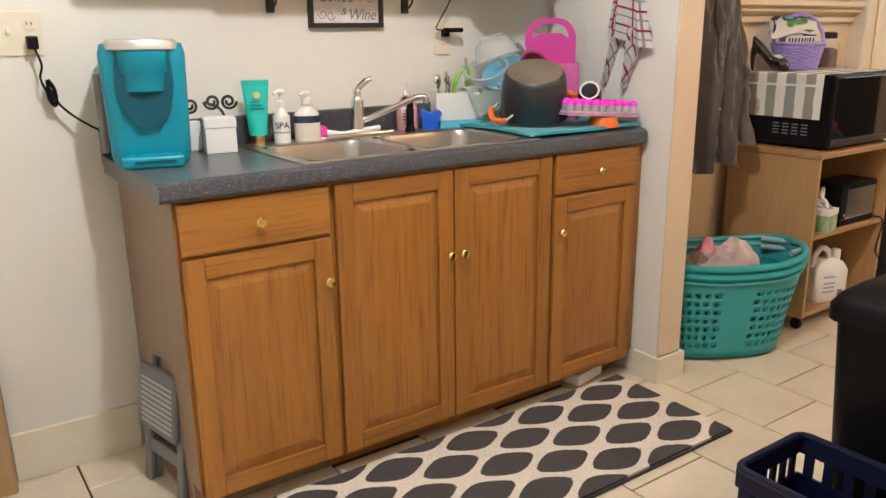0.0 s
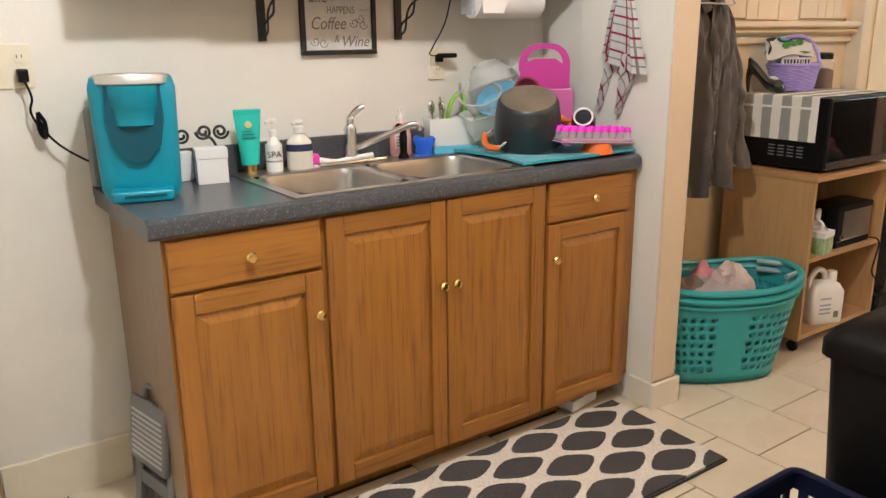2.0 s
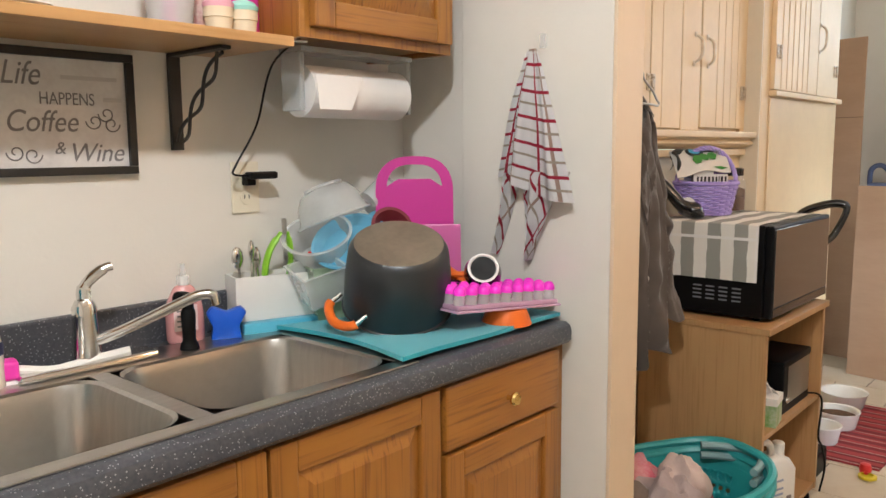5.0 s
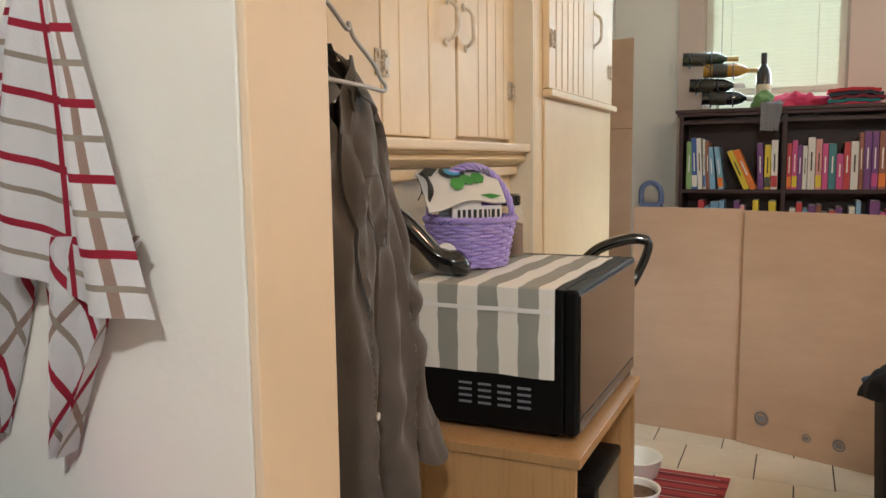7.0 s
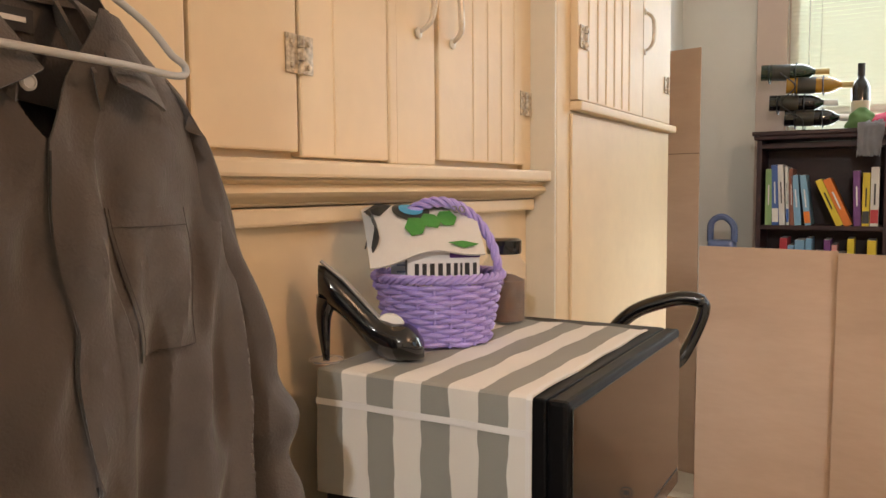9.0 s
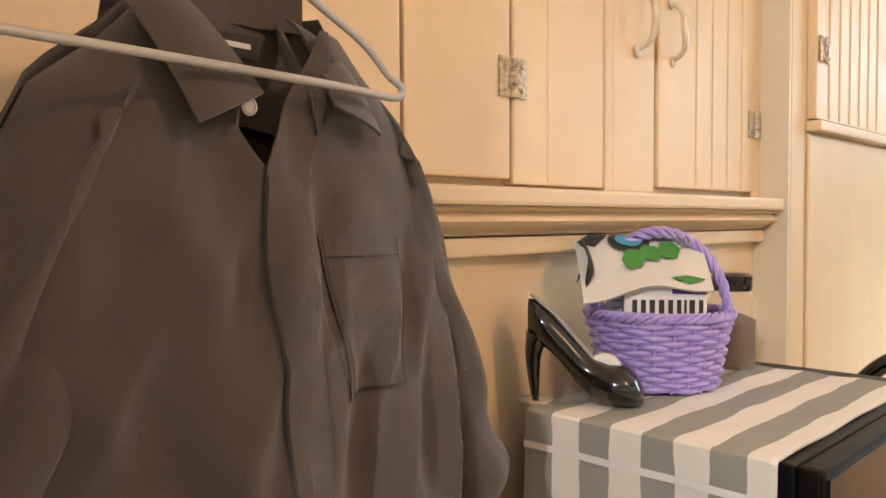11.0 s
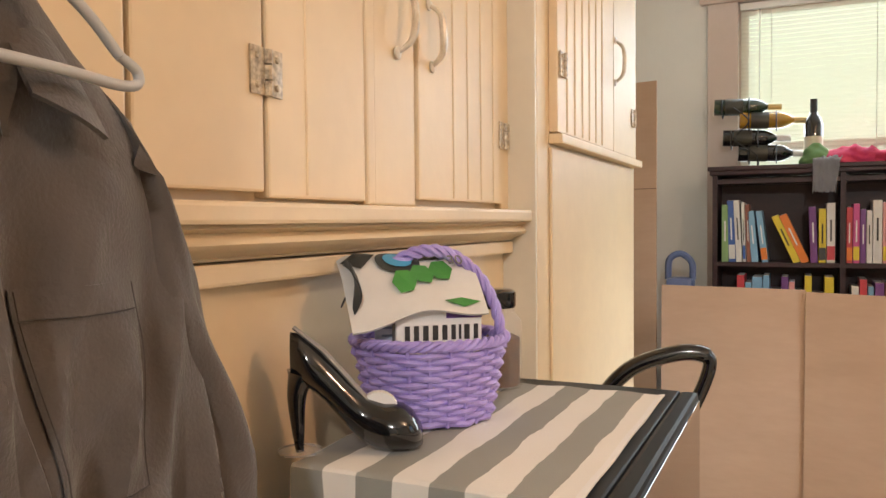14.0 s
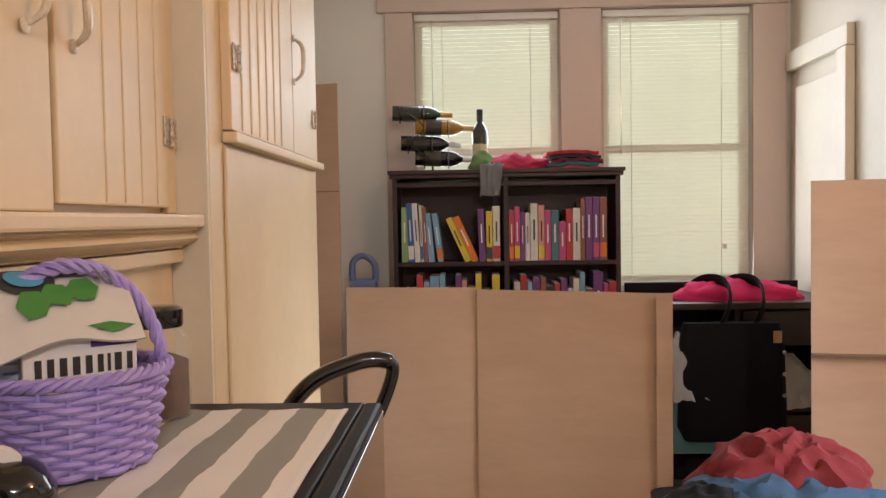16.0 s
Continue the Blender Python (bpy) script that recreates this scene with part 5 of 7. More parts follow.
def cloth_wave(u, v, out, phase):
    """How far the cloth stands off the wall, with soft pleats that open downwards."""
    k = min(1, v * 1.8)
    return -out - 0.013 * k * math.sin(u * 8.5 + phase + 1.4 * v) - 0.004 * k * math.sin(u * 19 + phase * 2) - 0.004 * noise.noise(Vector((u * 3, v * 4, phase)))


def upper_fold(u, v):
    k = v ** 0.85
    left, right = 0.012 + 0.046 * k, -0.008 - 0.105 * k
    return (cloth_wave(u, v, 0.036, 0.3), left + (right - left) * u, -(0.315 + 0.04 * u) * v - 0.01 * math.sin(u * 3.1) * v)


def side_fold(u, v):
    k = v ** 0.8
    left, right = 0.026 + 0.088 * k, 0.010 + 0.046 * k
    return (cloth_wave(u, v, 0.022, 1.7), left + (right - left) * u, -(0.30 - 0.02 * u) * v)


def left_tail(u, v):
    left, right = 0.108 + 0.024 * v, 0.050 + 0.078 * v ** 1.3
    return (cloth_wave(u, 0.6, 0.014, 2.6), left + (right - left) * u, -0.265 - (0.215 + 0.02 * u) * v)


def right_tail(u, v):
    left, right = 0.052 - 0.022 * v, -0.105 + 0.125 * v ** 0.9
    return (cloth_wave(u, 0.7, 0.018, 3.9), left + (right - left) * u, -0.285 - (0.215 - 0.03 * u * (1 - v)) * v)


towel_piece(left_tail, 14, 20, lambda u, v: (u * 0.16 + v * 0.26, v * 0.26 - u * 0.16), tw, "left_tail")
towel_piece(right_tail, 22, 22, lambda u, v: (u * 0.26 + v * 0.27 + 0.05, v * 0.27 - u * 0.26), tw, "right_tail")
towel_piece(side_fold, 18, 34, lambda u, v: (u * 0.16 + 0.04, v * 0.64 + 0.03), tw, "side_fold")
towel_piece(upper_fold, 34, 40, lambda u, v: (u * 0.30 + 0.01, v * 0.68), tw, "upper_fold")
hk = thing("wall_hook", "small clear adhesive hook on the wall", "hook", 2.2426, 1.98, 1.575)
part("hook", box(-0.012, 0.0, -0.008, 0.008, -0.012, 0.022, 0.004), CLEAR, hk)

# ---------------------------------------------------------------- rug, step stool, laundry, bin, crate
def rug_mat():
    m = bpy.data.materials.new("lattice_rug")
    m.use_nodes = True
    nt = m.node_tree
    b = nt.nodes["Principled BSDF"]
    n, l = nt.nodes.new, nt.links.new
    co, sp = n("ShaderNodeTexCoord"), n("ShaderNodeSeparateXYZ")
    nz = n("ShaderNodeTexNoise")
    nz.inputs["Scale"].default_value = 140
    l(co.outputs["Object"], nz.inputs["Vector"])
    l(co.outputs["Object"], sp.inputs[0])

    def op(kind, a, c=None, clamp=False):
        q = n("ShaderNodeMath")
        q.operation, q.use_clamp = kind, clamp
        for k, v in enumerate((a, c)):
            if v is None:
                continue
            if isinstance(v, (int, float)):
                q.inputs[k].default_value = v
            else:
                l(v, q.inputs[k])
        return q.outputs[0]
    px, py = 0.30, 0.178
    cx = op("COSINE", op("MULTIPLY", sp.outputs[0], 2 * math.pi / px))
    cy = op("COSINE", op("MULTIPLY", sp.outputs[1], 2 * math.pi / py))
    v = op("ABSOLUTE", op("ADD", op("MULTIPLY", cx, 1.0), cy))
    w = op("ADD", v, op("MULTIPLY", nz.outputs[0], 0.35))
    line = op("LESS_THAN", w, 0.66)
    mx = n("ShaderNodeMix")
    mx.data_type = "RGBA"
    mx.inputs[6].default_value, mx.inputs[7].default_value = (0.065, 0.058, 0.06, 1), (0.85, 0.78, 0.68, 1)
    l(line, mx.inputs[0])
    mz = n("ShaderNodeMix")
    mz.data_type, mz.blend_type = "RGBA", "MULTIPLY"
    mz.inputs[0].default_value = 0.5
    l(mx.outputs[2], mz.inputs[6])
    l(nz.outputs[0], mz.inputs[7])
    l(mz.outputs[2], b.inputs["Base Color"])
    b.inputs["Roughness"].default_value = 0.95
    bp = n("ShaderNodeBump")
    bp.inputs["Strength"].default_value, bp.inputs["Distance"].default_value = 0.8, 0.004
    l(op("ADD", nz.outputs[0], op("MULTIPLY", line, 0.8)), bp.inputs["Height"])
    l(bp.outputs[0], b.inputs["Normal"])
    return m


rug = thing("kitchen_rug", "dark grey rug with a cream ogee lattice before the sink", "rug", 2.135, 1.383, FLOOR + 0.0012, 0)
part("pile", sheet(lambda u, v: (-1.43 * u + 0.015 * v, 0.005 * u + 0.52 * v, 0.008 + 0.002 * math.sin(u * 17) * math.sin(v * 5)), 40, 16, 0.008), rug_mat(), rug, smooth=True)
eb = box(-1.43, 0.0, -0.006, 0.0, 0, 0.009, 0.002)
box(0.001, 0.008, -0.006, 0.52, 0, 0.009, 0.002, bm=eb)
part("binding", eb, material("dark_binding", (0.03, 0.027, 0.028), 0.9), rug)
sbx = thing("white_carton", "crushed white carton pushed under the cabinet", "box", 2.03, 1.965, FLOOR + 0.0125, 12)
part("carton", box(-0.08, 0.08, -0.03, 0.05, 0, 0.042, 0.003), PAPER, sbx)

st = thing("step_stool", "grey folding plastic step stool leaning against the cabinet", "step stool", 0.462, 2.09, 0.0, -78, rx=-6)
for s_ in (0, 1):
    o = 0.022 * s_
    pn = box(-0.11, -0.075, o, o + 0.018, 0.0, 0.30, 0.005)
    box(0.075, 0.11, o, o + 0.018, 0.0, 0.30, 0.005, bm=pn)
    box(-0.0745, 0.0745, o + 0.001, o + 0.017, 0.10, 0.14, 0.004, bm=pn)
    box(-0.0745, 0.0745, o + 0.001, o + 0.017, 0.25, 0.30, 0.004, bm=pn)
    part("leg_panel", pn, GREY_PLASTIC, st)
stp = part("folded_step", box(-0.10, 0.10, -0.018, -0.002, 0.18, 0.37, 0.006), GREY_PLASTIC, st)
for k in range(9):
    part("grip_strip", box(-0.085, 0.085, -0.0205, -0.0182, 0.20 + 0.016 * k, 0.207 + 0.016 * k, m=None), material("pale_grip", (0.5, 0.5, 0.5), 0.7), stp)
part("carry_handle", sweep(smooth_line([(-0.06, 0.01, 0.36), (-0.05, 0.01, 0.40), (0.05, 0.01, 0.40), (0.06, 0.01, 0.36)]), 0.009, 8), GREY_PLASTIC, st, smooth=True)
for zz in (0.03, 0.15, 0.28):
    part("hinge_rod", sweep([(-0.115, 0.02, zz), (-0.105, 0.02, zz)], 0.008, 8), STEEL, st)


def oval(a, rx, ry, e=2.6):
    c, s = math.cos(a), math.sin(a)
    return rx * math.copysign(abs(c) ** (2 / e), c), ry * math.copysign(abs(s) ** (2 / e), s)


def laundry(z0, parent_label, full):
    lb = thing("laundry_basket", parent_label, "laundry basket", 2.635, 1.845, z0, -28, group="stacked laundry baskets")

    def pt_(u, v):
        k = 0.78 + 0.22 * v
        x, y = oval(u * 2 * math.pi, 0.335 * k, 0.215 * k)
        return Vector((x, y, 0.012 + 0.36 * v))
    bm = bmesh.new()
    nu, nv = 52, 10
    for i in range(nu):
        for j in range(nv):
            u0, u1, v0, v1 = i / nu, (i + 1) / nu, j / nv, (j + 1) / nv
            hole = 1 <= j <= 7 and (i % 13) not in (0, 12)
            c = [pt_(u0, v0), pt_(u1, v0), pt_(u1, v1), pt_(u0, v1)]
            if not hole:
                bm.faces.new([bm.verts.new(p) for p in c])
                continue
            um, vm = (u0 + u1) / 2 + (0.12 if j % 2 else -0.12) / nu, (v0 + v1) / 2
            du, dv = 0.36 / nu, 0.30 / nv
            inn = [pt_(um + du * math.cos(a), vm + dv * math.sin(a)) for a in [radians(225 + 45 * k) for k in range(8)]]
            out = [pt_(u0, v0), pt_((u0 + u1) / 2, v0), pt_(u1, v0), pt_(u1, vm), pt_(u1, v1), pt_((u0 + u1) / 2, v1), pt_(u0, v1), pt_(u0, vm)]
            iv, ov = [bm.verts.new(p) for p in inn], [bm.verts.new(p) for p in out]
            for k in range(8):
                bm.faces.new((ov[k], ov[(k + 1) % 8], iv[(k + 1) % 8], iv[k]))
    bmesh.ops.remove_doubles(bm, verts=bm.verts, dist=0.0004)
    wl = part("wall", bm, TURQ, lb, "perforated turquoise wall", True)
    sol = wl.modifiers.new("thickness", "SOLIDIFY")
    sol.thickness = 0.003
    part("bottom", sheet(lambda u, v: (*[c * (1 - v) for c in oval(u * 2 * math.pi, 0.264, 0.17)], 0.012), 40, 3, closed_u=True), TURQ, lb)
    rp = [(*oval(2 * math.pi * k / 60, 0.337, 0.217), 0.376 + 0.018 * math.cos(4 * math.pi * k / 60)) for k in range(60)]
    part("rim", sweep(rp, 0.014, 8, closed=True, flat=0.9), TURQ, lb, smooth=True)
    rp2 = [(*oval(2 * math.pi * k / 60, 0.331, 0.213), 0.345 + 0.014 * math.cos(4 * math.pi * k / 60)) for k in range(60)]
    part("rim", sweep(rp2, 0.009, 8, closed=True, flat=0.9), TURQ, lb, smooth=True)
    for sg in (-1, 1):
        hp = [(sg * 0.352 * math.cos(radians(a)), 0.16 * math.sin(radians(a)), 0.382) for a in range(-45, 46, 9)]
        part("handle", sweep(hp, 0.012, 8), material("pale_teal_grip", (0.22, 0.36, 0.38), 0.5), lb, "pale grey handle grip", True)
    return lb


laundry(0.0, "oval turquoise plastic laundry basket holding another one", True)
laundry(0.032, "oval turquoise plastic laundry basket full of clothes, nested", True)


def crumple(label, mat, x, y, z, rx, ry, h, seed, name="crumpled_cloth", cat="clothes", rough=0.35, group=""):
    """A heap of soft cloth with folds."""
    def f(u, v):
        a, r = u * 2 * math.pi, math.sin(v * math.pi / 2)
        px, py = rx * r * math.cos(a), ry * r * math.sin(a)
        k = 1 + rough * noise.noise(Vector((px * 9 + seed, py * 9, v * 2))) + 0.5 * rough * noise.noise(Vector((px * 26, py * 26 + seed, v * 4)))
        ridge = 1 - abs(noise.noise(Vector((px * 14 + seed * 3, py * 14, 0))))
        return (px * k, py * k, h * (math.cos(v * math.pi / 2) * (0.7 + 0.45 * ridge) + 0.08 * noise.noise(Vector((px * 40, py * 40, seed)))))
    return solid(name, sheet(f, 44, 22, closed_u=True), mat, label, cat, x, y, z, smooth=True, group=group)


GREIGE = material("grey_pink_cotton", (0.42, 0.34, 0.33), 0.9, spots=0.12, scale=20, bump=0.3, bump_scale=200)
crumple("taupe knit garment in the laundry basket", material("taupe_knit", (0.22, 0.165, 0.13), 0.95, spots=0.2, scale=30, bump=0.4, bump_scale=150), 2.52, 1.86, 0.28, 0.13, 0.1, 0.12, 1.3)
crumple("greyish pink garment in the laundry basket", GREIGE, 2.60, 1.80, 0.27, 0.13, 0.11, 0.15, 2.1)
crumple("pale pink top in the laundry basket", material("pale_pink_cotton", (0.58, 0.46, 0.42), 0.9, spots=0.1, scale=20, bump=0.3, bump_scale=200), 2.69, 1.79, 0.28, 0.10, 0.09, 0.16, 5.7)
crumple("bright pink print in the laundry basket", material("pink_print_cotton", (0.62, 0.10, 0.16), 0.9, second=(0.7, 0.35, 0.35), scale=30), 2.66, 1.90, 0.28, 0.08, 0.07, 0.15, 7.7)
crumple("dark flowered garment in the laundry basket", material("dark_flower_cotton", (0.04, 0.03, 0.05), 0.9, second=(0.35, 0.10, 0.12), scale=40), 2.76, 1.80, 0.27, 0.08, 0.07, 0.11, 9.2)

bin_ = thing("trash_can", "black plastic kitchen trash can with a domed lid", "trash can", 2.015, 0.79, 0, 0)


def rrect(w, d, r, z, n=5):
    out = []
    for cx, cy, a0 in ((w - r, d - r, 0), (-w + r, d - r, 90), (-w + r, -d + r, 180), (w - r, -d + r, 270)):
        for j in range(n):
            a = radians(a0 + 90 * j / (n - 1))
            out.append((cx + r * math.cos(a), cy + r * math.sin(a), z))
    return out


def loft(rings_, cap=True, bm=None):
    tmp = bmesh.new()
    rr = [[tmp.verts.new(p) for p in r] for r in rings_]
    for p, q in zip(rr, rr[1:]):
        n = len(p)
        for k in range(n):
            tmp.faces.new((p[k], p[(k + 1) % n], q[(k + 1) % n], q[k]))
    if cap:
        tmp.faces.new(rr[0])
        tmp.faces.new(rr[-1])
    return merge(bm, tmp)


part("body", loft([rrect(0.145, 0.12, 0.04, 0.0), rrect(0.15, 0.125, 0.04, 0.01), rrect(0.185, 0.155, 0.05, 0.58)]), BLACK_PLASTIC, bin_, smooth=True)
part("lid", loft([rrect(0.19, 0.16, 0.05, 0.565), rrect(0.2, 0.17, 0.05, 0.568), rrect(0.2, 0.17, 0.05, 0.605), rrect(0.185, 0.155, 0.05, 0.63), rrect(0.15, 0.125, 0.05, 0.655), rrect(0.08, 0.07, 0.04, 0.672)]), BLACK_PLASTIC, bin_, smooth=True)
crate = thing("plastic_crate", "navy plastic storage crate with slotted sides", "crate", 1.66, 0.80, 0.0, 0)
crw = bmesh.new()
CXW, CYW, CH = 0.135, 0.16, 0.25
for sgn in (-1, 1):
    box(-CXW, CXW, sgn * CYW - 0.004, sgn * CYW + 0.004, 0, 0.14, bm=crw)
    box(sgn * CXW - 0.004, sgn * CXW + 0.004, -CYW, CYW, 0, 0.14, bm=crw)
    box(-CXW, CXW, sgn * CYW - 0.004, sgn * CYW + 0.004, 0.20, CH, bm=crw)
    box(sgn * CXW - 0.004, sgn * CXW + 0.004, -CYW, CYW, 0.20, CH, bm=crw)
    for k in range(6):
        xx = -CXW + 0.027 + k * 0.043
        box(xx - 0.01, xx + 0.01, sgn * CYW - 0.004, sgn * CYW + 0.004, 0.1405, 0.1995, bm=crw)
        yy = -CYW + 0.03 + k * 0.052
        box(sgn * CXW - 0.004, sgn * CXW + 0.004, yy - 0.012, yy + 0.012, 0.1405, 0.1995, bm=crw)
part("sides", crw, NAVY, crate)
part("base", box(-CXW, CXW, -CYW, CYW, 0.0, 0.006), NAVY, crate)
part("rim", sweep(rrect(CXW + 0.004, CYW + 0.004, 0.03, CH), 0.01, 8, closed=True), NAVY, crate, smooth=True)
can = thing("tin_can", "small metal can lying in the crate", "can", 1.68, 0.82, 0.0062)
part("can", lathe([(0, 0), (0.036, 0), (0.037, 0.004), (0.036, 0.10), (0.034, 0.103), (0.03, 0.098), (0, 0.098)], 24), STEEL, can, smooth=True)

# the loose things of the kitchen floor take their full size about one fixed point
FULL = Matrix.Translation((0, 0.1, 1.27)) @ Matrix.Scale(1.0354, 4) @ Matrix.Translation((0, -0.1, -1.27))
for ob in [o for o in scene.objects if o.parent is None and o.name.split(".")[0] in ("step_stool", "laundry_basket", "crumpled_cloth", "trash_can", "plastic_crate", "tin_can")]:
    ob.matrix_world = FULL @ ob.matrix_world

# ---------------------------------------------------------------- things on the cart
to = thing("toaster", "brushed steel and black toaster on the cart shelf", "toaster", 3.575, 1.85, 0.3932, 0)
part("body", box(-0.15, 0.15, -0.075, 0.075, 0.02, 0.185, 0.022, seg=3), STEEL, to, smooth=True)
part("top", box(-0.152, 0.152, -0.077, 0.077, 0.165, 0.193, 0.01), BLACK_PLASTIC, to, smooth=True)
part("base", box(-0.148, 0.148, -0.073, 0.073, 0, 0.03, 0.004), BLACK_PLASTIC, to)
part("lever", box(0.15, 0.175, -0.015, 0.015, 0.11, 0.13, 0.004), BLACK_PLASTIC, to)
part("dial", lathe([(0.012, 0), (0.01, 0.008), (0, 0.008)], 12, m=pose(-0.11, -0.075, 0.05, 90)), CHROME, to)
part("end_cap", box(-0.153, -0.1, -0.0765, 0.0765, 0.03, 0.18, 0.006), BLACK_PLASTIC, to)
tb_ = thing("tissue_box", "green and white tissue box with pulled tissues", "tissue box", 3.325, 1.815, 0.3932, 8)
part("box", box(-0.05, 0.05, -0.06, 0.06, 0, 0.10, 0.002), material("green_print", (0.10, 0.30, 0.03), 0.5, second=(0.6, 0.62, 0.5), scale=14), tb_)
part("panel", box(-0.052, 0.052, -0.062, 0.062, 0.075, 0.101, 0.001), PAPER, tb_)
part("tissue", sheet(lambda u, v: (0.05 * (u - 0.5) + 0.07 * v * v + 0.02 * math.sin(v * 9), 0.09 * (v - 0.5) + 0.015 * math.sin(u * 8), 0.10 + 0.055 * v + 0.025 * math.sin(u * 6 + v * 4)), 14, 14, 0.001), PAPER, tb_, smooth=True)
jug = thing("detergent_jug", "white plastic detergent jug with a handle", "jug", 3.435, 1.815, 0.0402, -20)
part("body", loft([rrect(0.085, 0.05, 0.02, 0), rrect(0.09, 0.055, 0.025, 0.01), rrect(0.09, 0.055, 0.025, 0.15), rrect(0.07, 0.045, 0.025, 0.185), rrect(0.035, 0.03, 0.02, 0.20)]), WHITE_PLASTIC, jug, smooth=True)
part("spout", lathe([(0.022, 0.19), (0.022, 0.235), (0.018, 0.24), (0, 0.24)], 16, m=pose(0.045, 0, 0)), WHITE_PLASTIC, jug, smooth=True)
part("handle", sweep(smooth_line([(-0.07, 0, 0.14), (-0.075, 0, 0.20), (-0.04, 0, 0.25), (0.0, 0, 0.235), (0.01, 0, 0.19)]), 0.013, 8), WHITE_PLASTIC, jug, smooth=True)
for zz in (0.05, 0.07, 0.09, 0.12):
    part("print", box(-0.05, 0.01, -0.0562, -0.0548, zz, zz + 0.008), material("faded_blue_print", (0.3, 0.36, 0.5), 0.6), jug)
part("print", box(0.03, 0.055, -0.0562, -0.0548, 0.03, 0.06), GREY_INK, jug)
bag = thing("plastic_jug", "grey translucent jug on the bottom cart shelf", "jug", 3.29, 1.99, 0.0402)
part("body", loft([rrect(0.05, 0.05, 0.02, 0), rrect(0.06, 0.06, 0.03, 0.02), rrect(0.06, 0.06, 0.03, 0.15), rrect(0.03, 0.03, 0.02, 0.22)]), FROST, bag, smooth=True)
cc = thing("power_flex", "black flex hanging down beside the cart", "cord", 3.72, 1.735, 0.4)
part("cord", sweep(smooth_line([(0, 0.06, 0.005), (0.02, 0.0, -0.01), (-0.03, -0.01, -0.14), (0.02, -0.012, -0.2), (0.08, -0.01, -0.30), (0.06, 0.0, -0.395)]), 0.004, 6), BLACK_PLASTIC, cc, smooth=True)

MT2 = 0.7557 + MH + 0.0045
shoe = thing("tape_dispenser", "glossy black high-heel shoe tape dispenser", "tape dispenser", 3.305, 2.122, MT2, -60)


def shoe_ring(k):
    """Cross-sections from the toe at +x back to the high heel at -x."""
    t = k / 14
    x = 0.085 - 0.165 * t
    top = [0.03, 0.05, 0.058, 0.06, 0.06, 0.064, 0.068, 0.08, 0.092, 0.106, 0.118, 0.13, 0.14, 0.15, 0.152][k]
    bot = [0.004, 0.0, 0.0, 0.0, 0.0, 0.002, 0.008, 0.018, 0.03, 0.044, 0.058, 0.07, 0.08, 0.088, 0.1][k]
    w = [0.018, 0.036, 0.043, 0.045, 0.043, 0.039, 0.034, 0.03, 0.028, 0.027, 0.027, 0.027, 0.026, 0.022, 0.01][k]
    m_ = (top + bot) / 2
    hh = (top - bot) / 2
    return [(x, w * math.cos(a), m_ + hh * math.sin(a)) for a in [2 * math.pi * j / 16 for j in range(16)]]


part("upper", loft([shoe_ring(k) for k in range(15)]), BLACK_GLOSS, shoe, smooth=True)
part("heel", sweep(smooth_line([(-0.066, 0, 0.10), (-0.073, 0, 0.07), (-0.072, 0, 0.03), (-0.070, 0, 0.0)]), [0.02 - 0.0146 * (k / 24) ** 0.6 for k in range(25)], 12), BLACK_GLOSS, shoe, smooth=True)
part("heel_base", lathe([(0.028, 0), (0.028, 0.003), (0.0, 0.004)], 24, m=pose(-0.07, 0, -0.0003)), CLEAR, shoe, "clear round heel base", True)
part("insole", sweep([(-0.076, 0, 0.158), (-0.04, 0, 0.128), (0.0, 0, 0.082), (0.02, 0, 0.06)], [0.009, 0.012, 0.012, 0.01], 8, flat=0.3), material("grey_insole", (0.30, 0.29, 0.28), 0.5), shoe, "grey tape channel", True)
part("tape_roll", lathe([(0.012, -0.008), (0.026, -0.008), (0.026, 0.008), (0.012, 0.008)], 24, m=pose(0.03, 0, 0.048, 90)), PAPER, shoe, "white tape roll", True)

wk = thing("wicker_basket", "lilac wicker basket with a hooped handle", "basket", 3.49, 2.105, MT2, -55)


def wk_r(z):
    return 0.086 + 0.022 * (z / 0.115)


NST = 22
for k in range(NST):
    a = 2 * math.pi * k / NST
    part("stake", sweep([(wk_r(z) * math.cos(a), 0.85 * wk_r(z) * math.sin(a), z) for z in (0.002, 0.06, 0.115)], 0.003, 5), LILAC, wk)
for j in range(13):
    z = 0.007 + 0.0082 * j
    pts = []
    for k in range(NST * 4):
        a = 2 * math.pi * k / (NST * 4)
        r = wk_r(z) + 0.0045 * math.cos(NST / 2 * a * 1.0 + (math.pi if j % 2 else 0))
        pts.append((r * math.cos(a), 0.85 * r * math.sin(a), z + 0.0012 * math.sin(a * 7 + j)))
    part("weave", sweep(pts, 0.0047, 6, closed=True), LILAC, wk, smooth=True)
for ph in (0, 1, 2):
    pts = []
    for k in range(120):
        a = 2 * math.pi * k / 120
        r = wk_r(0.118) + 0.003 + 0.005 * math.cos(16 * a + ph * 2.1)
        pts.append((r * math.cos(a), 0.85 * r * math.sin(a), 0.119 + 0.005 * math.sin(16 * a + ph * 2.1)))
    part("rim_braid", sweep(pts, 0.0042, 6, closed=True), LILAC, wk, smooth=True)
for ph in (0, 1, 2):
    pts = []
    for k in range(81):
        t = k / 80
        a = math.pi * t
        tw_ = 14 * math.pi * t + ph * 2.1
        rr = 0.108 + 0.0045 * math.cos(tw_)
        pts.append((rr * math.cos(a), 0.0045 * math.sin(tw_) - 0.005, 0.10 + 1.36 * rr * math.sin(a)))
    part("handle_strand", sweep(pts, 0.0045, 6), LILAC, wk, smooth=True)
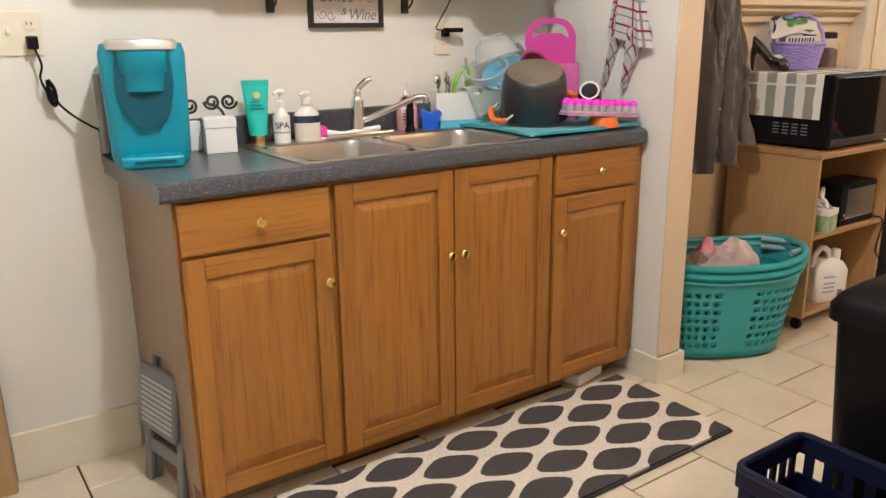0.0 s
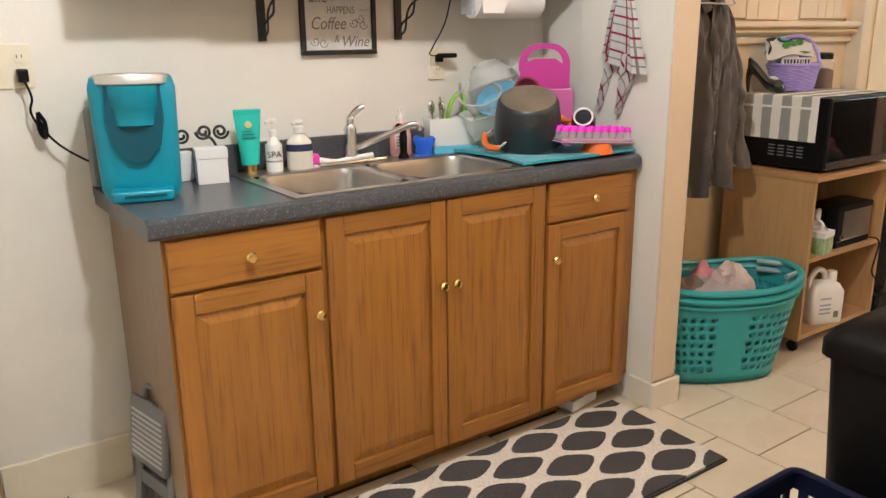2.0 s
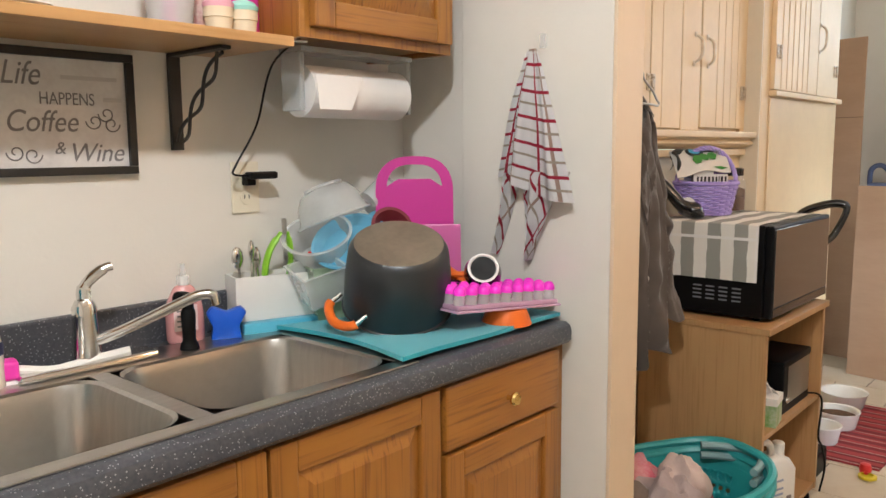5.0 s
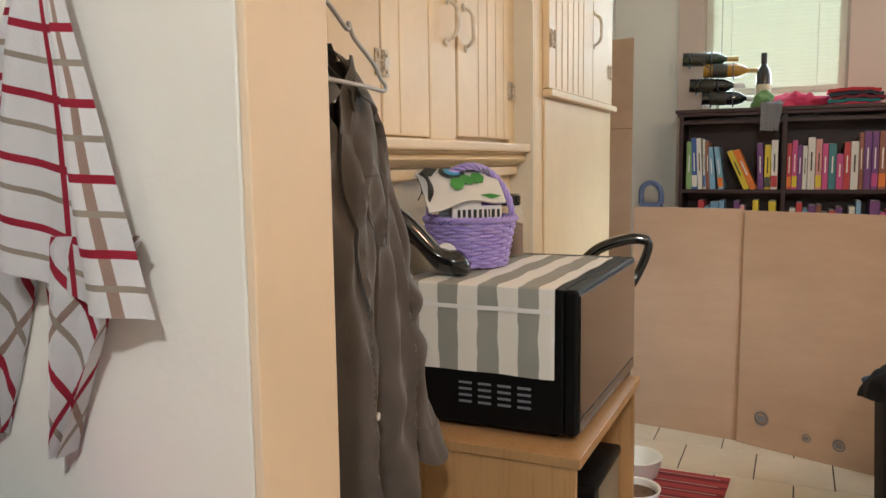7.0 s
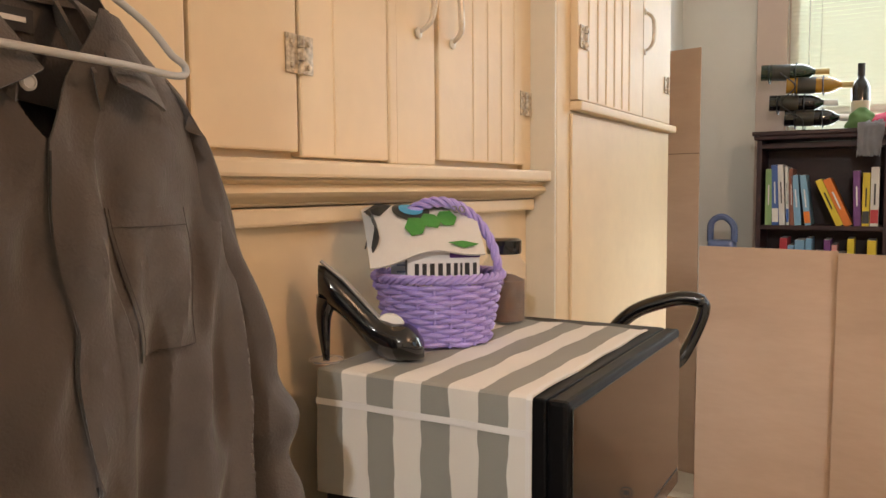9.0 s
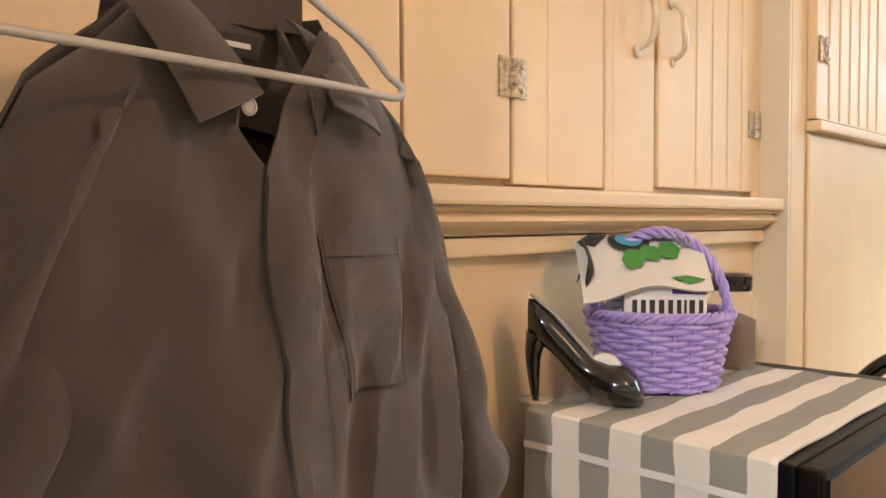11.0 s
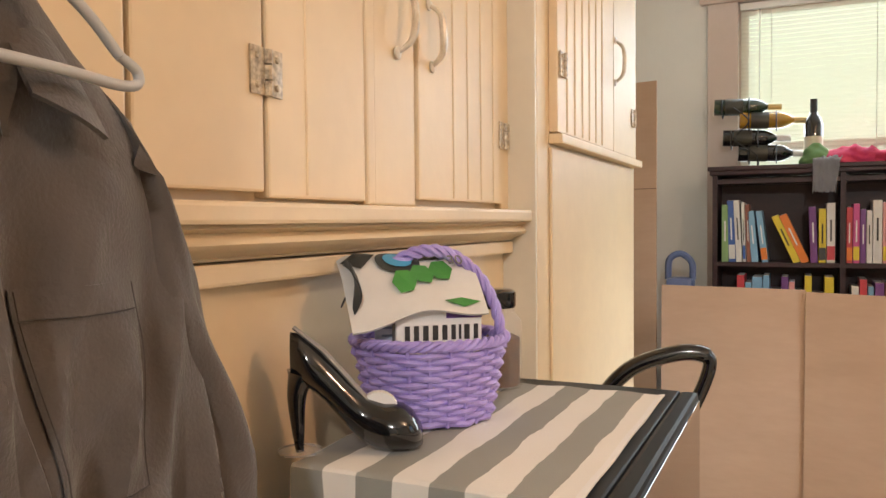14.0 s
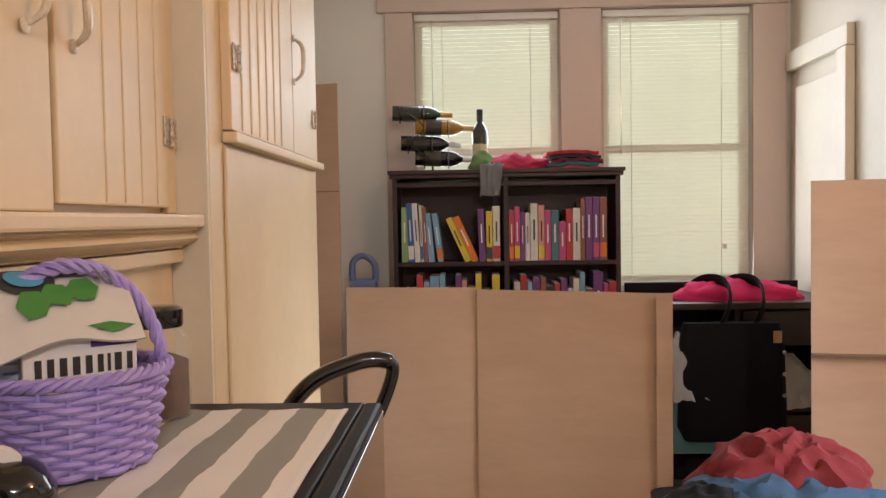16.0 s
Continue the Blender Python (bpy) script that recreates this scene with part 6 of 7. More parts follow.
part("base", lathe([(0.088, 0.003), (0, 0.003)], 30, sy=0.85), LILAC, wk)
pb = thing("pet_pouch", "white foil pouch with green and blue pictures folded open", "pouch", 3.462, 2.125, MT2 + 0.165, -46)


def pouch(u, v):
    return (-0.098 + 0.196 * u, -0.068 + 0.118 * v, -0.004 + 0.072 * math.sin(v * 1.7) + 0.012 * math.sin(u * 3.1) - 0.008 * math.sin(u * 9 + v * 4) * 0.5 - 0.02 * (1 - u) * (1 - v))


part("foil", sheet(pouch, 20, 16, 0.004), material("white_foil", (0.68, 0.67, 0.64), 0.35, spots=0.08, scale=10, bump=0.2, bump_scale=30), pb, smooth=True)


def decal(name, mat, cu, cv, ru, rv, n=6, off=0.003):
    bm = bmesh.new()
    vs = []
    for k in range(n):
        a = 2 * math.pi * k / n
        p = Vector(pouch(cu + ru * math.cos(a), cv + rv * math.sin(a)))
        vs.append(bm.verts.new(p + Vector((0, -0.5 * off, off))))
    c = bm.verts.new(Vector(pouch(cu, cv)) + Vector((0, -0.5 * off, off)))
    for k in range(n):
        bm.faces.new((vs[k], vs[(k + 1) % n], c))
    return part(name, bm, mat, pb)


GRN = material("leaf_green_print", (0.06, 0.26, 0.05), 0.5, spots=0.1)
DKP = material("dark_print", (0.035, 0.04, 0.04), 0.5, spots=0.1)
decal("dark_print", DKP, 0.72, 0.82, 0.26, 0.16, 12)
decal("dark_print", DKP, 0.14, 0.78, 0.13, 0.2, 4)
decal("dark_print", DKP, 0.42, 0.62, 0.17, 0.22, 20, 0.0035)
decal("blue_print", material("blue_print", (0.06, 0.32, 0.55), 0.4), 0.42, 0.63, 0.11, 0.15, 20, 0.0045)
for cu_, cv_ in ((0.42, 0.30), (0.57, 0.40), (0.72, 0.46)):
    decal("green_print", GRN, cu_, cv_, 0.095, 0.14, 6, 0.005)
decal("green_print", GRN, 0.82, 0.10, 0.14, 0.05, 4)
for k in range(5):
    decal("pale_stroke", PAPER, 0.42 + 0.07 * k, 0.93, 0.018, 0.05, 4, 0.0045)
lettering("writing", "30", 0.024, GREY_INK, pb, pose(0.065, -0.018, 0.068, -45))
# shade inside the open mouth, a sheet borrowing the dark print colour
part("mouth_shade", sheet(lambda u, v: (-0.092 + 0.01 * math.sin(v * 3.14), -0.05 + 0.09 * u, 0.0 + 0.05 * v + 0.02 * math.sin(u * 3.14)), 10, 6, 0.002), DKP, pb, smooth=True)
fb2 = thing("medicine_box", "white medicine carton with a bold black title and purple end", "box", 3.455, 2.076, MT2 + 0.097, -50)
part("carton", box(-0.062, 0.062, -0.012, 0.02, 0, 0.068, 0.001), PAPER, fb2)
part("purple_panel", box(0.01, 0.0624, -0.0126, 0.0204, 0.056, 0.0685, 0.0005), material("purple_print", (0.10, 0.03, 0.22), 0.5), fb2)
for k, (a, w_) in enumerate(((-0.05, 0.010), (-0.037, 0.010), (-0.024, 0.011), (-0.010, 0.011), (0.004, 0.010), (0.017, 0.009), (0.028, 0.005), (0.036, 0.011), (0.05, 0.009))):
    part("print", box(a, a + w_ * 0.72, -0.0132, -0.0124, 0.026, 0.047), INK, fb2)
part("print", box(-0.05, 0.03, -0.0132, -0.0124, 0.012, 0.018), GREY_INK, fb2)
part("print", box(-0.0628, -0.0618, -0.006, 0.012, 0.01, 0.055), GREY_INK, fb2)
lb_ = thing("folded_leaflet", "pale blue printed leaflet tucked in the basket", "leaflet", 3.435, 2.115, MT2 + 0.075, -60, rx=-6)
part("leaflet", box(-0.045, 0.045, -0.004, 0.004, 0, 0.095, 0.001), material("pale_blue_paper", (0.48, 0.55, 0.68), 0.7, spots=0.05), lb_)
for k in range(5):
    part("print", box(-0.035, 0.03, -0.0052, -0.0042, 0.03 + 0.011 * k, 0.033 + 0.011 * k), material("blue_grey_ink", (0.2, 0.26, 0.4), 0.7), lb_)
oc = thing("orange_packet", "orange and red packet in the basket", "packet", 3.472, 2.138, MT2 + 0.08, -50)
part("packet", box(-0.02, 0.02, -0.006, 0.006, 0, 0.06, 0.002), material("orange_print", (0.55, 0.14, 0.04), 0.5, second=(0.5, 0.4, 0.3), scale=50), oc)
jar = thing("glass_jar", "glass jar of brown treats with a black clamp lid", "jar", 3.735, 2.095, MT2, 0)
part("treats", lathe([(0, 0.004), (0.042, 0.004), (0.042, 0.085), (0.02, 0.095), (0, 0.09)], 24), material("brown_treats", (0.17, 0.08, 0.04), 0.8, second=(0.05, 0.02, 0.012), scale=35, bump=1.0, bump_scale=45), jar, smooth=True)
part("glass", lathe([(0, 0), (0.045, 0), (0.046, 0.004), (0.046, 0.115), (0.034, 0.13), (0.033, 0.14)], 28), material("jar_glass", (0.85, 0.83, 0.78), 0.05, alpha=0.14, spec=0.8), jar, smooth=True)
part("lid", lathe([(0.034, 0.138), (0.036, 0.142), (0.036, 0.165), (0.028, 0.17), (0, 0.17)], 22), BLACK_GLOSS, jar, smooth=True)
nt_ = thing("paper_note", "small white paper propped by the wall", "paper", 3.72, 2.18, 0.7557 + MH + 0.003, 0)
part("note", box(-0.02, 0.02, 0, 0.002, 0, 0.05), PAPER, nt_)

vac = thing("vacuum_cleaner", "upright vacuum with a black loop handle behind the cart", "vacuum", 4.05, 1.93, 0)
part("handle", sweep(smooth_line([(0.0, 0.08, 0.86), (0.0, 0.06, 0.98), (0.02, 0.0, 1.06), (0.04, -0.09, 1.096), (0.05, -0.145, 1.095), (0.05, -0.155, 1.07), (0.04, -0.13, 1.0), (0.02, -0.10, 0.95), (0.0, -0.02, 0.90)], 7), [0.017] * 30 + [0.014] * 27, 10), BLACK_GLOSS, vac, smooth=True)
part("tube", sweep([(0.0, 0.06, 0.9), (0.0, 0.06, 0.3)], 0.02, 12), GREY_PLASTIC, vac, smooth=True)
part("body", loft([rrect(0.08, 0.08, 0.03, 0.05), rrect(0.085, 0.085, 0.03, 0.1), rrect(0.07, 0.07, 0.03, 0.5), rrect(0.04, 0.04, 0.02, 0.6)]), BLACK_PLASTIC, vac, smooth=True)
part("base", box(-0.11, 0.11, -0.12, 0.1, FLOOR, 0.06, 0.015), BLACK_PLASTIC, vac)
part("trigger", box(-0.012, 0.02, 0.0, 0.05, 0.94, 1.0, 0.006), material("yellow_plastic", (0.70, 0.55, 0.02), 0.4), vac, "yellow release button")

# ---------------------------------------------------------------- shirt on its hanger
HX, HY, HZ = 2.69, 2.04, 1.455
hg = thing("clothes_hanger", "pale grey tubular plastic clothes hanger", "hanger", HX - 0.085, HY - 0.088, HZ, 4)
GREY_TUBE = material("pale_grey_hanger", (0.42, 0.41, 0.39), 0.3, spots=0.05)
part("bar", sweep(smooth_line([(0.19, 0, 0.012), (0.205, 0, 0.004), (0.195, 0, -0.005), (0.12, 0, -0.003), (-0.12, 0, -0.003), (-0.195, 0, -0.005), (-0.205, 0, 0.004), (-0.19, 0, 0.012)], 8), 0.0033, 10), GREY_TUBE, hg, smooth=True)
for s_ in (-1, 1):
    part("shoulder", sweep(smooth_line([(s_ * 0.19, 0, 0.012), (s_ * 0.16, 0, 0.035), (s_ * 0.10, 0, 0.063), (s_ * 0.085, 0, 0.082), (s_ * 0.078, 0, 0.072), (s_ * 0.03, 0, 0.096), (0, 0, 0.104)], 6), 0.0033, 10), GREY_TUBE, hg, smooth=True)
part("hook", sweep(smooth_line([(0, 0, 0.102), (0, 0, 0.14), (0.018, 0.02, 0.165), (0.02, 0.06, 0.185), (0.015, 0.1, 0.18), (0.01, 0.12, 0.15)], 6), 0.003, 8), GREY_TUBE, hg, smooth=True)
pgk = thing("coat_hook", "small metal hook on the cupboard door", "hook", 2.69, 2.226, 1.645)
part("hook", sweep(smooth_line([(0, -0.0002, -0.02), (0, -0.02, -0.03), (0, -0.075, -0.03), (0, -0.09, 0.01)]), 0.005, 8), BLACK_METAL, pgk, smooth=True)
shirt = thing("shirt", "charcoal button-up work shirt hanging open at the collar", "shirt", HX, HY, 0, 4)


def half_w(z):
    """Half-width of the body by height."""
    pts = ((0.70, 0.235), (1.0, 0.225), (1.25, 0.205), (1.38, 0.185), (1.44, 0.155), (1.475, 0.11), (1.50, 0.085), (1.525, 0.07))
    for (za, wa), (zb, wb_) in zip(pts, pts[1:]):
        if z <= zb:
            t = max(0, (z - za) / (zb - za))
            return wa + (wb_ - wa) * t
    return pts[-1][1]


def folds(x, z, side):
    """Long hanging pleats, sharp at the crest, with slanting drag lines from the shoulder."""
    low = min(1.0, max(0.0, (1.44 - z) / 0.42))
    bend = 0.05 * noise.noise(Vector((z * 2.3, side * 3.0, 0.4)))
    a = (x + bend) * 30 + 1.5 * math.sin(z * 3.1) + side
    f = 0.040 * low * (1 - abs(math.sin(a * 0.5 + 0.5)) ** 0.7 * 1.5)
    f += 0.014 * low * math.sin(x * 71 + z * 6 + 2 * side + 2 * math.sin(z * 9))
    drag = noise.noise(Vector((x * 16 - z * 7, z * 3 + x * 2, side * 5 + 1.0)))
    f += 0.014 * (1 - 2 * abs(drag)) * min(1, max(0, (1.5 - z) * 5))
    f += 0.016 * noise.noise(Vector((x * 7, z * 3.2, side * 5))) + 0.005 * noise.noise(Vector((x * 24 + z * 12, z * 10, side)))
    return f


def front_y(x, z):
    w = half_w(z) * (1.22 if x > 0 else 1.0)
    t = max(-1, min(1, x / w))
    d = 0.055 + 0.035 * min(1, max(0, (1.45 - z) * 2.2))
    return -d * (1 - abs(t) ** 2.6) ** 0.6 - folds(x, z, 0) * (1 - abs(t) ** 4)


def body(side):
    def f(u, v):
        z = 0.715 + 0.80 * v + 0.02 * math.sin(u * 7) * (1 - v)
        w = half_w(z)
        if side == "back":
            x = (2 * u - 1) * w * (1.22 if u > 0.5 else 1.0)
            return (x, 0.045 * (1 - abs(2 * u - 1) ** 2.6) ** 0.6 + folds(x, z, 3) * 0.6 * (1 - abs(2 * u - 1) ** 4), z + 0.012 * v)
        x = -w + u * 2 * w
        return (x, front_y(x, z), z)
    return f


part("back_panel", sheet(body("back"), 60, 60, 0.0015), SHIRT, shirt, smooth=True)


def front_panel(side):
    """One half of the shirt's front; the neck opening falls away in a V."""
    def f(u, v):
        z = 0.72 + 0.78 * v + 0.015 * math.sin(u * 7) * (1 - v)
        w = half_w(z)
        open_ = max(0.0, z - 1.385) * 0.6
        if side < 0:
            x0, x1 = -w, -open_ - 0.012
            if x1 < x0 + 0.004:
                x1 = x0 + 0.004
        else:
            x0, x1 = open_ * 0.9 - 0.016, w * 1.22
            if x0 > x1 - 0.004:
                x0 = x1 - 0.004
        x = x0 + (x1 - x0) * u
        return (x, front_y(x, z) - (0.004 if side > 0 and u < 0.2 else 0), z)
    return f


part("front_panel", sheet(front_panel(-1), 80, 90, 0.0018), SHIRT, shirt, smooth=True)
part("front_panel", sheet(front_panel(1), 80, 90, 0.0018), SHIRT, shirt, smooth=True)


def over(x, z, lift):
    return Vector((x, front_y(x, z) - lift, z))


part("placket", sheet(lambda u, v: over(-0.016 + 0.034 * u, 0.73 + 0.65 * v, 0.007), 4, 60, 0.002), SHIRT, shirt, smooth=True)
part("pocket", sheet(lambda u, v: over(0.045 + 0.082 * u, 1.205 + 0.13 * v, 0.0025), 14, 16, 0.0008), SHIRT, shirt, "patch breast pocket", True)
for xa, za, xb, zb in ((0.047, 1.207, 0.047, 1.334), (0.125, 1.207, 0.125, 1.334), (0.047, 1.207, 0.125, 1.207), (0.046, 1.318, 0.126, 1.318)):
    part("seam", sweep([over(xa + (xb - xa) * k / 8, za + (zb - za) * k / 8, 0.005) for k in range(9)], 0.0005, 4), material("dark_thread", (0.045, 0.037, 0.033), 0.9), shirt)
part("back_yoke", sheet(lambda u, v: ((2 * u - 1) * (0.085 + 0.02 * (1 - v)), 0.036 - 0.004 * math.cos((2 * u - 1) * 1.5), 1.43 + 0.115 * v - 0.014 * (2 * u - 1) ** 2), 14, 8, 0.002), SHIRT, shirt, smooth=True)
part("label", box(-0.013, 0.047, 0.0275, 0.0295, 1.487, 1.507), INK, shirt, "woven black neck label")
part("label_bar", box(-0.005, 0.039, 0.0262, 0.0274, 1.495, 1.4995), PAPER, shirt)
LEAVES = {-1: ((-0.058, 1.515), (-0.104, 1.50), (-0.077, 1.414), (-0.022, 1.44)), 1: ((0.042, 1.515), (0.092, 1.485), (0.094, 1.419), (0.046, 1.438))}
for s_ in (-1, 1):
    def collar_leaf(u, v, s_=s_):
        a, b, c, d = [Vector((p[0], 0, p[1])) for p in LEAVES[s_]]
        p = (a * (1 - u) + b * u) * (1 - v) + (d * (1 - u) + c * u) * v
        return p + Vector((0, -0.02 - 0.055 * v ** 0.7 - 0.012 * math.sin(u * 2.6) * (1 - 0.5 * v), 0))
    part("collar_leaf", sheet(collar_leaf, 10, 12, 0.003), SHIRT, shirt, "pointed collar leaf", True)
    part("collar_stand", sheet(lambda u, v, s_=s_: Vector((s_ * (0.075 - 0.035 * u - 0.006 * v), 0.03 - 0.095 * u, 1.50 - 0.085 * u + 0.03 * v)), 12, 4, 0.003), SHIRT, shirt, smooth=True)
part("collar_back", sheet(lambda u, v: ((2 * u - 1) * 0.088, 0.034 - 0.016 * (2 * u - 1) ** 2, 1.515 + 0.04 * v), 12, 4, 0.003), SHIRT, shirt, smooth=True)


def button(x, z, lift):
    p = over(x, z, lift)
    part("button", lathe([(0.0068, 0), (0.0068, 0.002), (0.005, 0.0032), (0.004, 0.0022), (0, 0.002)], 16, m=pose(p.x, p.y, p.z, 90)), material("grey_button", (0.42, 0.40, 0.37), 0.3), shirt, "grey four-hole button", True)


button(-0.03, 1.43, 0.012)
for zz in (0.83, 0.96):
    button(0.0, zz, 0.0092)
for s_, ln in ((1, 0.60), (-1, 0.60)):
    def sleeve(u, v, s_=s_, ln=ln):
        a = 2 * math.pi * u
        c = Vector((s_ * (0.118 + (0.042 if s_ > 0 else 0.0) + 0.125 * min(1, v * 1.7) ** 0.75 - 0.02 * v), -0.008 - 0.05 * v + 0.03 * math.sin(v * 3.3), 1.415 - ln * v))
        r = 0.042 + 0.018 * math.sin(min(1, v * 2.2) * 1.57) - 0.008 * v
        k = 1 + 0.20 * math.sin(2 * a + 9 * v) * min(1, v * 3) + 0.24 * math.sin(v * 40 + 2 * math.cos(a)) * math.exp(-((v - 0.55) / 0.14) ** 2) + 0.2 * noise.noise(Vector((math.cos(a) * 1.5, math.sin(a) * 1.5, v * 7 + s_)))
        return c + Vector((r * 0.85 * k * math.cos(a), r * 0.95 * k * math.sin(a), 0.03 * math.sin(a) * v + (0.055 * math.cos(a) * -s_ * (1 - v))))
    sv = part("sleeve", sheet(sleeve, 44, 90, 0.0015, closed_u=True), SHIRT, shirt, smooth=True)
    part("cuff", sheet(lambda u, v, s_=s_: sleeve(u, 0.90 + 0.1 * v) + Vector((0.002 * math.cos(6.283 * u), 0.002 * math.sin(6.283 * u), 0)), 30, 3, 0.003, closed_u=True), SHIRT, sv, smooth=True)
tag = part("neck_label", box(-0.032, 0.032, -0.0015, 0.0015, -0.011, 0.011, 0.001, m=pose(-0.03, 0.012, 1.487, -8)), INK, shirt, "black woven neck label with pale letters")
for k in range(6):
    part("label_stroke", box(-0.0245 + 0.0085 * k, -0.0195 + 0.0085 * k, -0.0026, -0.0016, -0.004, 0.004, m=pose(-0.03, 0.012, 1.487, -8)), PAPER, tag)
rg = thing("red_garment", "dark red garment hanging behind the grey shirt", "clothes", HX, HY + 0.085, 0, 4)
part("fabric", sheet(lambda u, v: ((2 * u - 1) * (0.12 + 0.12 * (1 - v)), 0.02 * math.sin(u * 15), 0.69 + 0.70 * v), 40, 12, 0.002), material("dark_red_cotton", (0.22, 0.02, 0.03), 0.9, spots=0.15, scale=12), rg, smooth=True)

# ---------------------------------------------------------------- bookcase and what stands on it
bc = thing("bookcase", "dark mahogany bookcase with two columns of shelves", "bookcase", 6.365, 0.886, 0)
BW, BD, BH = 1.11, 0.255, 1.575
for ya in (0.0, BW / 2 - 0.011, BW - 0.022):
    part("upright", box(0.004, BD, ya, ya + 0.022, FLOOR, BH), MAHOGANY, bc)
part("back_panel", box(BD - 0.006, BD, 0.0225, BW - 0.0225, FLOOR, BH), MAHOGANY, bc)
for z_ in (0.06, 0.42, 0.78, 1.165, BH - 0.02):
    for ya, yb in ((0.0225, BW / 2 - 0.0115), (BW / 2 + 0.0115, BW - 0.0225)):
        part("shelf", box(0.006, BD - 0.007, ya, yb, z_ - 0.02, z_), MAHOGANY, bc)
part("crown", box(-0.018, BD, -0.012, BW + 0.012, BH + 0.0004, BH + 0.02, 0.004), MAHOGANY, bc)
part("crown_top", box(-0.028, BD, -0.02, BW + 0.02, BH + 0.0206, BH + 0.04, 0.003), MAHOGANY, bc)
BT = BH + 0.0402
PAL = {"w": (0.72, 0.70, 0.66), "b": (0.05, 0.12, 0.38), "l": (0.22, 0.42, 0.60), "g": (0.25, 0.40, 0.16), "k": (0.04, 0.04, 0.04), "y": (0.72, 0.55, 0.03), "o": (0.75, 0.20, 0.02), "r": (0.50, 0.04, 0.05), "p": (0.55, 0.07, 0.25), "u": (0.17, 0.05, 0.22), "n": (0.28, 0.10, 0.06), "t": (0.05, 0.20, 0.24), "c": (0.70, 0.32, 0.30)}


def book(y, w, h, key, z, lean=0.0, depth=0.17, stripe=None):
    m_ = material("book_" + key, PAL[key], 0.45, spots=0.12, scale=25)
    b = thing("book", {"w": "white", "b": "blue", "l": "light blue", "g": "green", "k": "black", "y": "yellow", "o": "orange", "r": "red", "p": "pink", "u": "purple", "n": "brown", "t": "teal", "c": "coral"}[key] + " paperback book standing on the shelf", "book", 6.375, y, z, 0, group="books in the bookcase", rx=lean)
    part("cover", box(0.0, depth, -w / 2, w / 2, 0, h, 0.0015), m_, b)
    part("pages", box(0.004, depth + 0.001, -w / 2 + 0.002, w / 2 - 0.002, h - 0.004, h + 0.0006), PAPER, b)
    pc = PAPER if key not in "wyc" else INK
    part("title_bar", box(-0.0012, 0.0004, -w * 0.10, w * 0.10, h * 0.36, h * 0.72), pc, b)
    if stripe:
        part("spine_band", box(-0.001, 0.0006, -w / 2 + 0.001, w / 2 - 0.001, h * 0.05, h * 0.28), material("book_" + stripe, PAL[stripe], 0.45, spots=0.12, scale=25), b)
    return b


y = 1.955
for key, w, h, lean, stripe in (("g", 0.03, 0.27, 0, None), ("b", 0.03, 0.29, 2, "w"), ("w", 0.026, 0.29, 3, None), ("w", 0.014, 0.28, 2, "b"), ("n", 0.018, 0.27, 2, None), ("l", 0.03, 0.24, 5, None), ("l", 0.028, 0.24, 7, "o")):
    book(y - w / 2, w, h, key, 1.166, -lean, stripe=stripe)
    y -= w + 0.003
    if lean > 4:
        y -= 0.012
book(1.628, 0.03, 0.235, "y", 1.166, -24)
book(1.592, 0.034, 0.24, "o", 1.166, -24)
y = 1.572
for key, w, h, lean, stripe in (("u", 0.03, 0.255, 2, None), ("y", 0.03, 0.245, 0, "k"), ("w", 0.034, 0.27, 0, "r")):
    book(y - w / 2, w, h, key, 1.166, -lean, stripe=stripe)
    y -= w + 0.003
y = 1.427
for key, w, h, stripe in (("r", 0.024, 0.25, "o"), ("p", 0.026, 0.265, "y"), ("u", 0.022, 0.24, None), ("w", 0.022, 0.235, None), ("w", 0.036, 0.28, None), ("c", 0.03, 0.27, "y"), ("p", 0.028, 0.245, None), ("t", 0.036, 0.245, None), ("p", 0.032, 0.19, None), ("r", 0.03, 0.25, None), ("w", 0.036, 0.255, None), ("n", 0.02, 0.30, None), ("u", 0.034, 0.305, None), ("u", 0.03, 0.305, "p"), ("n", 0.034, 0.305, "o")):
    book(y - w / 2, w, h, key, 1.166, 0, stripe=stripe)
    y -= w + 0.0025
rnd = random.Random(4)
y = 1.955
while y > 0.94:
    w = rnd.uniform(0.02, 0.05)
    if abs(y - w / 2 - 1.441) > 0.045:
        book(y - w / 2, w, rnd.uniform(0.24, 0.33), rnd.choice("rnpwluckyr"), 0.781, 0)
    y -= w + 0.004


def wine(label, x, y, z, m_, rx=0, ry=0, rz=0, neck=INK, lab=None):
    b = thing("wine_bottle", label, "wine bottle", x, y, z, rz, group="wine bottles on the bookcase", rx=rx, ry=ry)
    part("glass", lathe([(0, 0), (0.037, 0), (0.039, 0.004), (0.039, 0.185), (0.03, 0.215), (0.0155, 0.235), (0.0145, 0.30), (0, 0.30)], 24), m_, b, smooth=True)
    part("foil", lathe([(0.0152, 0.235), (0.0158, 0.25), (0.0155, 0.303), (0, 0.304)], 16), neck, b, smooth=True)
    part("label", lathe([(0.0397, 0.05), (0.0397, 0.13)], 24), lab or material("cream_label", (0.62, 0.55, 0.40), 0.6, spots=0.1, scale=40), b, smooth=True)
    return b


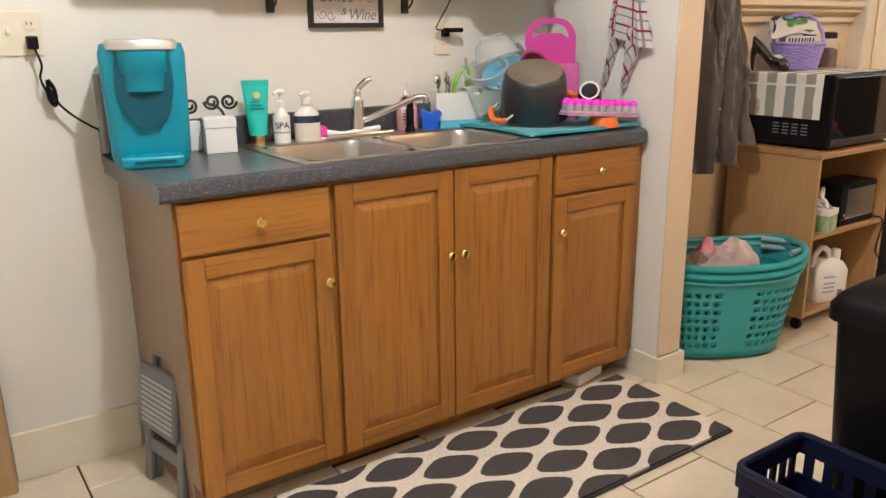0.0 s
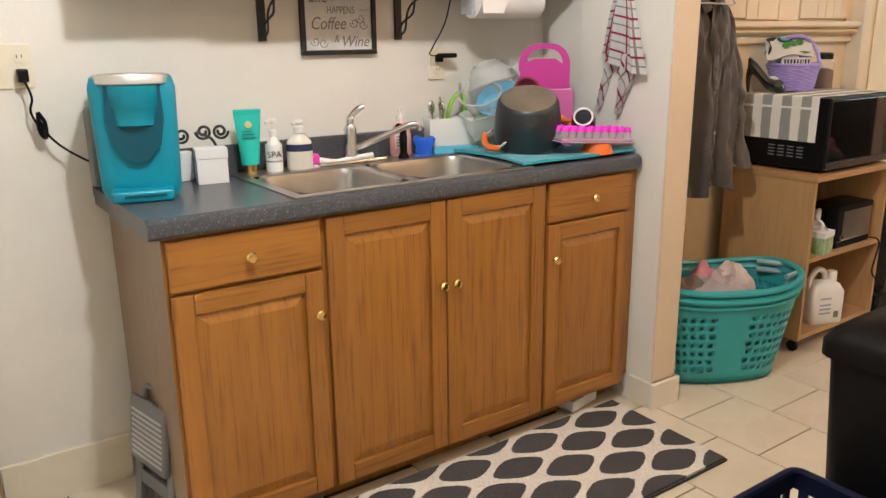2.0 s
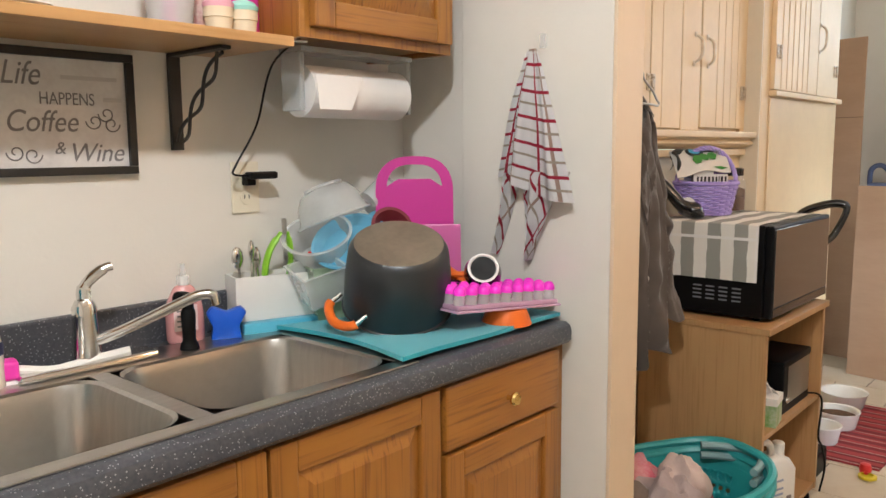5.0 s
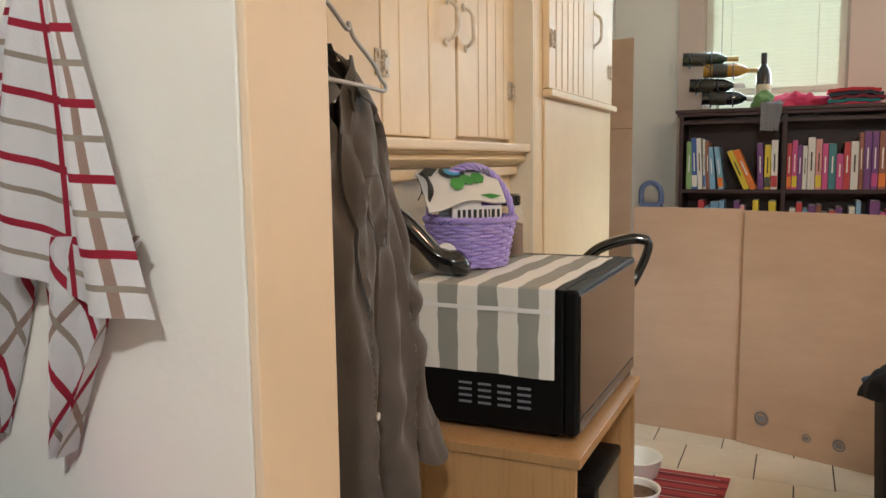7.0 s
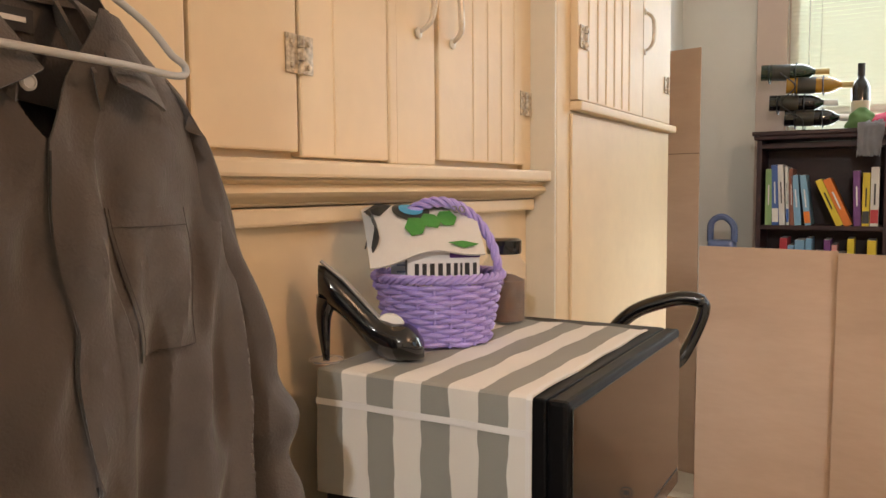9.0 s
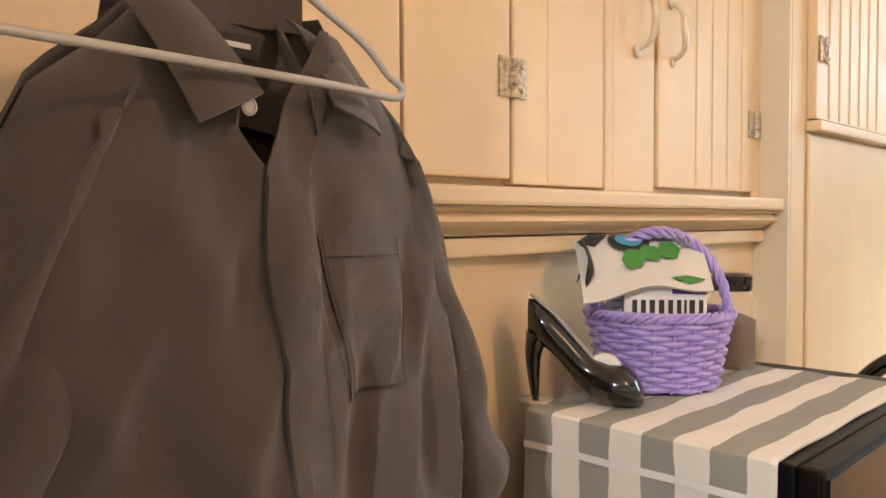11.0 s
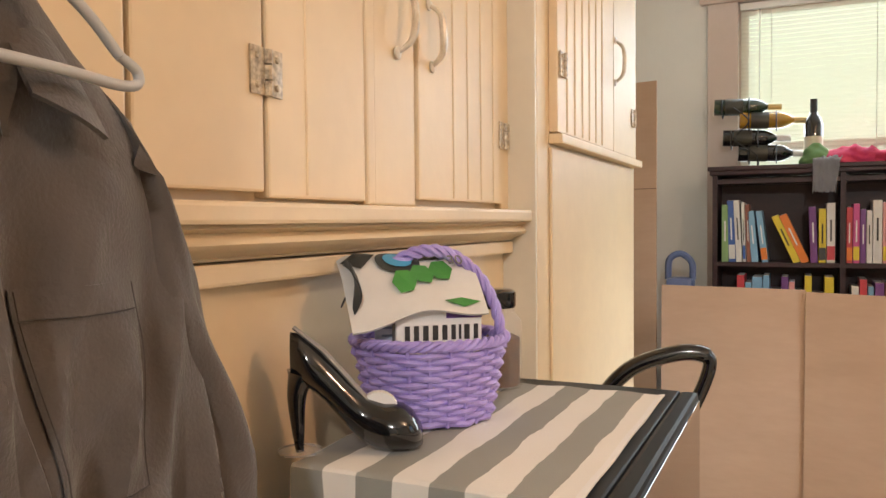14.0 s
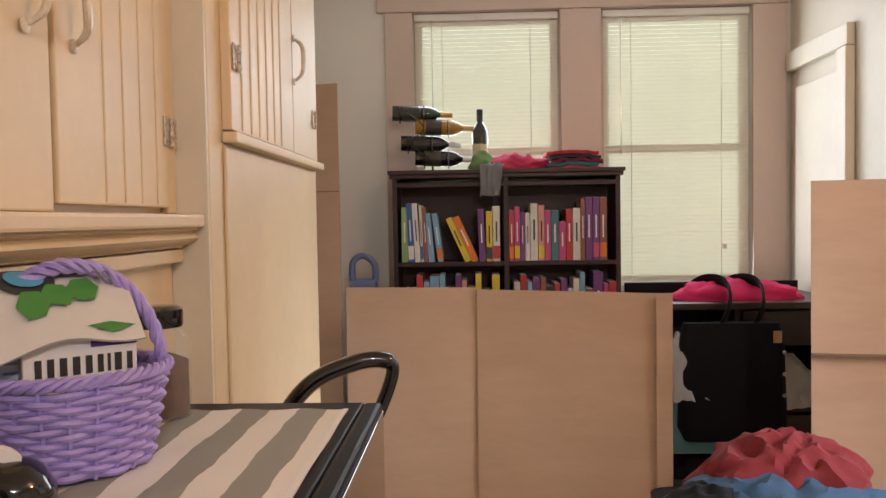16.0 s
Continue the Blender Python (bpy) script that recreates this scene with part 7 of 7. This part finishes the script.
GREEN_GLASS = material("dark_green_glass", (0.012, 0.03, 0.012), 0.06, coat=0.8)
AMBER_GLASS = material("amber_glass", (0.38, 0.20, 0.02), 0.08, coat=0.8)
BLACK_GLASS = material("black_bottle_glass", (0.008, 0.008, 0.008), 0.06, coat=0.8)
GOLD_FOIL = material("gold_foil", (0.42, 0.30, 0.12), 0.35, 0.6)
wine("upright dark red wine bottle with a cream label", 6.46, 1.562, BT, BLACK_GLASS)
for lab_, yy, zz, gm, nk in (("green sparkling bottle lying in the wire rack", 2.0, 0.285, GREEN_GLASS, GOLD_FOIL), ("amber wine bottle lying in the wire rack", 1.885, 0.215, AMBER_GLASS, GOLD_FOIL), ("black bottle with a white neck in the wire rack", 1.96, 0.135, BLACK_GLASS, PAPER), ("dark bottle with a pale neck in the wire rack", 1.89, 0.06, BLACK_GLASS, PAPER)):
    wine(lab_, 6.47, yy, BT + zz + 0.01, gm, rx=92, rz=8, neck=nk, lab=material("dark_label", (0.05, 0.045, 0.03), 0.5, spots=0.2))
wr = thing("wine_rack", "black wire wine rack standing on the bookcase", "wine rack", 6.47, 1.86, BT)
for yy, zz in ((0.1, 0.285), (-0.02, 0.215), (0.06, 0.135), (-0.02, 0.06)):
    for dy in (0.0, -0.12):
        ring = [(0.045 * math.cos(a), yy + dy, zz + 0.045 * math.sin(a)) for a in [2 * math.pi * k / 24 for k in range(24)]]
        part("ring", sweep(ring, 0.003, 6, closed=True), BLACK_METAL, wr)
for sx_ in (-0.045, 0.045):
    part("upright", sweep(smooth_line([(sx_, -0.06, 0.003), (sx_, -0.05, 0.06), (sx_, 0.04, 0.135), (sx_, -0.02, 0.215), (sx_, 0.05, 0.285)]), 0.003, 6), BLACK_METAL, wr)
    part("foot", sweep([(sx_, -0.1, 0.003), (sx_, 0.06, 0.003)], 0.003, 6), BLACK_METAL, wr)


def drape(label, mat, pts, w, seed, name="folded_cloth"):
    line = smooth_line(pts, 8)
    n_ = len(line) - 1

    def f(u, v):
        p = line[min(n_, int(v * n_ + 0.5))]
        return p + Vector((-0.01 * noise.noise(Vector((u * 6, v * 4, seed))), (u - 0.5) * w * (1 - 0.3 * v), 0.02 * abs(noise.noise(Vector((u * 7, v * 7, seed))))))
    return solid(name, sheet(f, 16, n_, 0.003), mat, label, "cloth", smooth=True)


RASP = material("raspberry_cotton", (0.42, 0.02, 0.10), 0.9, second=(0.55, 0.05, 0.09), scale=12, bump=0.3, bump_scale=200)
GREYC = material("grey_cotton", (0.20, 0.20, 0.22), 0.9, spots=0.15, scale=15, bump=0.3, bump_scale=200)
drape("grey cloth hanging over the bookcase edge", GREYC, [(6.46, 1.49, BT + 0.012), (6.38, 1.50, BT + 0.025), (6.325, 1.51, BT + 0.01), (6.318, 1.515, BT - 0.06), (6.320, 1.52, BT - 0.135)], 0.13, 1.0)
crumple("raspberry red cloth heaped on the bookcase", RASP, 6.42, 1.39, BT, 0.08, 0.16, 0.075, 3.3, "crumpled_cloth", "cloth", 0.5)
crumple("green cloth heaped by the wine bottle", material("leaf_cotton", (0.13, 0.24, 0.09), 0.9, spots=0.15, scale=15), 6.39, 1.55, BT, 0.05, 0.06, 0.085, 8.3, "crumpled_cloth", "cloth", 0.5)
for k, mt in enumerate((RASP, material("teal_cotton", (0.02, 0.16, 0.17), 0.9, spots=0.1), material("maroon_cotton", (0.16, 0.015, 0.03), 0.9, spots=0.1), material("slate_cotton", (0.03, 0.04, 0.06), 0.9, spots=0.1), material("red_cotton", (0.45, 0.03, 0.04), 0.9, spots=0.1))):
    solid("folded_shirt", sheet(lambda u, v, k=k: (6.36 + 0.18 * v, 0.98 + 0.25 * u + 0.012 * math.sin(k * 2.1) + 0.01 * noise.noise(Vector((u * 5, v * 5, k))), BT + 0.002 + 0.019 * k + 0.008 * math.sin(u * 3.14) + 0.008 * noise.noise(Vector((u * 6, v * 6, k * 3)))), 18, 12, 0.016), mt, "folded colourful garment in a stack on the bookcase", "clothes", smooth=True, group="folded stack on the bookcase")

bh = thing("blue_handle", "blue-grey plastic tub handle behind the cardboard", "container", 6.2, 2.12, 0)
part("tub", box(-0.06, 0.06, -0.06, 0.06, FLOOR, 1.1, 0.02), material("slate_blue_plastic", (0.10, 0.13, 0.24), 0.4, spots=0.08), bh)
part("grip", sweep(smooth_line([(0, 0.055, 1.09), (0, 0.05, 1.18), (0, 0.0, 1.21), (0, -0.05, 1.17), (0, -0.055, 1.09)]), 0.016, 8), material("slate_blue_plastic", (0.10, 0.13, 0.24), 0.4), bh, smooth=True)

# ---------------------------------------------------------------- dark corner with desk, bags, clothes
DARKW = wood("dark_desk_wood", (0.030, 0.016, 0.012), (0.015, 0.008, 0.006), 1, coat=0.2)
desk = thing("desk", "dark brown wooden desk crowded with bags", "desk", 6.0, 0.0, 0)
part("top", box(-0.05, 0.5, -0.02, 0.80, 0.965, 0.995, 0.004), DARKW, desk)
part("side_panel", box(0.0, 0.48, 0.0, 0.022, FLOOR, 0.9646), DARKW, desk)
part("side_panel", box(0.0, 0.48, 0.44, 0.462, FLOOR, 0.9646), DARKW, desk)
part("side_panel", box(0.0, 0.48, 0.77, 0.792, FLOOR, 0.9646), DARKW, desk)
part("back_panel", box(0.46, 0.478, 0.0225, 0.7695, 0.05, 0.9646), DARKW, desk)
part("shelf", box(0.01, 0.45, 0.0225, 0.4395, 0.50, 0.52), DARKW, desk)
part("shelf", box(0.01, 0.45, 0.4625, 0.7695, 0.34, 0.36), DARKW, desk)
part("drawer_front", box(-0.012, 0.006, 0.03, 0.43, 0.06, 0.49, 0.004), DARKW, desk)
part("drawer_front", box(-0.012, 0.006, 0.03, 0.43, 0.80, 0.955, 0.004), DARKW, desk)
part("pull", sweep(smooth_line([(-0.012, 0.20, 0.40), (-0.03, 0.22, 0.395), (-0.03, 0.26, 0.395), (-0.012, 0.28, 0.40)]), 0.005, 6), STEEL, desk)
mon = thing("monitor", "black flat monitor lying on the desk before the window", "monitor", 6.42, 0.44, 0.9952)
part("screen", box(-0.012, 0.012, -0.42, 0.42, 0.0, 0.055, 0.006), BLACK_PLASTIC, mon)
crumple("hot pink jacket lying on the desk", material("hot_pink_fleece", (0.72, 0.03, 0.16), 0.9, spots=0.15, scale=12, bump=0.3), 6.12, 0.44, 0.9952, 0.10, 0.30, 0.085, 4.4, rough=0.3)
BAGK = material("black_nylon", (0.008, 0.008, 0.009), 0.8, spec=0.2, spots=0.2, scale=20, bump=0.4, bump_scale=200)
sb = thing("shoulder_bag", "black nylon shoulder bag hanging off the desk", "bag", 5.88, 0.52, 0.42)
part("pouch", loft([rrect(0.04, 0.20, 0.035, 0.0), rrect(0.06, 0.23, 0.05, 0.06), rrect(0.05, 0.22, 0.045, 0.40), rrect(0.03, 0.2, 0.025, 0.50)]), BAGK, sb, smooth=True)
for yy in (-0.02, -0.16):
    part("strap", sweep(smooth_line([(0.0, yy + 0.06, 0.48), (-0.02, yy + 0.03, 0.58), (0.12, yy, 0.655), (0.25, yy + 0.05, 0.66), (0.32, yy + 0.12, 0.6)]), 0.028, 8, flat=0.25), BAGK, sb, smooth=True)
part("tag", box(-0.062, -0.058, -0.19, -0.155, 0.42, 0.47), material("tan_tag", (0.45, 0.30, 0.17), 0.7), sb)
for k in range(3):
    part("buckle", lathe([(0.009, 0), (0.007, 0.004), (0, 0.005)], 10, m=pose(-0.062, -0.20, 0.2 + 0.09 * k, 0, -90)), STEEL, sb)
crumple("white plastic bag stuffed under the desk", material("thin_white_plastic", (0.45, 0.46, 0.47), 0.35, spots=0.1, scale=8), 5.93, 0.70, 0.60, 0.10, 0.12, 0.25, 6.1, "plastic_bag", "bag", 0.4)
tbx = thing("teal_box", "teal cardboard carton on the desk shelf", "box", 5.95, 0.69, 0.36)
part("carton", box(-0.08, 0.2, -0.10, 0.10, 0, 0.235, 0.003), material("teal_card", (0.08, 0.20, 0.20), 0.7, spots=0.1), tbx)
part("print", box(-0.0815, -0.0801, -0.05, 0.03, 0.10, 0.16), material("brown_print", (0.25, 0.14, 0.05), 0.7), tbx)
crumple("white cloth bundle on the desk shelf", material("dim_white_cotton", (0.50, 0.49, 0.46), 0.9, spots=0.1), 6.08, 0.22, 0.5205, 0.1, 0.15, 0.20, 2.7)
hamp = thing("laundry_hamper", "black fabric hamper buried under clothes", "hamper", 4.72, 0.80, 0)
part("body", loft([rrect(0.20, 0.26, 0.06, FLOOR), rrect(0.21, 0.27, 0.06, 0.03), rrect(0.22, 0.29, 0.07, 0.545)]), BAGK, hamp, smooth=True)
crumple("red sweatshirt heaped on the hamper", material("red_fleece", (0.17, 0.012, 0.014), 0.95, spots=0.15, scale=15, bump=0.3, bump_scale=160), 4.78, 0.74, 0.58, 0.20, 0.24, 0.16, 3.9, rough=0.28)
crumple("dark blue jeans heaped on the hamper", material("denim_blue", (0.02, 0.055, 0.10), 0.95, second=(0.035, 0.08, 0.14), scale=25, bump=0.4, bump_scale=220), 4.66, 0.80, 0.5455, 0.19, 0.33, 0.12, 6.6, rough=0.28)
crumple("black jacket heaped on the hamper", BAGK, 4.60, 1.0, 0.5455, 0.12, 0.14, 0.11, 8.6, rough=0.3)

# ---------------------------------------------------------------- floor things by the cart
RMAT = stripes("red_striped_mat", (0.33, 0.04, 0.045), (0.17, 0.015, 0.02), 0, 0.075, 0.0, 0.55, 0.95)
rm = thing("pet_mat", "dark red striped woven mat under the pet bowls", "mat", 4.68, 1.82, FLOOR + 0.0012)
part("weave", sheet(lambda u, v: (-0.42 + 0.9 * u, -0.19 + 0.42 * v - 0.04 * u, 0.006 + 0.001 * math.sin(u * 40)), 40, 10, 0.005), RMAT, rm, smooth=True)
for k in range(11):
    part("pale_stripe", box(-0.41 + 0.085 * k, -0.405 + 0.085 * k, -0.19, 0.19, 0.0072, 0.0084), material("pale_red_yarn", (0.45, 0.28, 0.24), 0.95), rm)


def pet_bowl(label, x, y, r, food):
    b = thing("pet_bowl", label, "pet bowl", x + 0.06, y + 0.02, FLOOR + 0.0085, group="pet bowls")
    part("shell", lathe([(r * 0.8, 0), (r * 0.84, 0.004), (r, 0.075), (r * 1.04, 0.08), (r * 1.03, 0.084), (r * 0.95, 0.08), (r * 0.8, 0.012), (0, 0.012)], 32), WHITE_PLASTIC, b, smooth=True)
    if food:
        part("kibble", lathe([(r * 0.9, 0.055), (r * 0.5, 0.068), (0, 0.07)], 24), material("kibble", (0.14, 0.07, 0.03), 0.9, second=(0.06, 0.03, 0.015), scale=60, bump=1.0, bump_scale=90), b)


pet_bowl("white plastic pet bowl on the red mat", 5.0, 1.96, 0.115, False)
pet_bowl("white plastic pet bowl filled with kibble", 4.66, 1.90, 0.10, True)
pet_bowl("small white pet bowl on the red mat", 4.40, 1.90, 0.085, False)
toy = thing("pet_toy", "small red and yellow pet toy on the tiles", "toy", 4.2, 1.67, FLOOR)
part("ball", lathe([(0, 0), (0.02, 0.004), (0.026, 0.025), (0.02, 0.045), (0, 0.05)], 16), RED, toy, smooth=True)
part("ring", lathe([(0.024, 0.0), (0.036, 0.006), (0.036, 0.016), (0.024, 0.02)], 16, m=pose(-0.05, -0.02, 0)), material("yellow_plastic", (0.70, 0.55, 0.02), 0.4), toy, smooth=True)

# ---------------------------------------------------------------- floor tiles, piece by piece
PX, PY = 0.3275, 0.319
tile_me = mesh_of(box(-PX / 2 + 0.003, PX / 2 - 0.003, -PY / 2 + 0.003, PY / 2 - 0.003, -0.008, 0.0, 0.0015, seg=1), TILE)
floor_ob = bpy.data.objects["floor"]
random.seed(11)
for i in range(-12, 14):
    x = 2.426 + i * PX
    for j in range(-11, 5):
        y = 1.501 + j * PY + (PY / 2 if i % 2 else 0)
        if -1.5 + PX / 2 < x < 6.6 and -1.9 < y < 2.7 and not (0.75 < x < 1.95 and 2.1 < y):
            ob = new("tile", tile_me)
            ob.parent, ob.location = floor_ob, (x, y, FLOOR + random.uniform(-0.0006, 0.0))
